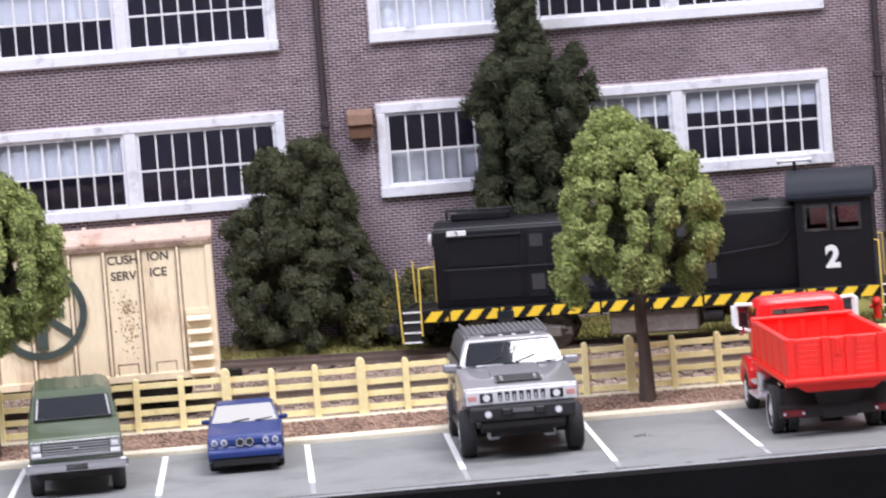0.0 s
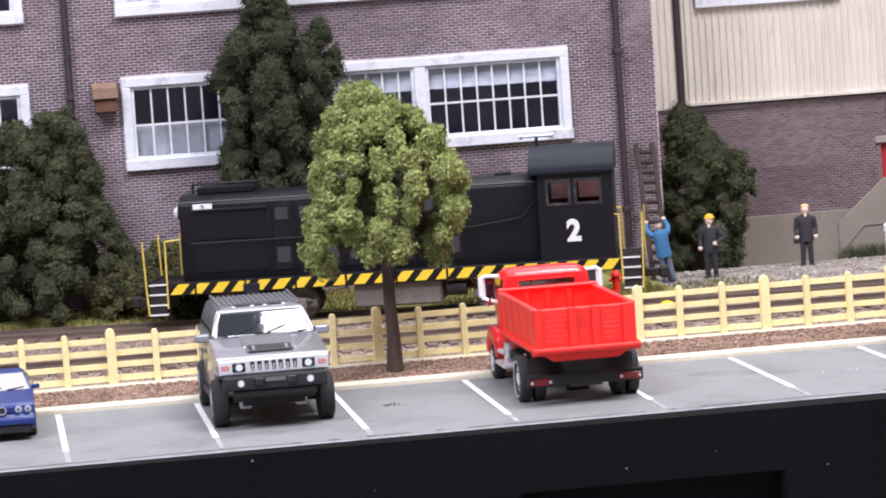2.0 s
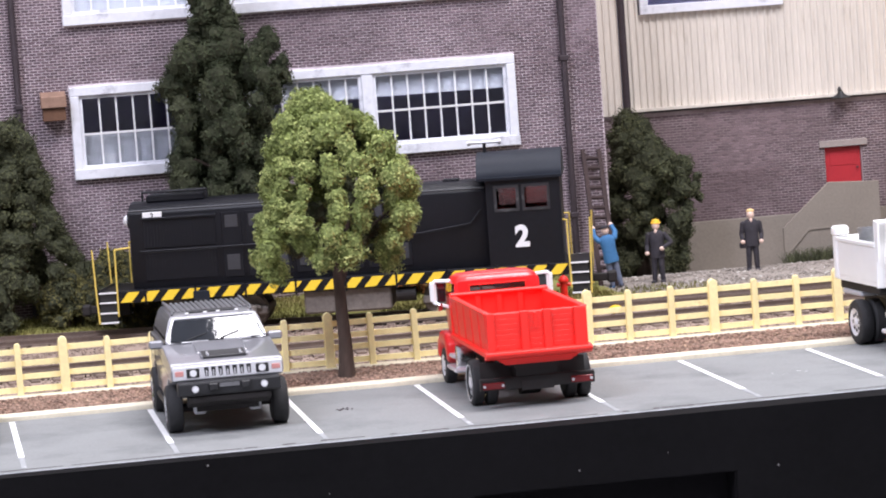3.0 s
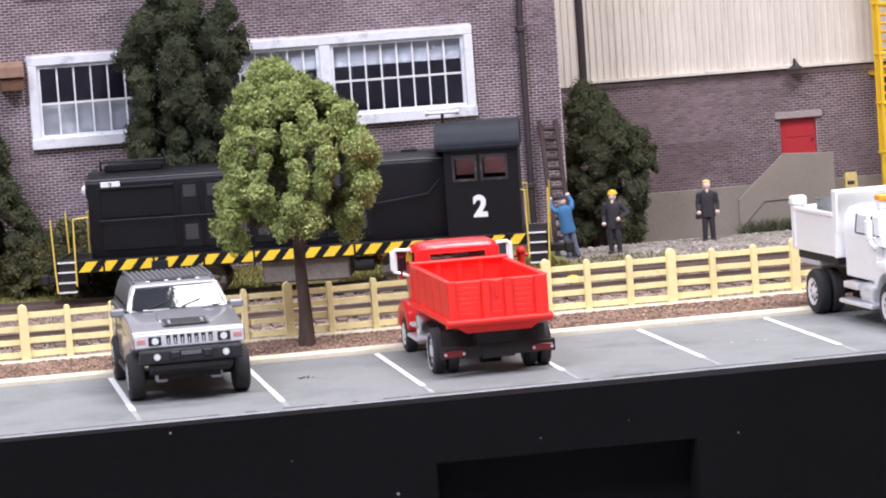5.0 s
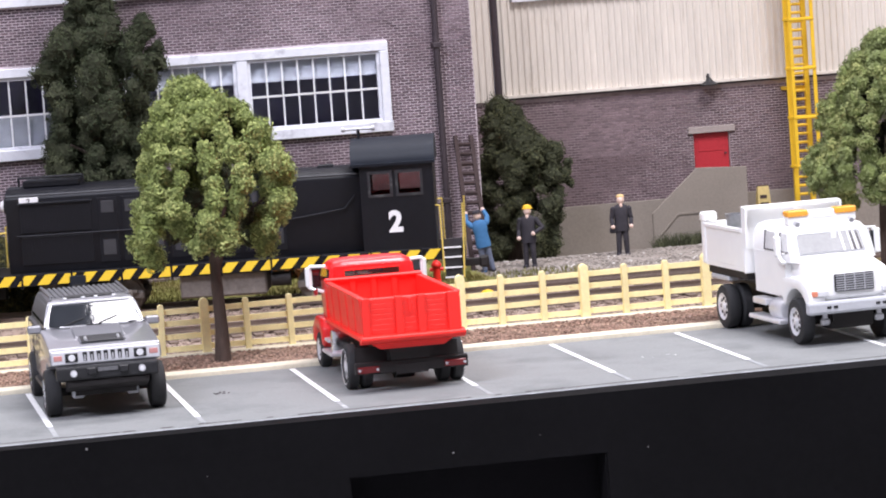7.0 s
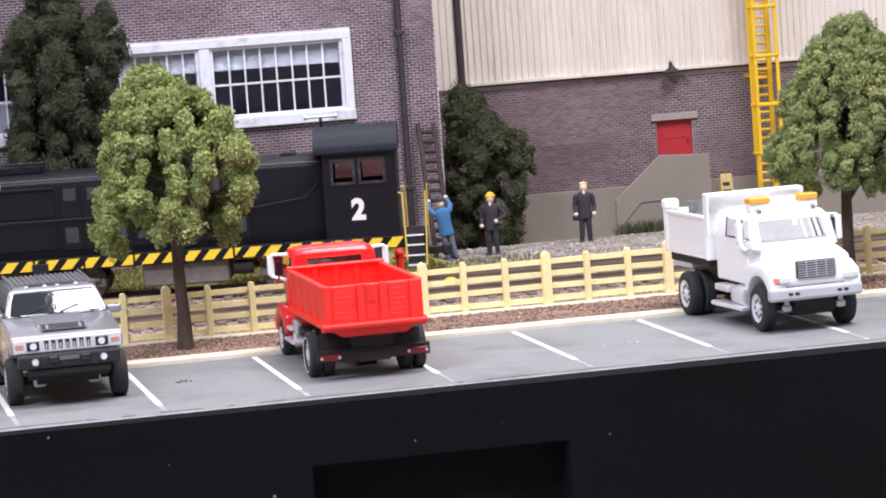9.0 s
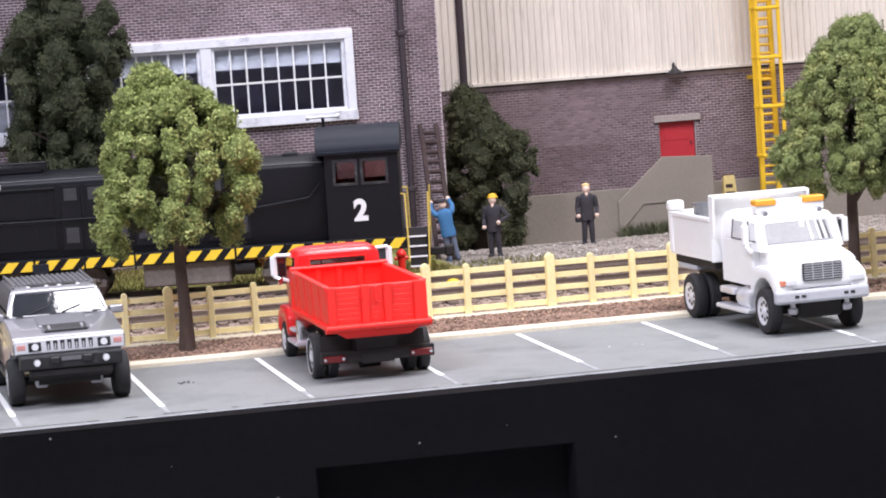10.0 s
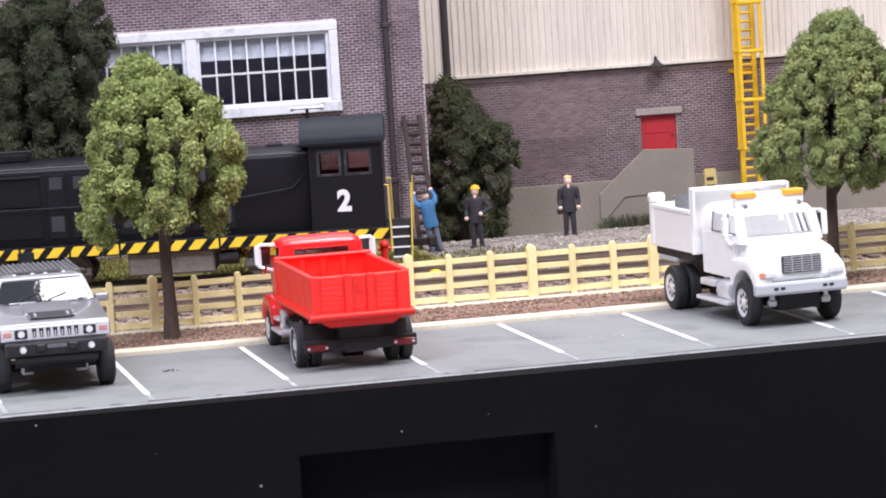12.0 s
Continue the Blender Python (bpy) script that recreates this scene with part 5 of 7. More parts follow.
    cyl(bm, (-0.25, r, R), (0.25, r, R), 0.26, n=14)
    box(bm, -0.55, 0.55, 1.0, 3.7, 0.95, 1.1)
    box(bm, -0.4, 0.4, 3.3, 3.66, 0.42, 0.66)
    part("chassis", bm, M_CHASSIS, c)
    part("rear_bumper", B(-1.42, 1.42, 3.52, 3.63, 0.46, 0.76, bevel=0.02), M_CHASSIS, c, "black rear bumper bar")


red_dump_truck(2.09, 5.25, 180.0)


# -- white dump truck with a crew cab --
def white_dump_truck(x, y, rz):
    c = thing("white_dump_truck", x, y, 0, rz, "white crew-cab dump truck with amber roof beacons, parked nose out", "truck")
    f, r, R = -2.22, 2.52, 0.60
    for s in (-1, 1):
        wheel(c, s * 1.33, r, R, 0.36, M_ALU, s, 8)
        wheel(c, s * 0.95, r, R, 0.34, M_CHROME, s, 3)
        wheel(c, s * 1.10, f, R, 0.36, M_ALU, s, 8)
    # cab body with sloping bonnet and wings
    prof = [(0.80, 1.10), (0.80, 2.20), (-1.7, 2.20), (-2.0, 2.14), (-2.9, 1.97), (-3.15, 1.88), (-3.22, 1.25), (-2.98, 1.05)]
    prof += arch(f, R, 0.86, 1.0)[::-1]
    part("cab_body", car_shell(bmesh.new(), prof, 0.98, 0.06), M_WHITE, c, smooth=40)
    for s in (-1, 1):
        pts = arch(f, R, 0.84, 0.92, 10)
        wing = prism(bmesh.new(), [(f + 0.95, 1.12)] + pts + [(f - 0.98, 0.98), (f - 1.02, 1.25), (f - 0.88, 1.52), (f - 0.45, 1.72), (f + 0.3, 1.74), (f + 0.95, 1.62)], "x", *sorted((s * 0.80, s * 1.24)), 0.06, 2)
        part("wing", wing, M_WHITE, c, smooth=40)
        part("door", B(*sorted((s * 0.97, s * 1.17)), -1.45, 0.80, 1.14, 2.30, bevel=0.03), M_WHITE, c)
        hl = part("headlight", B(*sorted((s * 0.74, s * 1.02)), -3.30, -3.16, 1.30, 1.45, bevel=0.02), M_LAMPCLEAR, c)
        part("turn_signal", B(*sorted((s * 1.00, s * 1.16)), -3.26, -3.12, 1.30, 1.45, bevel=0.02), M_SIGNAL if s < 0 else M_LAMPCLEAR, hl, "faded pink-amber turn signal" if s < 0 else "clear side lens")
    rings = []
    for z, hw, ya, yb in ((2.08, 1.17, -2.04, 0.80), (2.38, 1.16, -1.90, 0.80), (2.80, 1.10, -1.64, 0.78), (2.94, 1.02, -1.46, 0.72), (3.01, 0.84, -1.25, 0.56)):
        rings.append([(-hw + 0.10, ya, z), (hw - 0.10, ya, z), (hw, ya + 0.12, z), (hw, yb, z), (-hw, yb, z), (-hw, ya + 0.12, z)])
    part("cab_roof", loft(bmesh.new(), rings), M_WHITE, c, smooth=40)
    ws = [(-0.93, -1.955, 2.29), (0.86, -1.955, 2.29), (0.82, -1.69, 2.72), (0.76, -1.665, 2.76), (-0.84, -1.665, 2.76), (-0.90, -1.69, 2.72)]
    # opaque pane painted pale for the reflection and interior seen on it
    part("windscreen", S(ws, 0.02), M_PALEGLASS, c, "pale grey windscreen")
    part("windscreen_seal", bar(bmesh.new(), [(p[0] * 1.015, p[1] - 0.015, p[2] + (0.012 if p[2] > 2.5 else -0.012)) for p in ws + ws[:1]], 0.014, 6), M_LIGHTGREY, c)
    for q, wd in ((0.30, 0.030), (0.52, 0.022), (0.68, 0.022)):
        part("inner_pillar", bar(bmesh.new(), [(q, -1.985, 2.30), (q * 0.95, -1.695, 2.75)], wd, 6), M_WHITE, c)
    # dark bars laid on the pane paint the shade between the pillars
    for q in (0.60, 0.77):
        part("inner_post", bar(bmesh.new(), [(q, -1.98, 2.30), (q * 0.95, -1.70, 2.73)], 0.020, 6), M_PIPE, c, "dark bar on the windscreen, painted as inner shade")
    part("inner_mirror", B(0.03, 0.17, -1.79, -1.72, 2.60, 2.76, bevel=0.015), M_WHITE, c)
    for s in (-1, 1):
        # opaque brightened panes with dark edge bars, drawn in place of inset glass
        for a, b in ((-1.72, -1.12), (-0.74, -0.06)):
            q = [(s * 1.165, a, 2.34), (s * 1.165, b, 2.34), (s * 1.108, b, 2.80), (s * 1.108, a + (0.12 if a < -1 else 0), 2.80)]
            sw = part("side_window", S(q if s > 0 else q[::-1], 0.02), M_SIDEGLASS, c, "pale grey side window")
            part("window_channel", bar(bmesh.new(), [(s * 1.18, b, 2.32), (s * 1.12, b, 2.82)], 0.030, 6), M_PIPE, sw, "dark bar along the window edge")
            part("sill_channel", bar(bmesh.new(), [(s * 1.178, a + 0.02, 2.335), (s * 1.178, b, 2.335)], 0.018, 6), M_PIPE, sw)
        mz = 2.12 if s > 0 else 2.22
        mh = 0.64 if s > 0 else 0.52
        mx = 1.28 if s > 0 else 1.20
        mir = part("mirror", B(*sorted((s * mx, s * (mx + 0.16))), -1.66 if s > 0 else -1.36, -1.42 if s > 0 else -1.16, mz, mz + mh, bevel=0.03), M_WHITE, c)
        if s < 0:
            part("mirror_bracket", prism(bmesh.new(), [(-1.36, 2.24), (-1.10, 2.24), (-1.12, 2.12), (-1.62, 2.02), (-1.66, 2.10), (-1.40, 2.18)], "x", -1.32, -1.20, 0.02), M_WHITE, mir)
        part("mirror_arm", bar(bmesh.new(), [(s * 1.12, -1.50, mz + 0.08), (s * (mx + 0.08), -1.54, mz + 0.08)], 0.03), M_WHITE, mir)
        if s > 0:
            part("mirror_top_arm", bar(bmesh.new(), [(s * 1.02, -1.50, 2.80), (s * (mx + 0.08), -1.54, 2.78)], 0.03), M_WHITE, mir)
            part("mirror_glass", B(1.16, 1.29, -1.60, -1.50, 2.24, 2.70, bevel=0.02), M_CARGLASS, mir)
        part("fuel_tank", cyl(bmesh.new(), (s * 1.0, -1.20, 0.78), (s * 1.0, -0.35, 0.78), 0.29, n=18, bevel=0.05), M_ALU, c, smooth=40)
        st = part("step", B(*sorted((s * 0.95, s * 1.38)), -1.35, 0.90, 0.44, 0.56, bevel=0.03), M_ALU, c)
        part("upper_step", B(*sorted((s * 0.95, s * 1.30)), -0.20, 0.75, 0.84, 1.02, bevel=0.03), M_ALU, st)
    bmp = part("front_bumper", B(-1.31, 1.23, -3.34, -3.06, 0.84, 1.17, bevel=0.07, seg=2), M_LIGHTGREY, c, "pale grey front bumper")
    for s in (-1, 1):
        for q in (0.52, 0.70):
            part("tow_slot", B(*sorted((s * q, s * (q + 0.12))), -3.355, -3.31, 0.98, 1.05, bevel=0.01), M_BLACK, bmp)
    for s in (-1, 1):
        hook = part("tow_hook", B(*sorted((s * 0.62, s * 0.86)), -3.02, -2.86, 0.52, 0.70, bevel=0.04), M_SILVER, c)
        part("hook_bracket", B(*sorted((s * 0.68, s * 0.80)), -2.98, -2.90, 0.68, 0.90), M_SILVER, hook)
    g = part("grille", B(-0.53, 0.53, -3.27, -3.17, 1.38, 1.83, bevel=0.02), M_BLACK, c, "black radiator grille with bright bars")
    for k in range(7):
        z = 1.415 + k * 0.06
        part("grille_bar", B(-0.51, 0.51, -3.285, -3.255, z, z + 0.028), M_SILVER, g)
    for k in (-0.27, 0.0, 0.27):
        part("grille_post", B(k - 0.015, k + 0.015, -3.288, -3.262, 1.40, 1.82), M_SILVER, g)
    beacon = part("light_bar", B(-0.95, 0.95, -1.26, -0.98, 3.00, 3.20, bevel=0.02), M_WHITE, c)
    part("centre_cover", B(-0.36, 0.36, -1.28, -0.96, 3.12, 3.33, bevel=0.03), M_WHITE, beacon)
    for s in (-1, 1):
        part("amber_lens", B(*sorted((s * 0.38, s * 0.96)), -1.30, -0.94, 3.20, 3.36, bevel=0.03), M_ORANGE, beacon, "amber beacon lens")
        part("horn", cyl(bmesh.new(), (s * 0.75, -1.45, 3.0), (s * 0.75, -1.15, 3.03), 0.07, n=10), M_CHROME, beacon)
    # bed
    h, y0, y1, z0, z1 = 1.38, 1.04, 4.02, 1.76, 2.80
    bed = part("bed", B(-h, h, y0, y1, z0 - 0.12, z0), M_WHITE, c, "white steel dump bed")
    for s in (-1, 1):
        part("side_wall", B(*sorted((s * (h - 0.07), s * h)), y0, y1, z0, z1, bevel=0.012), M_WHITE, bed)
        part("top_rail", B(*sorted((s * (h - 0.10), s * (h + 0.04))), y0, y1, z1 - 0.12, z1, bevel=0.02), M_WHITE, bed)
        part("corner_post", B(*sorted((s * (h - 0.14), s * (h + 0.05))), y1 - 0.14, y1 + 0.10, z0 - 0.1, z1 + 0.02, bevel=0.03), M_WHITE, bed)
        part("hinge_block", B(*sorted((s * (h - 0.36), s * (h + 0.08))), y1 - 0.18, y1 + 0.14, z1 + 0.0, z1 + 0.28, bevel=0.06), M_WHITE, bed)
        # chassis-black strip paints the dark gap under the bed
        part("lower_skirt", B(*sorted((s * (h - 0.5), s * (h - 0.08))), y0, y1, z0 - 0.35, z0 - 0.12, bevel=0.03), M_CHASSIS, bed)
    part("tailgate", B(-h, h, y1 - 0.02, y1 + 0.08, z0, z1, bevel=0.02), M_WHITE, bed)
    part("front_wall", B(-h, h, y0 - 0.08, y0 + 0.02, z0 - 0.16, 3.38, bevel=0.02), M_WHITE, bed)
    for s in (-1, 1):
        part("shield_side", prism(bmesh.new(), [(y0 - 0.08, 2.3), (y0 - 0.08, 3.36), (y0 - 0.30, 3.36), (y0 - 0.22, 2.3)], "x", *sorted((s * (h - 0.06), s * h))), M_WHITE, bed)
    part("cab_shield", prism(bmesh.new(), [(y0 + 0.02, 3.40), (y0 + 0.02, 3.32), (y0 - 0.28, 3.30), (y0 - 0.28, 3.38)], "x", -h, h, 0.02), M_WHITE, bed)
    part("rear_fender", prism(bmesh.new(), [(2.5, 1.26), (2.5, 1.40), (3.9, 1.40), (3.9, 1.26)], "x", -1.30, -0.8, 0.03), M_LIGHTGREY, c)
    drum = [(0.0, 0.0), (0.0, 0.20), (0.10, 0.22), (1.22, 0.25), (1.26, 0.28), (1.32, 0.28), (1.32, 0.22), (0.9, 0.20), (0.9, 0.0)]
    part("drum", lathe(bmesh.new(), drum, "z", (-0.95, 2.64, z0), 22), M_GALV, bed, "grey metal drum standing in the bed", smooth=40)
    bm = B(-0.55, 0.55, -3.0, 4.3, 0.60, 1.15)
    for yc in (f, r):
        cyl(bm, (-1.2, yc, R), (1.2, yc, R), 0.13, n=10)
    cyl(bm, (-0.3, r, R), (0.3, r, R), 0.32, n=14)
    box(bm, -0.62, 0.62, -2.9, -2.3, 0.40, 0.80, bevel=0.05)
    part("chassis", bm, M_CHASSIS, c)


white_dump_truck(13.58, 5.38, 3.6)


# -- blue saloon --
def blue_saloon(x, y, rz):
    c = thing("blue_saloon", x, y, 0, rz, "royal blue two-door saloon with round headlights, parked nose out", "car")
    f, r, R = -1.55, 1.50, 0.33
    prof = [(2.42, 0.40), (2.45, 0.85), (2.30, 1.00), (1.15, 1.03), (-0.55, 1.02), (-2.10, 0.93), (-2.36, 0.88), (-2.42, 0.62), (-2.50, 0.58), (-2.50, 0.36), (-2.3, 0.26)]
    prof += arch(f, R, 0.43, 0.24)[::-1] + arch(r, R, 0.43, 0.24)[::-1]
    part("body", car_shell(bmesh.new(), prof, 0.90, 0.05), M_BLUE, c, smooth=40)
    rings = []
    for z, hw, ya, yb in ((0.99, 0.86, -0.62, 1.55), (1.20, 0.78, -0.20, 1.30), (1.36, 0.68, 0.12, 1.05), (1.40, 0.60, 0.25, 0.95)):
        rings.append([(-hw, ya, z), (hw, ya, z), (hw, yb, z), (-hw, yb, z)])
    bm = loft(bmesh.new(), rings)
    bmesh.ops.bevel(bm, geom=bm.edges[:], offset=0.035, segments=2, affect="EDGES")
    part("cabin", bm, M_BLUE, c, smooth=40)
    part("windscreen", S([(-0.80, -0.61, 1.005), (0.80, -0.61, 1.005), (0.66, 0.08, 1.345), (-0.66, 0.08, 1.345)], 0.02), M_CARGLASS, c)
    for k in (-0.3, 0.25):
        part("wiper", bar(bmesh.new(), [(k, -0.62, 1.035), (k + 0.42, -0.52, 1.075)], 0.014), M_BLACK, c)
    for s in (-1, 1):
        q = [(s * 0.855, -0.40, 1.03), (s * 0.855, 1.35, 1.03), (s * 0.70, 1.02, 1.33), (s * 0.70, 0.12, 1.33)]
        part("side_window", S(q if s > 0 else q[::-1], 0.015), M_CARGLASS, c)
        part("mirror", B(*sorted((s * 0.86, s * 1.06)), -0.48, -0.36, 1.0, 1.11, bevel=0.03), M_BLUE, c)
        for q in (0.50, 0.73):
            hl = part("headlight", cyl(bmesh.new(), (s * q, -2.47, 0.76), (s * q, -2.36, 0.76), 0.076, n=16), M_ALU, c)
            part("lens", cyl(bmesh.new(), (s * q, -2.485, 0.76), (s * q, -2.465, 0.76), 0.052, n=14), M_BLUELENS, hl)
        part("turn_signal", B(*sorted((s * 0.62, s * 0.82)), -2.515, -2.48, 0.46, 0.53), M_ORANGE, c)
        for yc in (f, r):
            wheel(c, s * 0.80, yc, R, 0.22, M_SILVER, s, 5)
    g = part("grille", B(-0.40, 0.40, -2.44, -2.36, 0.69, 0.83, bevel=0.015), M_BLUE, c)
    for k in (-0.11, 0.11):
        part("grille_frame", lathe(bmesh.new(), [(-2.48, 0.105), (-2.48, 0.075), (-2.42, 0.075), (-2.42, 0.105), (-2.48, 0.105)], "y", (k, 0, 0.75), 20), M_CHROME, g, "rounded chrome grille ring")
        part("grille_mesh", cyl(bmesh.new(), (k, -2.46, 0.75), (k, -2.42, 0.75), 0.08, n=16), M_BLACK, g)
    part("front_bumper", B(-0.90, 0.90, -2.58, -2.35, 0.40, 0.56, bevel=0.03), M_BLUE, c)
    part("air_dam", B(-0.80, 0.80, -2.52, -2.3, 0.20, 0.40, bevel=0.03), M_BLACK, c)
    part("chassis", B(-0.7, 0.7, -2.2, 2.2, 0.18, 0.36), M_CHASSIS, c)


blue_saloon(-11.94, 6.05, -0.5)


# -- green wagon --
def green_wagon(x, y, rz):
    c = thing("green_utility_wagon", x, y, 0, rz, "drab green older utility wagon with chrome bumper, parked nose out", "car")
    f, r, R = -2.10, 1.85, 0.42
    prof = [(3.05, 0.60), (3.05, 1.55), (-1.0, 1.58), (-2.75, 1.42), (-2.90, 1.34), (-2.90, 0.85), (-2.7, 0.72)]
    prof += arch(f, R, 0.53, 0.55)[::-1] + arch(r, R, 0.53, 0.55)[::-1]
    part("body", car_shell(bmesh.new(), prof, 1.09, 0.06), M_GREEN, c, smooth=40)
    rings = []
    for z, hw, ya, yb in ((1.55, 1.05, -0.98, 3.0), (2.13, 0.94, -0.35, 2.85), (2.26, 0.84, -0.2, 2.75)):
        rings.append([(-hw, ya, z), (hw, ya, z), (hw, yb, z), (-hw, yb, z)])
    bm = loft(bmesh.new(), rings)
    bmesh.ops.bevel(bm, geom=bm.edges[:], offset=0.05, segments=2, affect="EDGES")
    part("cabin", bm, M_GREEN, c, smooth=40)
    bm = bmesh.new()
    for k in range(6):
        box(bm, -0.62 + k * 0.25 - 0.05, -0.62 + k * 0.25 + 0.05, -0.05, 2.65, 2.24, 2.285, bevel=0.012)
    part("roof_ribs", bm, M_GREEN, c)
    gw = [(-0.92, -0.93, 1.63), (0.92, -0.93, 1.63), (0.85, -0.42, 2.09), (-0.85, -0.42, 2.09)]
    part("windscreen", S(gw, 0.025), M_WAVYGLASS, c)
    part("windscreen_trim", bar(bmesh.new(), [(p[0], p[1] - 0.02, p[2]) for p in gw + gw[:1]], 0.022, 6), M_BLACK, c)
    for s in (-1, 1):
        for a, b in ((-0.55, 0.35), (0.5, 1.5), (1.65, 2.75)):
            q = [(s * 1.04, a, 1.62), (s * 1.04, b, 1.62), (s * 0.955, b, 2.07), (s * 0.955, max(a, -0.3), 2.07)]
            part("side_window", S(q if s > 0 else q[::-1], 0.02), M_CARGLASS, c)
        hl = part("headlight", B(*sorted((s * 0.80, s * 1.04)), -2.99, -2.88, 1.14, 1.30, bevel=0.02), M_CHROME, c, "square chrome headlight bezel")
        part("lens", B(*sorted((s * 0.84, s * 1.0)), -3.0, -2.97, 1.17, 1.27, bevel=0.015), M_LAMPCLEAR, hl)
        part("side_light", B(*sorted((s * 0.80, s * 1.04)), -2.985, -2.88, 0.99, 1.10, bevel=0.02), M_LAMPCLEAR, hl)
        part("pillar_trim", bar(bmesh.new(), [(s * 0.88, -0.93, 1.65), (s * 0.82, -0.46, 2.08)], 0.026, 6), M_SILVER, c)
        for yc in (f, r):
            wheel(c, s * 0.96, yc, R, 0.33, M_SILVER, s, 5)
    g = part("grille", B(-1.05, 1.05, -2.94, -2.86, 0.98, 1.34, bevel=0.03), M_GREEN, c, "green grille panel with chrome bars")
    part("grille_surround", bar(bmesh.new(), [(-1.04, -2.95, 0.98), (-1.04, -2.95, 1.33), (1.04, -2.95, 1.33), (1.04, -2.95, 0.98), (-1.04, -2.95, 0.98)], 0.026, 6), M_CHROME, g)
    for z in (1.06, 1.12, 1.19, 1.25):
        part("grille_bar", B(-0.78, 0.78, -2.975, -2.93, z, z + 0.026), M_CHROME, g)
    part("grille_band", B(-0.78, 0.78, -2.98, -2.93, 0.995, 1.035, bevel=0.01), M_CHROME, g)
    part("grille_badge", B(-0.07, 0.07, -2.99, -2.96, 1.12, 1.20, bevel=0.02), M_CHROME, g)
    part("front_bumper", B(-1.20, 1.20, -3.12, -2.90, 0.62, 0.86, bevel=0.07, seg=2), M_CHROME, c, "chrome front bumper")
    part("plate", B(-0.25, 0.25, -3.12, -3.08, 0.66, 0.80), M_BLACK, c)
    part("valance", B(-0.95, 0.95, -2.95, -2.75, 0.48, 0.66, bevel=0.03), M_CHASSIS, c)
    bm = B(-0.7, 0.7, -2.7, 2.8, 0.42, 0.62)
    for yc in (f, r):
        cyl(bm, (-0.95, yc, R), (0.95, yc, R), 0.08, n=8)
    part("chassis", bm, M_CHASSIS, c)


green_wagon(-16.07, 4.85, 3.5)

# ---- diesel switcher on the far track ----
M_LOCO = mat("loco_black_paint", (0.0078, 0.0082, 0.0115), 0.42, spread=0.25, fine=500, coarse=60, bump=0.04, spec=0.25)
M_LOCOROOF = mat("loco_roof_blue_black", (0.012, 0.0155, 0.024), 0.55, spread=0.15, spec=0.25)
M_PATCH = mat("door_window_grey", (0.038, 0.039, 0.045), 0.4, spread=0.15)
M_WINFRAME = mat("cab_window_frame_black", (0.022, 0.022, 0.026), 0.5, spread=0.4, second=(0.12, 0.12, 0.12), second_at=0.60, second_scale=260)
M_RAILYELLOW = mat("handrail_yellow", (0.78, 0.58, 0.13), 0.5, spread=0.12)
M_STRIPE = mat("hazard_yellow", (0.88, 0.60, 0.04), 0.5, spread=0.1)
M_SIGN = mat("sign_white", (0.82, 0.82, 0.84), 0.5, spread=0.04)
M_TRUCKGREY = mat("bogie_weathered_grey", (0.17, 0.148, 0.132), 0.85, spread=0.35)
M_CONSOLE = mat("cab_interior_red_brown", (0.050, 0.037, 0.035), 0.8, spread=0.3)
M_INK = mat("lettering_black", (0.03, 0.03, 0.03), 0.6, spread=0.1, bump=0)


def lettering(name, text, size, depth, material, parent, x, y, z, wide=1.0, bold=0.02):
    """Letters of the built-in font that stand on a face looking towards -y."""
    cu = bpy.data.curves.new(name, "FONT")
    cu.body, cu.size, cu.extrude, cu.align_x = text, size * CM, depth * CM, "CENTER"
    cu.offset = bold * size * CM
    tmp = bpy.data.objects.new("tmp", cu)
    me = bpy.data.meshes.new_from_object(tmp)
    bpy.data.objects.remove(tmp)
    me.materials.append(material)
    ob = new(name, me)
    ob.parent = parent
    ob.matrix_basis = pose(x * CM, y * CM, z * CM, 90, 0, 0) @ Matrix.Diagonal((wide, 1, 1, 1))
    return ob


def hazard_board(bm_y, x0, x1, y, z0, z1, n):
    """Slanting yellow stripes on a black beam."""
    p = (x1 - x0) / n
    h = z1 - z0
    for k in range(n):
        a = x0 + k * p
        q = [(a + 0.02, z0), (a + p * 0.60, z0), (min(x1, a + p * 0.60 + h * 0.85), z1), (min(x1, a + 0.02 + h * 0.85), z1)]
        prism(bm_y, q, "y", y - 0.025, y)


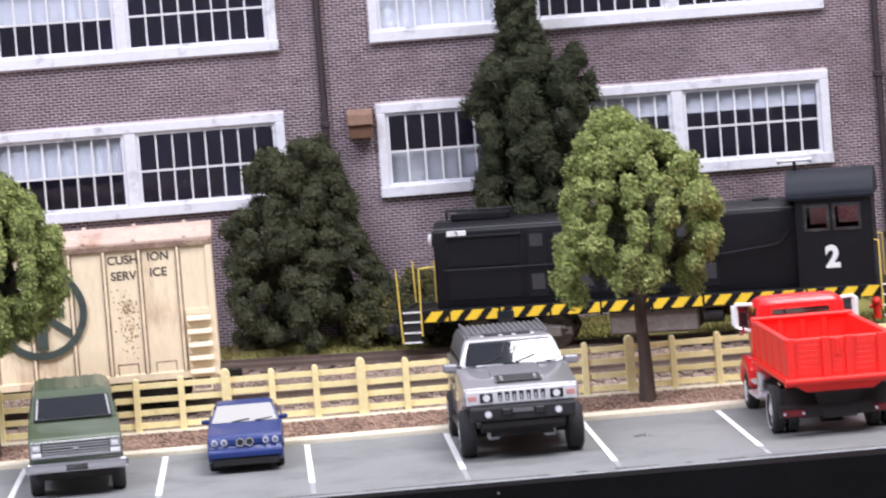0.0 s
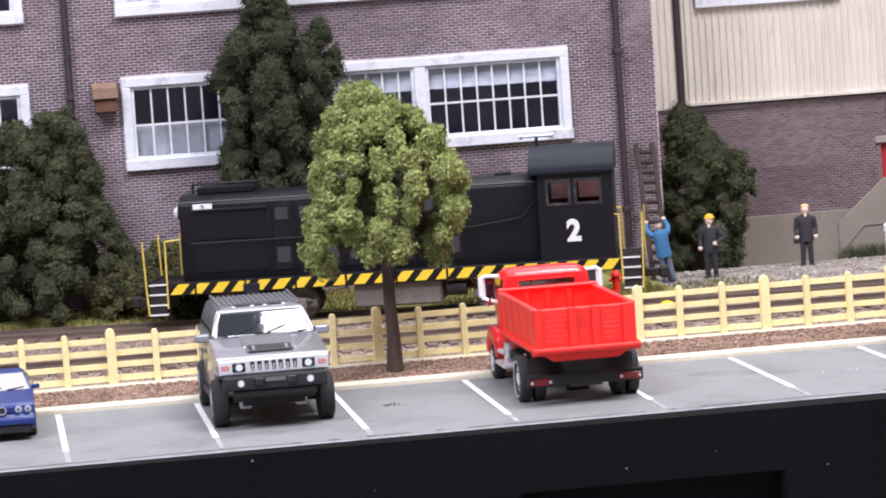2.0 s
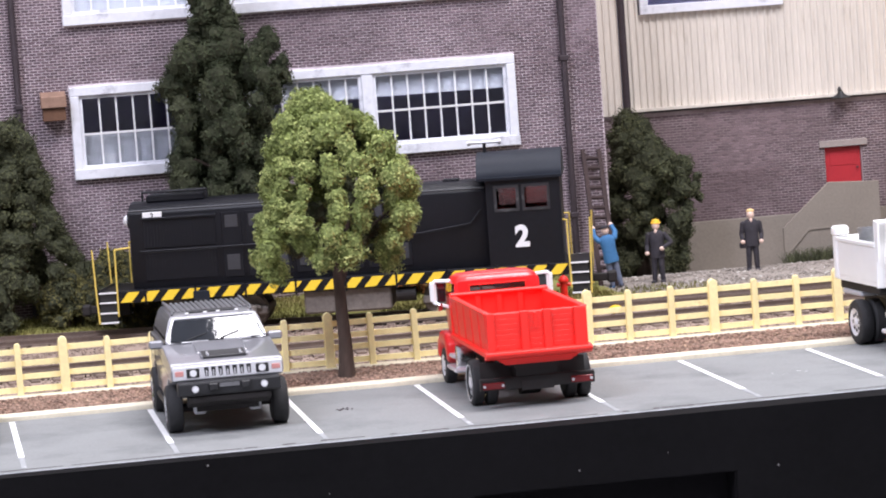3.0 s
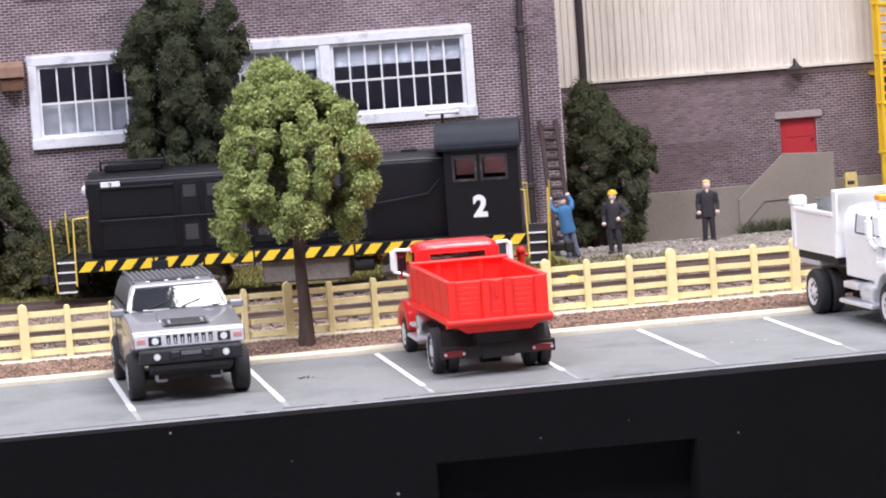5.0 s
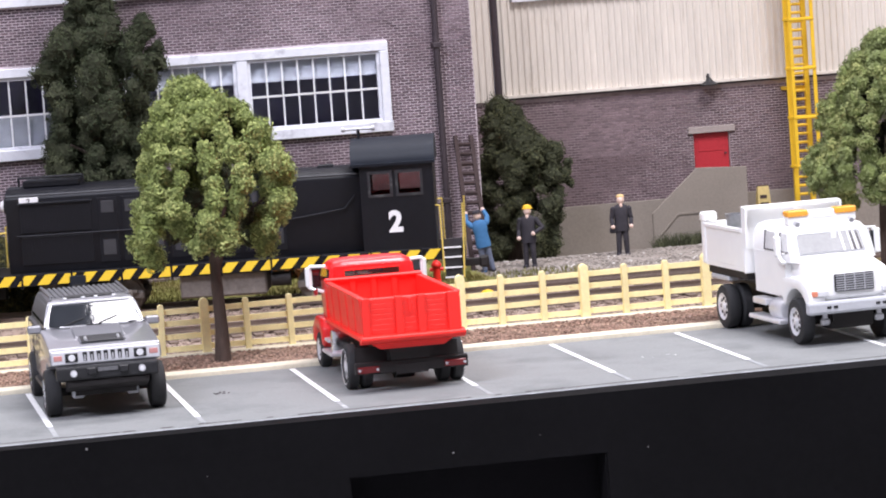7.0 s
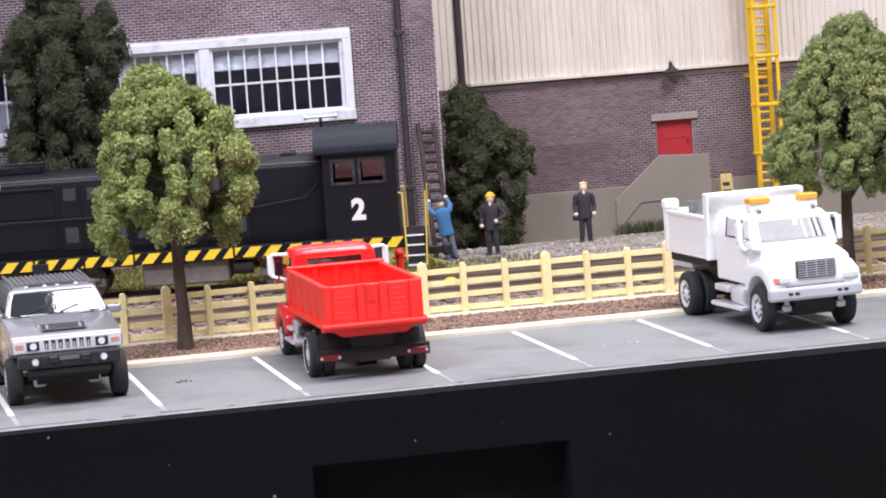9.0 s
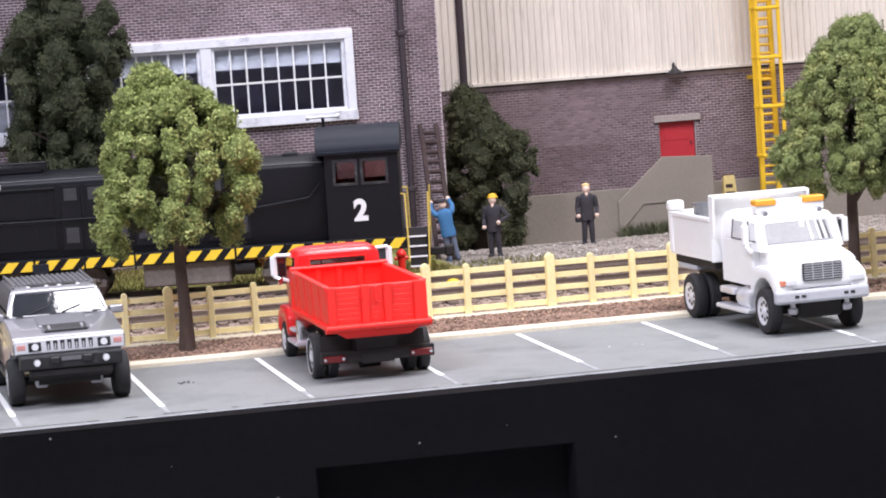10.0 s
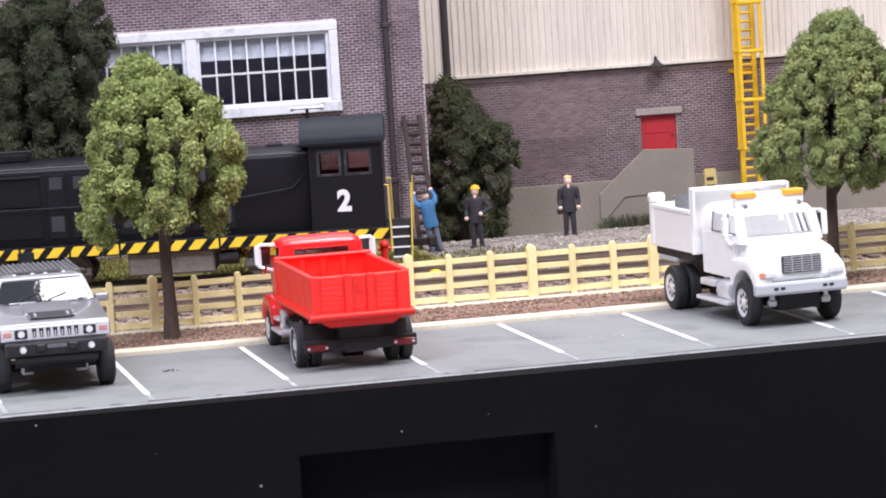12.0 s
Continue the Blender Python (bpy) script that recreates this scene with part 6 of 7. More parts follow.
def switcher(x, y, rz):
    c = thing("diesel_switcher", x, y, 0.22, rz, "black diesel switcher with yellow hazard stripes and handrails, on the track", "locomotive")
    S_ = 1.40
    # deck and striped sill
    part("deck", B(-7.65, 7.45, -S_, S_, 1.28, 1.39, bevel=0.015), M_LOCO, c)
    for s in (-1, 1):
        sill = part("sill", B(-7.05, 6.85, *sorted((s * (S_ - 0.10), s * (S_ + 0.02))), 1.01, 1.37, bevel=0.01), M_LOCO, c, "black sill with yellow slanting stripes")
        by = bmesh.new()
        hazard_board(by, -7.02, 6.82, -S_ - 0.02 if s < 0 else S_ + 0.045, 1.04, 1.35, 22)
        part("hazard_stripes", by, M_STRIPE, sill)
        for k in range(9):
            xx = -6.2 + k * 1.55
            part("sill_post", B(xx - 0.03, xx + 0.03, *sorted((s * (S_ + 0.01), s * (S_ + 0.07))), 0.95, 1.43), M_LOCO, sill)
    # long hood
    ring = [(-1.0, 1.39), (-1.0, 3.70), (-0.90, 3.88), (-0.55, 4.0), (0, 4.04), (0.55, 4.0), (0.90, 3.88), (1.0, 3.70), (1.0, 1.39)]
    hood = part("hood", prism(bmesh.new(), ring, "x", -6.62, 4.45, 0.03, 2), M_LOCO, c, "long black hood with rows of doors", smooth=40)
    part("roof_edge", bar(bmesh.new(), [(-6.6, -0.95, 3.80), (4.4, -0.95, 3.80)], 0.028), M_PATCH, hood)
    frame_ = B(-6.20, -3.95, -1.03, -0.99, 2.62, 3.52, bevel=0.015)
    lv = part("radiator_louvre", frame_, M_LOCO, hood)
    for k in range(22):
        xx = -6.10 + k * 0.097
        part("louvre_slat", B(xx, xx + 0.045, -1.042, -1.025, 2.70, 3.45), M_LOCO, lv)
    part("louvre_lip", prism(bmesh.new(), [(-1.0, 3.60), (-1.10, 3.55), (-1.10, 3.52), (-1.0, 3.52)], "x", -6.24, -3.92), M_LOCO, lv)
    lv2 = part("lower_louvre", B(-6.20, -3.95, -1.03, -0.99, 1.62, 2.50, bevel=0.015), M_LOCO, hood)
    for k in range(22):
        xx = -6.10 + k * 0.097
        part("louvre_slat", B(xx, xx + 0.045, -1.040, -1.025, 1.70, 2.42), M_LOCO, lv2)
    for k in range(8):
        xx = -3.45 + k * 0.745
        d = part("hood_door", B(xx - 0.31, xx + 0.31, -1.03, -0.995, 1.58, 3.60, bevel=0.015), M_LOCO, hood)
        part("door_window", B(xx - 0.20, xx + 0.20, -1.045, -1.025, 3.12, 3.50, bevel=0.01), M_PATCH, d, "dull grey door panel")
        part("door_window", B(xx - 0.20, xx + 0.20, -1.045, -1.025, 1.80, 2.28, bevel=0.01), M_PATCH, d, "dull grey door panel")
        part("latch", B(xx + 0.22, xx + 0.27, -1.06, -1.02, 2.45, 2.62), M_LOCO, d)
    part("hood_handrail", bar(bmesh.new(), [(-6.3, -1.10, 2.55), (2.35, -1.10, 2.55), (3.9, -1.10, 2.75), (4.25, -1.08, 3.15)], 0.025), M_LOCO, hood)
    plate = part("number_board", B(-6.18, -5.58, -1.035, -1.0, 3.52, 3.74, bevel=0.01), M_SIGN, c, "white number board")
    lettering("number", "2", 0.22, 0.006, M_INK, plate, -5.88, -1.045, 3.555)
    # roof fittings
    fan = part("fan_shroud", B(-6.1, -4.3, -0.55, 0.55, 4.0, 4.22, bevel=0.04), M_LOCO, c)
    part("fan_rail", bar(bmesh.new(), [(-6.2, -0.6, 4.05), (-6.2, -0.6, 4.33), (-4.2, -0.6, 4.33), (-4.2, -0.6, 4.05)], 0.035), M_LOCO, fan)
    part("exhaust_pipe", lathe(bmesh.new(), [(3.98, 0.0), (3.98, 0.42), (4.18, 0.42), (4.42, 0.24), (4.48, 0.21), (4.80, 0.21), (4.82, 0.24), (4.86, 0.24), (4.86, 0.17), (4.6, 0.0)], "z", (1.27, 0, 0), 20), M_SIGN, c, "white flared exhaust stack", smooth=40)
    part("bell_hatch", B(3.1, 3.6, -0.3, 0.3, 4.0, 4.08, bevel=0.02), M_LOCO, c)
    # cab
    openings = [(4.72, 5.42, 3.08, 3.82), (5.58, 6.36, 3.08, 3.82)]
    cab = part("cab_side", pierced(bmesh.new(), 4.45, 6.72, -1.38, -1.30, 1.39, 4.05, openings), M_LOCO, c, "black cab side with two windows")
    part("cab_side", pierced(bmesh.new(), 4.45, 6.72, 1.30, 1.38, 1.39, 4.05, openings), M_LOCO, c)
    part("cab_end", B(4.45, 4.53, -1.30, 1.30, 1.39, 4.35), M_LOCO, c)
    part("cab_end", B(6.64, 6.72, -1.30, 1.30, 1.39, 4.35), M_LOCO, c)
    for a, b in ((4.72, 5.42), (5.58, 6.36)):
        fr = bmesh.new()
        pierced(fr, a - 0.03, b + 0.03, -1.41, -1.37, 3.05, 3.85, [(a + 0.05, b - 0.05, 3.13, 3.77)])
        w = part("window_frame", fr, M_WINFRAME, cab, "worn grey window frame")
        part("pane", B(a + 0.05, b - 0.05, -1.36, -1.345, 3.13, 3.77), M_CABGLASS, w)
        part("far_pane", B(a, b, 1.33, 1.35, 3.08, 3.82), M_CABGLASS, cab)
    part("console", B(4.7, 5.6, -0.6, 0.6, 1.5, 3.0, bevel=0.05), M_CONSOLE, cab, "dark red-brown cab interior")
    arc = [(-1.50, 4.02), (-1.52, 4.10)] + [(1.46 * math.cos(a), 4.12 + 0.72 * math.sin(a)) for a in [math.pi - math.pi * k / 30 for k in range(31)]] + [(1.52, 4.10), (1.50, 4.02)]
    part("cab_roof", prism(bmesh.new(), arc, "x", 4.20, 6.80), M_LOCOROOF, c, "arched blue-black cab roof", smooth=30)
    horn = part("air_horn", bar(bmesh.new(), [(4.45, -0.2, 4.75), (4.45, -0.2, 5.12)], 0.05), M_LOCO, c)
    part("trumpet", bar(bmesh.new(), [(4.0, -0.2, 5.14), (4.9, -0.2, 5.14)], 0.045), M_SILVER, horn, "silver horn trumpets")
    for e in (3.98, 4.92):
        part("bell", cyl(bmesh.new(), (e - 0.05, -0.2, 5.14), (e + 0.05, -0.2, 5.14), 0.08, n=10), M_SILVER, horn)
    lettering("cab_number", "2", 0.88, 0.008, M_SIGN, cab, 5.48, -1.39, 1.98, wide=0.95, bold=0.045)
    hl = part("headlight", cyl(bmesh.new(), (-6.72, -0.45, 3.48), (-6.58, -0.45, 3.48), 0.25, n=18), M_LOCO, c)
    part("lens", lathe(bmesh.new(), [(-6.70, 0.0), (-6.70, 0.20), (-6.80, 0.17), (-6.86, 0.10), (-6.88, 0.0)], "x", (0, -0.45, 3.48), 18), M_SIGN, hl, "white headlight lens", smooth=50)
    # ends: step wells, grab rails, couplers
    for e, d in ((-1, 0.2), (1, 0.0)):
        for s in (-1, 1):
            well = part("step_well", B(*sorted((e * (6.92 + d), e * (7.42 + d))), *sorted((s * 0.95, s * 1.42)), 0.42, 1.36, bevel=0.01), M_BLACK, c)
            for z in (0.44, 0.74, 1.06, 1.36):
                part("step_tread", B(*sorted((e * (6.90 + d), e * (7.44 + d))), *sorted((s * 1.30, s * 1.47)), z - 0.02, z + 0.025), M_SIGN, well, "white-edged step")
            part("end_handrail", bar(bmesh.new(), [(e * (7.48 + d), s * 1.44, 0.42), (e * (7.52 + d), s * 1.44, 1.3), (e * (7.56 + d), s * 1.44, 2.72)], 0.026), M_RAILYELLOW, c, "yellow grab rail")
            part("deck_handrail", bar(bmesh.new(), [(e * (6.88 + d), s * 1.44, 0.62), (e * (6.86 + d), s * 1.42, 2.68), (e * 6.62, s * 1.15, 2.70)], 0.026), M_RAILYELLOW, c, "yellow grab rail")
        part("end_beam", B(*sorted((e * (7.40 + d), e * (7.52 + d))), -1.4, 1.4, 0.72, 1.42, bevel=0.02), M_LOCO, c)
        cp = part("coupler", B(*sorted((e * (7.5 + d), e * (8.05 + d))), -0.12, 0.12, 0.62, 0.86, bevel=0.03), M_CHASSIS, c)
        part("knuckle", B(*sorted((e * (7.95 + d), e * (8.25 + d))), -0.2, 0.2, 0.56, 0.92, bevel=0.06), M_CHASSIS, cp)
    # fuel tank and bogies
    part("fuel_tank", B(-1.35, 1.35, -1.2, 1.2, 0.28, 1.02, bevel=0.06), M_TRUCKGREY, c, "weathered grey fuel tank")
    part("air_reservoir", cyl(bmesh.new(), (1.5, -1.1, 0.72), (2.1, -1.1, 0.72), 0.22, n=14), M_CHASSIS, c)
    for xx in (-4.72, 4.50):
        box_ = part("sill_step", B(xx, xx + 0.50, -1.50, -1.40, 0.78, 1.26, bevel=0.02), M_LOCOROOF, c, "small dark foot step under the sill")
        part("step_hole", B(xx + 0.08, xx + 0.42, -1.51, -1.49, 0.86, 1.00), M_BLACK, box_)
    for tx in (-4.2, 4.0):
        tr = part("bogie", B(tx - 1.7, tx + 1.7, -1.15, 1.15, 0.36, 0.62, bevel=0.05), M_TRUCKGREY, c, "weathered bogie with spring frames")
        for s in (-1, 1):
            for ax in (-1.15, 1.15):
                w = part("wheelset", lathe(bmesh.new(), [(s * 0.70, 0.0), (s * 0.70, 0.56), (s * 0.78, 0.56), (s * 0.80, 0.50), (s * 0.94, 0.50), (s * 0.94, 0.40), (s * 0.90, 0.0)], "x", (0, 0, 0), 22), M_TRUCKGREY, tr, smooth=40)
                w.matrix_basis = pose((tx + ax) * CM, 0, 0.50 * CM, 0, 0, 90)
                part("journal_box", B(tx + ax - 0.22, tx + ax + 0.22, *sorted((s * 1.14, s * 1.34)), 0.34, 0.68, bevel=0.04), M_TRUCKGREY, tr)
            part("spring_pack", cyl(bmesh.new(), (tx, s * 1.24, 0.30), (tx, s * 1.24, 0.66), 0.2, n=12), M_TRUCKGREY, tr)
            part("equaliser", prism(bmesh.new(), [(tx - 1.5, 0.66), (tx - 0.6, 0.80), (tx + 0.6, 0.80), (tx + 1.5, 0.66), (tx + 1.5, 0.58), (tx + 0.5, 0.62), (tx - 0.5, 0.62), (tx - 1.5, 0.58)], "y", *sorted((s * 1.16, s * 1.26))), M_TRUCKGREY, tr)
    return c


switcher(0.68, main_line(0.68) - 0.02, -13.0)

# ---- weathered boxcar on the near track ----
M_CAR = mat("boxcar_faded_buff", (0.90, 0.765, 0.545), 0.75, spread=0.10, fine=700, coarse=60, second=(0.50, 0.32, 0.20), second_at=0.61, second_scale=75, stretch=(1.2, 1, 0.35))
M_CARROOF = mat("boxcar_roof_pink_rust", (0.56, 0.42, 0.35), 0.85, spread=0.2, second=(0.36, 0.22, 0.16), second_at=0.57, second_scale=90)
M_CARRUST = mat("boxcar_seam_rust", (0.25, 0.165, 0.125), 0.9, spread=0.35, second=(0.50, 0.38, 0.27), second_at=0.56, second_scale=130)
M_FLECK = mat("boxcar_rust_fleck", (0.33, 0.20, 0.10), 0.9, spread=0.4, coarse=200)
M_FADEINK = mat("faded_black_lettering", (0.075, 0.060, 0.052), 0.8, spread=0.25, second=(0.25, 0.2, 0.15), second_at=0.66, second_scale=300, bump=0)
M_LOGO = mat("faded_dark_green", (0.050, 0.068, 0.060), 0.7, spread=0.3, second=(0.20, 0.20, 0.17), second_at=0.68, second_scale=120)


def boxcar(x, y):
    """x is its right-hand end; its near side faces -y."""
    c = thing("boxcar", x, y, 0.22, 0, "faded buff boxcar with rust-streaked ribbed sides, standing on the near track", "boxcar")
    L, H = 17.0, 1.50
    z0, z1 = 0.98, 4.68
    part("body", B(-L, 0, -H, H, z0, z1, bevel=0.03), M_CAR, c)
    rf = part("roof", prism(bmesh.new(), [(-H - 0.06, z1), (-H - 0.06, z1 + 0.08), (-0.9, z1 + 0.36), (0, z1 + 0.42), (0.9, z1 + 0.36), (H + 0.06, z1 + 0.08), (H + 0.06, z1)], "x", -L - 0.05, 0.06, 0.02), M_CARROOF, c, "pinkish rusty roof")
    for k in range(12):
        xx = -0.7 - k * 1.4
        part("roof_seam", prism(bmesh.new(), [(-H - 0.06, z1 + 0.09), (-0.9, z1 + 0.37), (0, z1 + 0.43), (0.9, z1 + 0.37), (H + 0.06, z1 + 0.09), (H + 0.06, z1 + 0.13), (0, z1 + 0.48), (-H - 0.06, z1 + 0.13)], "x", xx - 0.05, xx + 0.05), M_CARROOF, rf)
    part("side_sill", B(-L, 0, -H - 0.06, -H + 0.02, z0 - 0.12, z0 + 0.10, bevel=0.02), M_CAR, c)
    part("top_chord", B(-L, 0.035, -H - 0.085, -H + 0.02, z1 - 0.16, z1 + 0.02, bevel=0.02), M_CARRUST, c)
    # ribs with rusty gaps between broad side panels
    for xx in (-0.92, -1.98, -2.96, -3.92, -5.05, -6.1, -7.1, -8.1, -9.1, -10.1, -11.1, -12.1, -13.1, -14.1, -15.1, -16.1):
        rib = part("side_rib", B(xx - 0.07, xx + 0.07, -H - 0.055, -H + 0.01, z0 + 0.08, z1 - 0.14, bevel=0.02), M_CARRUST, c, "rust-streaked side rib")
        part("rib_face", B(xx - 0.035, xx + 0.035, -H - 0.075, -H - 0.05, z0 + 0.10, z1 - 0.16, bevel=0.008), M_CAR, rib)
    part("corner_post", B(-0.16, 0.02, -H - 0.07, -H + 0.05, z0 - 0.1, z1, bevel=0.02), M_CAR, c)
    for k in range(5):
        z = z0 - 0.02 + k * 0.37
        part("ladder_step", prism(bmesh.new(), [(-H - 0.22, z), (-H - 0.22, z + 0.05), (-H - 0.06, z + 0.16), (-H - 0.05, z)], "x", -0.80, -0.14, 0.01), M_CAR, c)
        part("step_back_plate", B(-0.80, -0.14, -H - 0.06, -H - 0.02, z + 0.17, z + 0.34, bevel=0.008), M_CAR, c)
    for xx in (-2.5, -1.45):
        panel = part("data_panel", B(xx - 0.27, xx + 0.27, -H - 0.012, -H + 0.01, 1.05, 1.35, bevel=0.004), M_CAR, c)
        bm = bmesh.new()
        for a, b, c0, c1 in ((-0.29, 0.29, 1.02, 1.05), (-0.29, 0.29, 1.35, 1.38), (-0.29, -0.26, 1.05, 1.35), (0.26, 0.29, 1.05, 1.35)):
            box(bm, xx + a, xx + b, -H - 0.018, -H + 0.005, c0, c1)
        part("panel_border", bm, M_CARRUST, panel, "thin dark painted border")
    for text, xx, zz in (("CUSH", -2.44, 4.16), ("ION", -1.46, 4.20), ("SERV", -2.44, 3.72), ("ICE", -1.48, 3.76)):
        lettering("lettering", text, 0.33, 0.003, M_FADEINK, c, xx, -H - 0.008, zz, wide=1.0)
    fl = random.Random(91)
    bm = bmesh.new()
    for k in range(230):
        xx, zz, rr = fl.gauss(-2.40, 0.15), fl.choice((fl.uniform(1.5, 3.45), fl.gauss(2.45, 0.22), fl.gauss(2.95, 0.12))), fl.choice((0.008, 0.012, 0.016, 0.024))
        if -2.82 < xx < -2.10:
            prism(bm, [(xx + rr * math.cos(a) * fl.uniform(0.6, 1.3), zz + rr * 1.3 * math.sin(a)) for a in (0.3, 1.4, 2.6, 3.7, 5.2)], "y", -H - 0.006, -H + 0.004)
    ob = part("rust_flecks", bm, M_FLECK, c, "brown rust flecks on the side panel")
    ob["kind"] = "stuff"
    # round emblem drawn as plain shapes
    cx, cz, R = -4.80, 2.96, 1.28
    ya, yb = -H - 0.088, -H - 0.004
    bm = lathe(bmesh.new(), [(ya, R), (ya, R - 0.2), (yb, R - 0.2), (yb, R), (ya, R)], "y", (cx, 0, cz), 48)
    bmesh.ops.remove_doubles(bm, verts=bm.verts[:], dist=1e-5)
    emblem = part("emblem_ring", bm, M_LOGO, c, "faded dark green ring emblem")
    part("emblem_stem", prism(bmesh.new(), [(cx - 0.15, cz - 1.0), (cx + 0.15, cz - 1.0), (cx + 0.15, cz + 0.9), (cx - 0.15, cz + 0.9)], "y", -H - 0.088, -H - 0.004), M_LOGO, emblem)
    for s in (-1, 1):
        for k in range(3):
            z = cz - 0.30 + k * 0.45
            part("emblem_bar", prism(bmesh.new(), [(cx + s * 0.1, z + 0.10), (cx + s * (0.80 - 0.16 * k), z - 0.42 + 0.1 * k), (cx + s * (0.80 - 0.16 * k), z - 0.18 + 0.1 * k), (cx + s * 0.1, z + 0.34)], "y", -H - 0.088, -H - 0.004), M_LOGO, emblem)
    part("underframe", B(-L + 0.4, -0.3, -0.9, 0.9, 0.62, z0, bevel=0.03), M_CHASSIS, c)
    for tx in (-2.3, -L + 2.3):
        tr = part("bogie", B(tx - 1.3, tx + 1.3, -1.1, 1.1, 0.34, 0.56, bevel=0.05), M_CHASSIS, c)
        for s in (-1, 1):
            for ax in (-0.95, 0.95):
                w = part("wheelset", lathe(bmesh.new(), [(s * 0.70, 0.0), (s * 0.70, 0.53), (s * 0.78, 0.53), (s * 0.80, 0.47), (s * 0.94, 0.47), (s * 0.94, 0.38), (s * 0.90, 0.0)], "x", (0, 0, 0), 20), M_CHASSIS, tr, smooth=40)
                w.matrix_basis = pose((tx + ax) * CM, 0, 0.47 * CM, 0, 0, 90)
            part("side_frame", prism(bmesh.new(), [(tx - 1.2, 0.35), (tx - 1.2, 0.6), (tx - 0.4, 0.82), (tx + 0.4, 0.82), (tx + 1.2, 0.6), (tx + 1.2, 0.35), (tx + 0.4, 0.22), (tx - 0.4, 0.22)], "y", *sorted((s * 1.06, s * 1.26)), 0.03), M_CHASSIS, tr)
    part("coupler", B(0.0, 0.6, -0.14, 0.14, 0.62, 0.88, bevel=0.04), M_CHASSIS, c)
    part("stirrup", bar(bmesh.new(), [(-0.75, -H, 0.9), (-0.75, -H, 0.5), (-0.25, -H, 0.5), (-0.25, -H, 0.9)], 0.03), M_CAR, c)


boxcar(-12.62, NEAR)

# ---- figurines, ladder and small things of the yard ----
M_F_BLUE = mat("figure_blue_jacket", (0.05, 0.17, 0.36), 0.8, spread=0.15)
M_F_DENIM = mat("figure_denim", (0.15, 0.175, 0.25), 0.85, spread=0.15)
M_F_DARK = mat("figure_dark_overall", (0.034, 0.030, 0.038), 0.8, spread=0.2)
M_F_SKIN = mat("figure_painted_skin", (0.84, 0.61, 0.51), 0.7, spread=0.1)
M_F_HAT = mat("figure_yellow_hat", (0.85, 0.50, 0.03), 0.5, spread=0.08)
M_F_HAIR = mat("figure_straw_hair", (0.70, 0.48, 0.22), 0.8, spread=0.15)


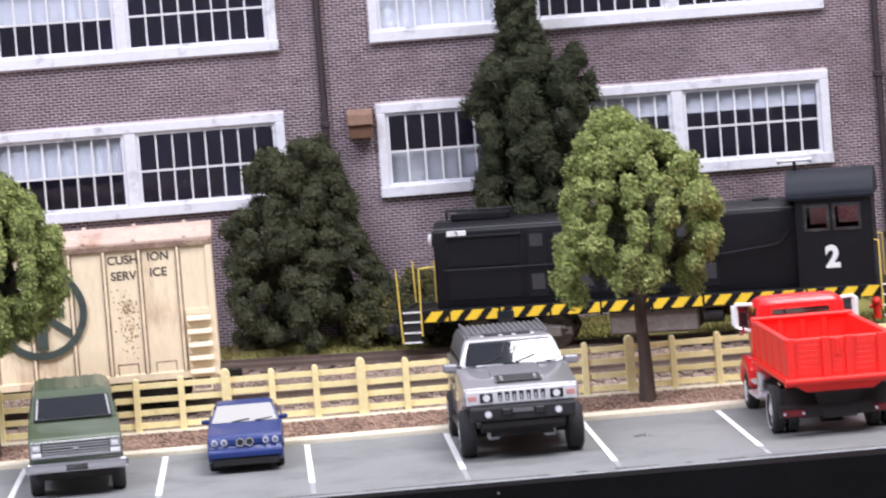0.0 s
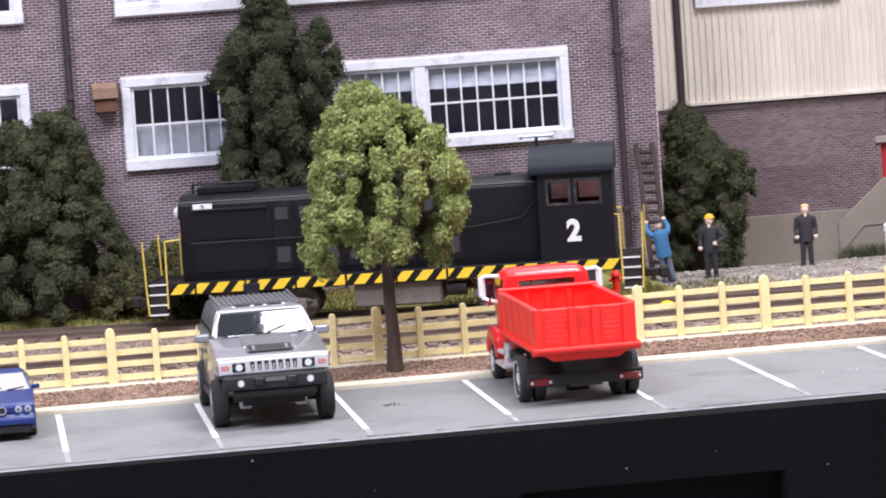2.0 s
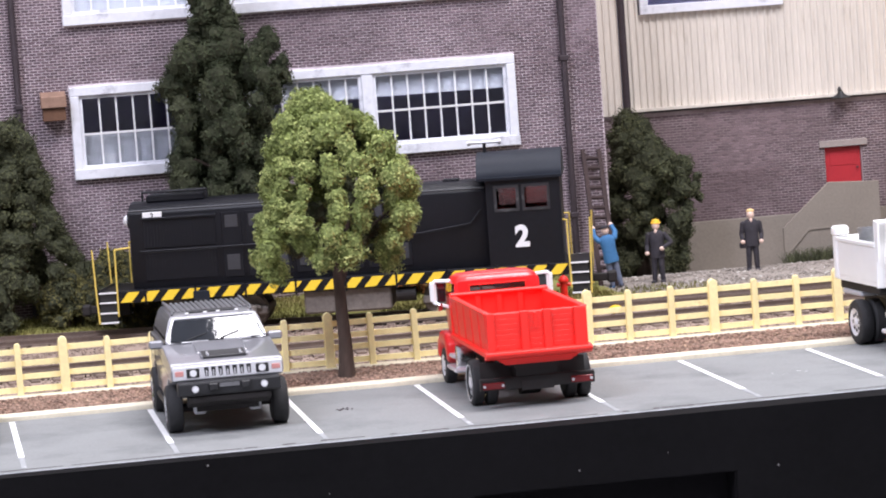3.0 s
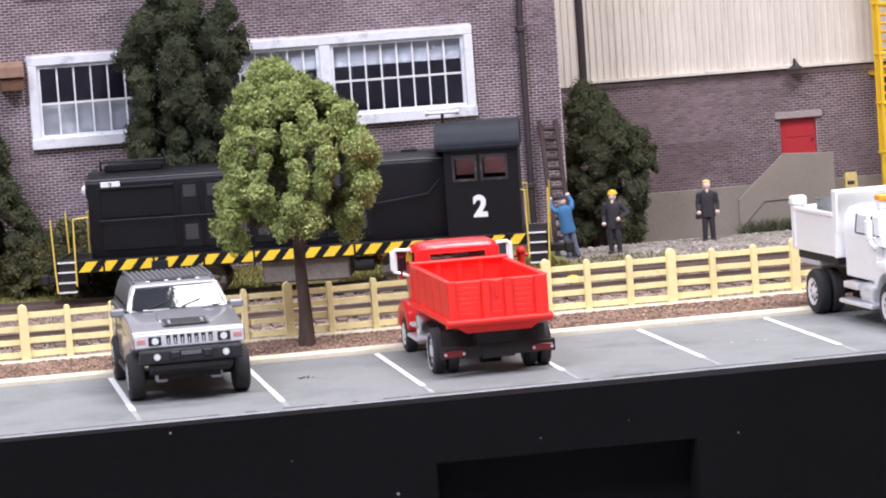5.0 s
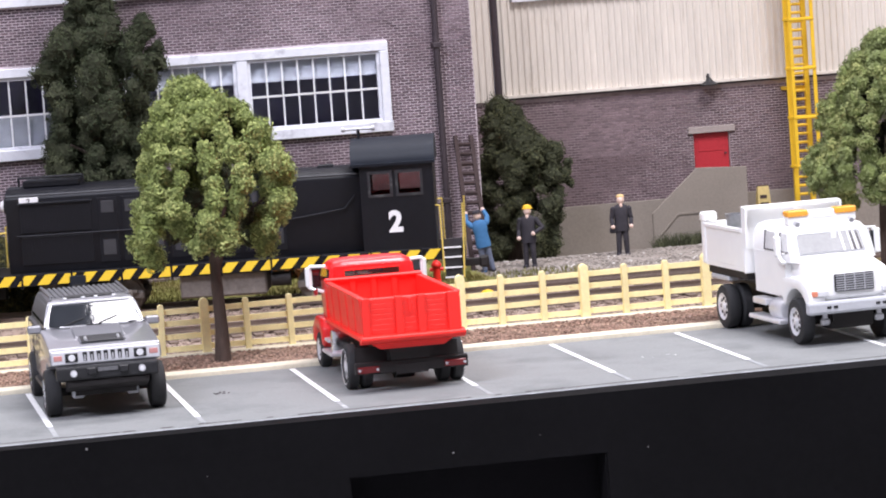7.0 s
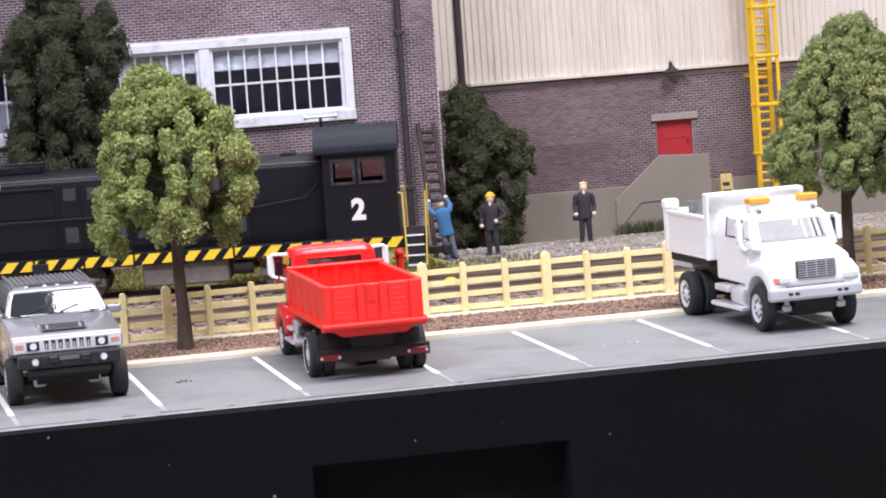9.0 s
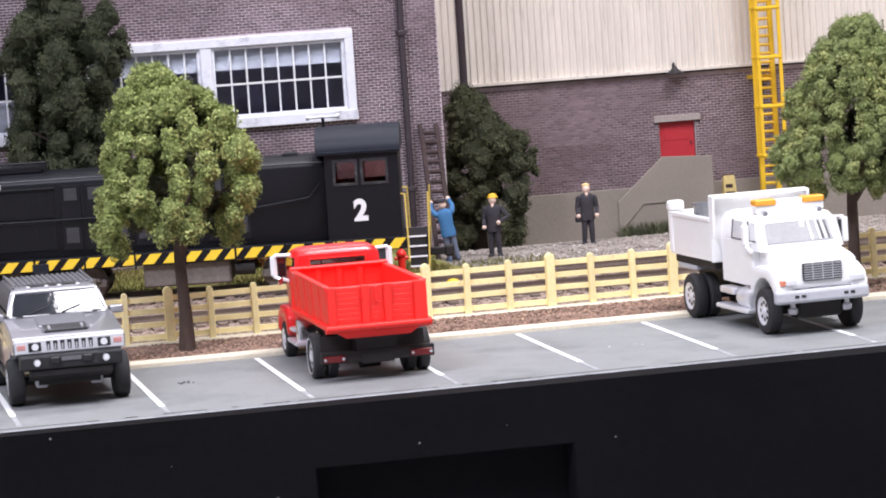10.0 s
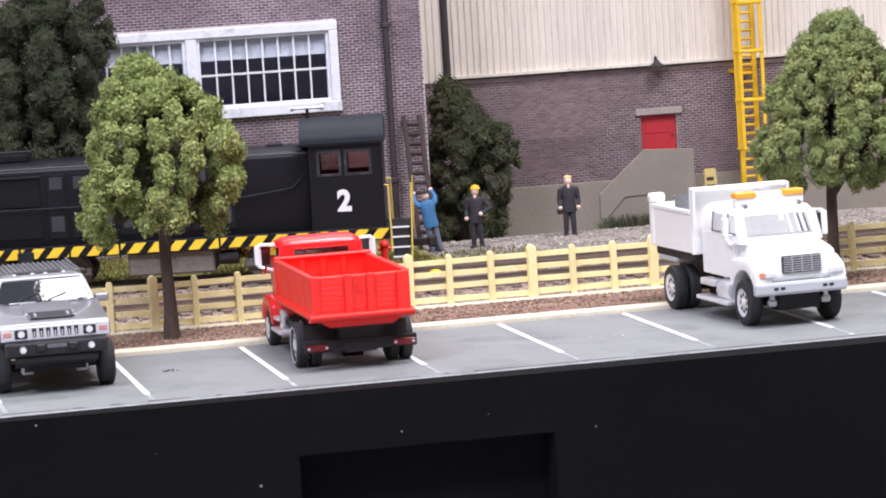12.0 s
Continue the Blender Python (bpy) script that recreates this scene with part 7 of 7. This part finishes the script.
def figurine(x, y, z, rz, label, top, legs, head, hat, arms, case=False, lean=0.0):
    """A painted model figure, one mesh: legs, coat, arms as given lines, head and headgear."""
    bm = bmesh.new()

    def mark(start, index):
        bm.faces.ensure_lookup_table()
        for f in bm.faces[start:]:
            f.material_index = index

    def limb(pts, r0, r1, index):
        s = len(bm.faces)
        k = len(pts) - 1
        bmesh.ops.create_icosphere(bm, subdivisions=1, radius=r0 * 1.02, matrix=Matrix.Translation(pts[0]))
        for i, (a, b) in enumerate(zip(pts, pts[1:])):
            ra, rb = r0 + (r1 - r0) * i / k, r0 + (r1 - r0) * (i + 1) / k
            cyl(bm, a, b, ra, rb, n=10)
            bmesh.ops.create_icosphere(bm, subdivisions=1, radius=rb * 1.02, matrix=Matrix.Translation(b))
        mark(s, index)

    for s in (-1, 1):
        limb([(s * 0.09, 0, 1.02), (s * 0.12, -0.02, 0.55), (s * 0.14, 0.02, 0.07)], 0.12, 0.08, 1)
        s0 = len(bm.faces)
        box(bm, s * 0.15 - 0.075, s * 0.15 + 0.075, -0.22, 0.10, 0.0, 0.10, bevel=0.03)
        mark(s0, 4)
    s0 = len(bm.faces)
    rings = []
    for zz, hw, hd in ((0.84, 0.25, 0.17), (0.95, 0.255, 0.175), (1.15, 0.235, 0.165), (1.35, 0.235, 0.16), (1.58, 0.27, 0.16), (1.70, 0.21, 0.13), (1.76, 0.09, 0.08)):
        rings.append([(hw * math.cos(a), hd * math.sin(a), zz) for a in [2 * math.pi * i / 14 for i in range(14)]])
    loft(bm, rings)
    mark(s0, 0)
    for pts in arms:
        limb(pts, 0.095, 0.065, 0)
        s0 = len(bm.faces)
        bmesh.ops.create_icosphere(bm, subdivisions=2, radius=0.078, matrix=Matrix.Translation(pts[-1]))
        mark(s0, 2)
    s0 = len(bm.faces)
    bmesh.ops.create_icosphere(bm, subdivisions=2, radius=0.145, matrix=Matrix.Translation((0, -0.02, 1.90)) @ Matrix.Diagonal((0.9, 1, 1.12, 1)))
    bmesh.ops.create_icosphere(bm, subdivisions=2, radius=0.075, matrix=Matrix.Translation((0, -0.085, 1.71)) @ Matrix.Diagonal((0.75, 0.9, 1.25, 1)))
    mark(s0, 2)
    s0 = len(bm.faces)
    lathe_ = [(2.00, 0.0), (1.99, 0.14), (2.04, 0.135), (2.075, 0.09), (2.095, 0.0)] if hat is not M_F_HAT else [(1.98, 0.0), (1.97, 0.18), (1.99, 0.18), (2.00, 0.155), (2.08, 0.125), (2.125, 0.0)]
    h = bmesh.new()
    lathe(h, lathe_, "z", (0, 0.01, 0), 14)
    me = bpy.data.meshes.new("tmp")
    h.to_mesh(me)
    h.free()
    bm.from_mesh(me)
    bpy.data.meshes.remove(me)
    mark(s0, 3)
    if case:
        s0 = len(bm.faces)
        box(bm, -0.42, -0.20, -0.10, 0.08, 0.78, 0.96, bevel=0.03)
        mark(s0, 4)
    me = mesh_from("figurine", bm, top, smooth=45)
    for m in (legs, head, hat, M_F_DARK):
        me.materials.append(m)
    ob = new("figurine", me)
    ob.matrix_basis = Matrix.Translation((x * CM, y * CM, z * CM)) @ Matrix.Rotation(math.radians(lean), 4, "Y") @ Matrix.Rotation(math.radians(rz), 4, "Z")
    return tagged(ob, label, "figurine", "painted figurines")


DOWN_L = [(-0.27, 0, 1.60), (-0.33, 0.02, 1.25), (-0.31, -0.14, 1.0)]
DOWN_R = [(0.27, 0, 1.60), (0.33, 0.02, 1.25), (0.31, -0.14, 1.0)]
figurine(9.95, 28.3, 0.03, 180, "painted figurine in blue jacket and jeans steadying a ladder", M_F_BLUE, M_F_DENIM, M_F_SKIN, M_F_DARK,
         [[(-0.26, 0, 1.60), (-0.36, -0.20, 1.78), (-0.30, -0.36, 2.02)], [(0.26, 0, 1.60), (0.36, -0.20, 1.78), (0.30, -0.36, 2.02)]], False, -9.0)
figurine(11.45, 28.7, 0.0, -25, "painted figurine in dark overalls and yellow hard hat", M_F_DARK, M_F_DARK, M_F_SKIN, M_F_HAT,
         [DOWN_L, [(0.27, 0, 1.60), (0.47, 0.02, 1.32), (0.20, -0.21, 1.15)]])
figurine(15.05, 30.2, -0.02, -10, "painted figurine in dark overalls carrying a small case", M_F_DARK, M_F_DARK, M_F_SKIN, M_F_HAIR, [DOWN_L, DOWN_R], True)

lad = thing("wooden_ladder", 9.75, 0, 0, 0, "dark weathered wooden ladder leaning on the brick wall", "ladder")
lad.matrix_basis = lad.matrix_basis @ pose(0, 0, 0, 0, 2.4, 0)
for s in (-1, 1):
    bm = bmesh.new()
    prism(bm, [(28.55, 0.05), (28.70, 0.05), (31.10, 4.42), (30.98, 4.46)], "x", s * 0.27 - 0.07, s * 0.27 + 0.07)
    part("stile", bm, M_LADDERWOOD, lad)
for k in range(13):
    u = 0.06 + k * 0.073
    part("rung", cyl(bmesh.new(), (-0.25, 28.62 + 2.42 * u, 0.05 + 4.38 * u), (0.25, 28.62 + 2.42 * u, 0.05 + 4.38 * u), 0.07, n=8), M_LADDERWOOD, lad)

M_LADDERYELLOW = mat("dull_yellow_paint", (0.52, 0.40, 0.16), 0.6, spread=0.2)
hyd = thing("fire_hydrant", 7.75, 26.2, 0.05, 0, "small red fire hydrant on the grass", "hydrant")
part("barrel", lathe(bmesh.new(), [(0.0, 0.0), (0.0, 0.17), (0.06, 0.17), (0.07, 0.12), (0.50, 0.12), (0.52, 0.17), (0.58, 0.17), (0.68, 0.10), (0.72, 0.0)], "z", (0, 0, 0), 16), M_REDPAINT, hyd, smooth=40)
part("outlet", cyl(bmesh.new(), (-0.22, 0, 0.42), (0.22, 0, 0.42), 0.065, n=10), M_REDPAINT, hyd)
part("cap_nut", cyl(bmesh.new(), (0, 0, 0.7), (0, 0, 0.80), 0.04, n=6), M_REDPAINT, hyd)

cover = thing("yellow_cover", 8.27, 21.0, 0.0, 0, "small domed yellow cover beside the rail", "cover")
part("dome", lathe(bmesh.new(), [(0.0, 0.0), (0.0, 0.26), (0.10, 0.24), (0.20, 0.14), (0.23, 0.0)], "z", (0, 0, 0), 14), M_YELLOW, cover, smooth=50)

stand = thing("folding_board", 20.95, 33.0, -0.25, 0, "small faded yellow folding A-board with dark unreadable writing", "A-board")
for lean, nm in ((-1, "front_leaf"), (1, "back_leaf")):
    leaf = part(nm, S([(-0.30, lean * 0.34, 0.0), (0.30, lean * 0.34, 0.0), (0.20, lean * 0.05, 1.95), (-0.20, lean * 0.05, 1.95)], 0.03), M_LADDERYELLOW, stand)
    if lean < 0:
        for k in range(4):
            z = 0.75 + k * 0.26
            y = -0.34 + 0.29 * z / 1.95 - 0.045
            part("writing_bar", prism(bmesh.new(), [(-0.15, z), (0.15 - 0.05 * (k % 2), z), (0.15 - 0.05 * (k % 2), z + 0.12), (-0.15, z + 0.12)], "y", y, y + 0.02), M_LADDERWOOD, leaf)
part("hinge", cyl(bmesh.new(), (-0.2, 0, 1.96), (0.2, 0, 1.96), 0.04, n=8), M_LADDERWOOD, stand)

# ---- bricks last ----
brickwork(wall_main, -24, 10.47, -0.3, 15.0, Y1, [(a, b, c, d) for a, b, c, d, _ in WINDOWS], (3.0, 7.6, 1.6, 4.8), 61, M_BRICK)
brickwork(wall_back, 10.54, 32, 1.22, 5.15, Y2, [(DOOR[0], DOOR[1], DOOR[2], DOOR[3] + 0.1)], (15, 19.5, 1.3, 4.9), 62, M_SHEDBRICK)
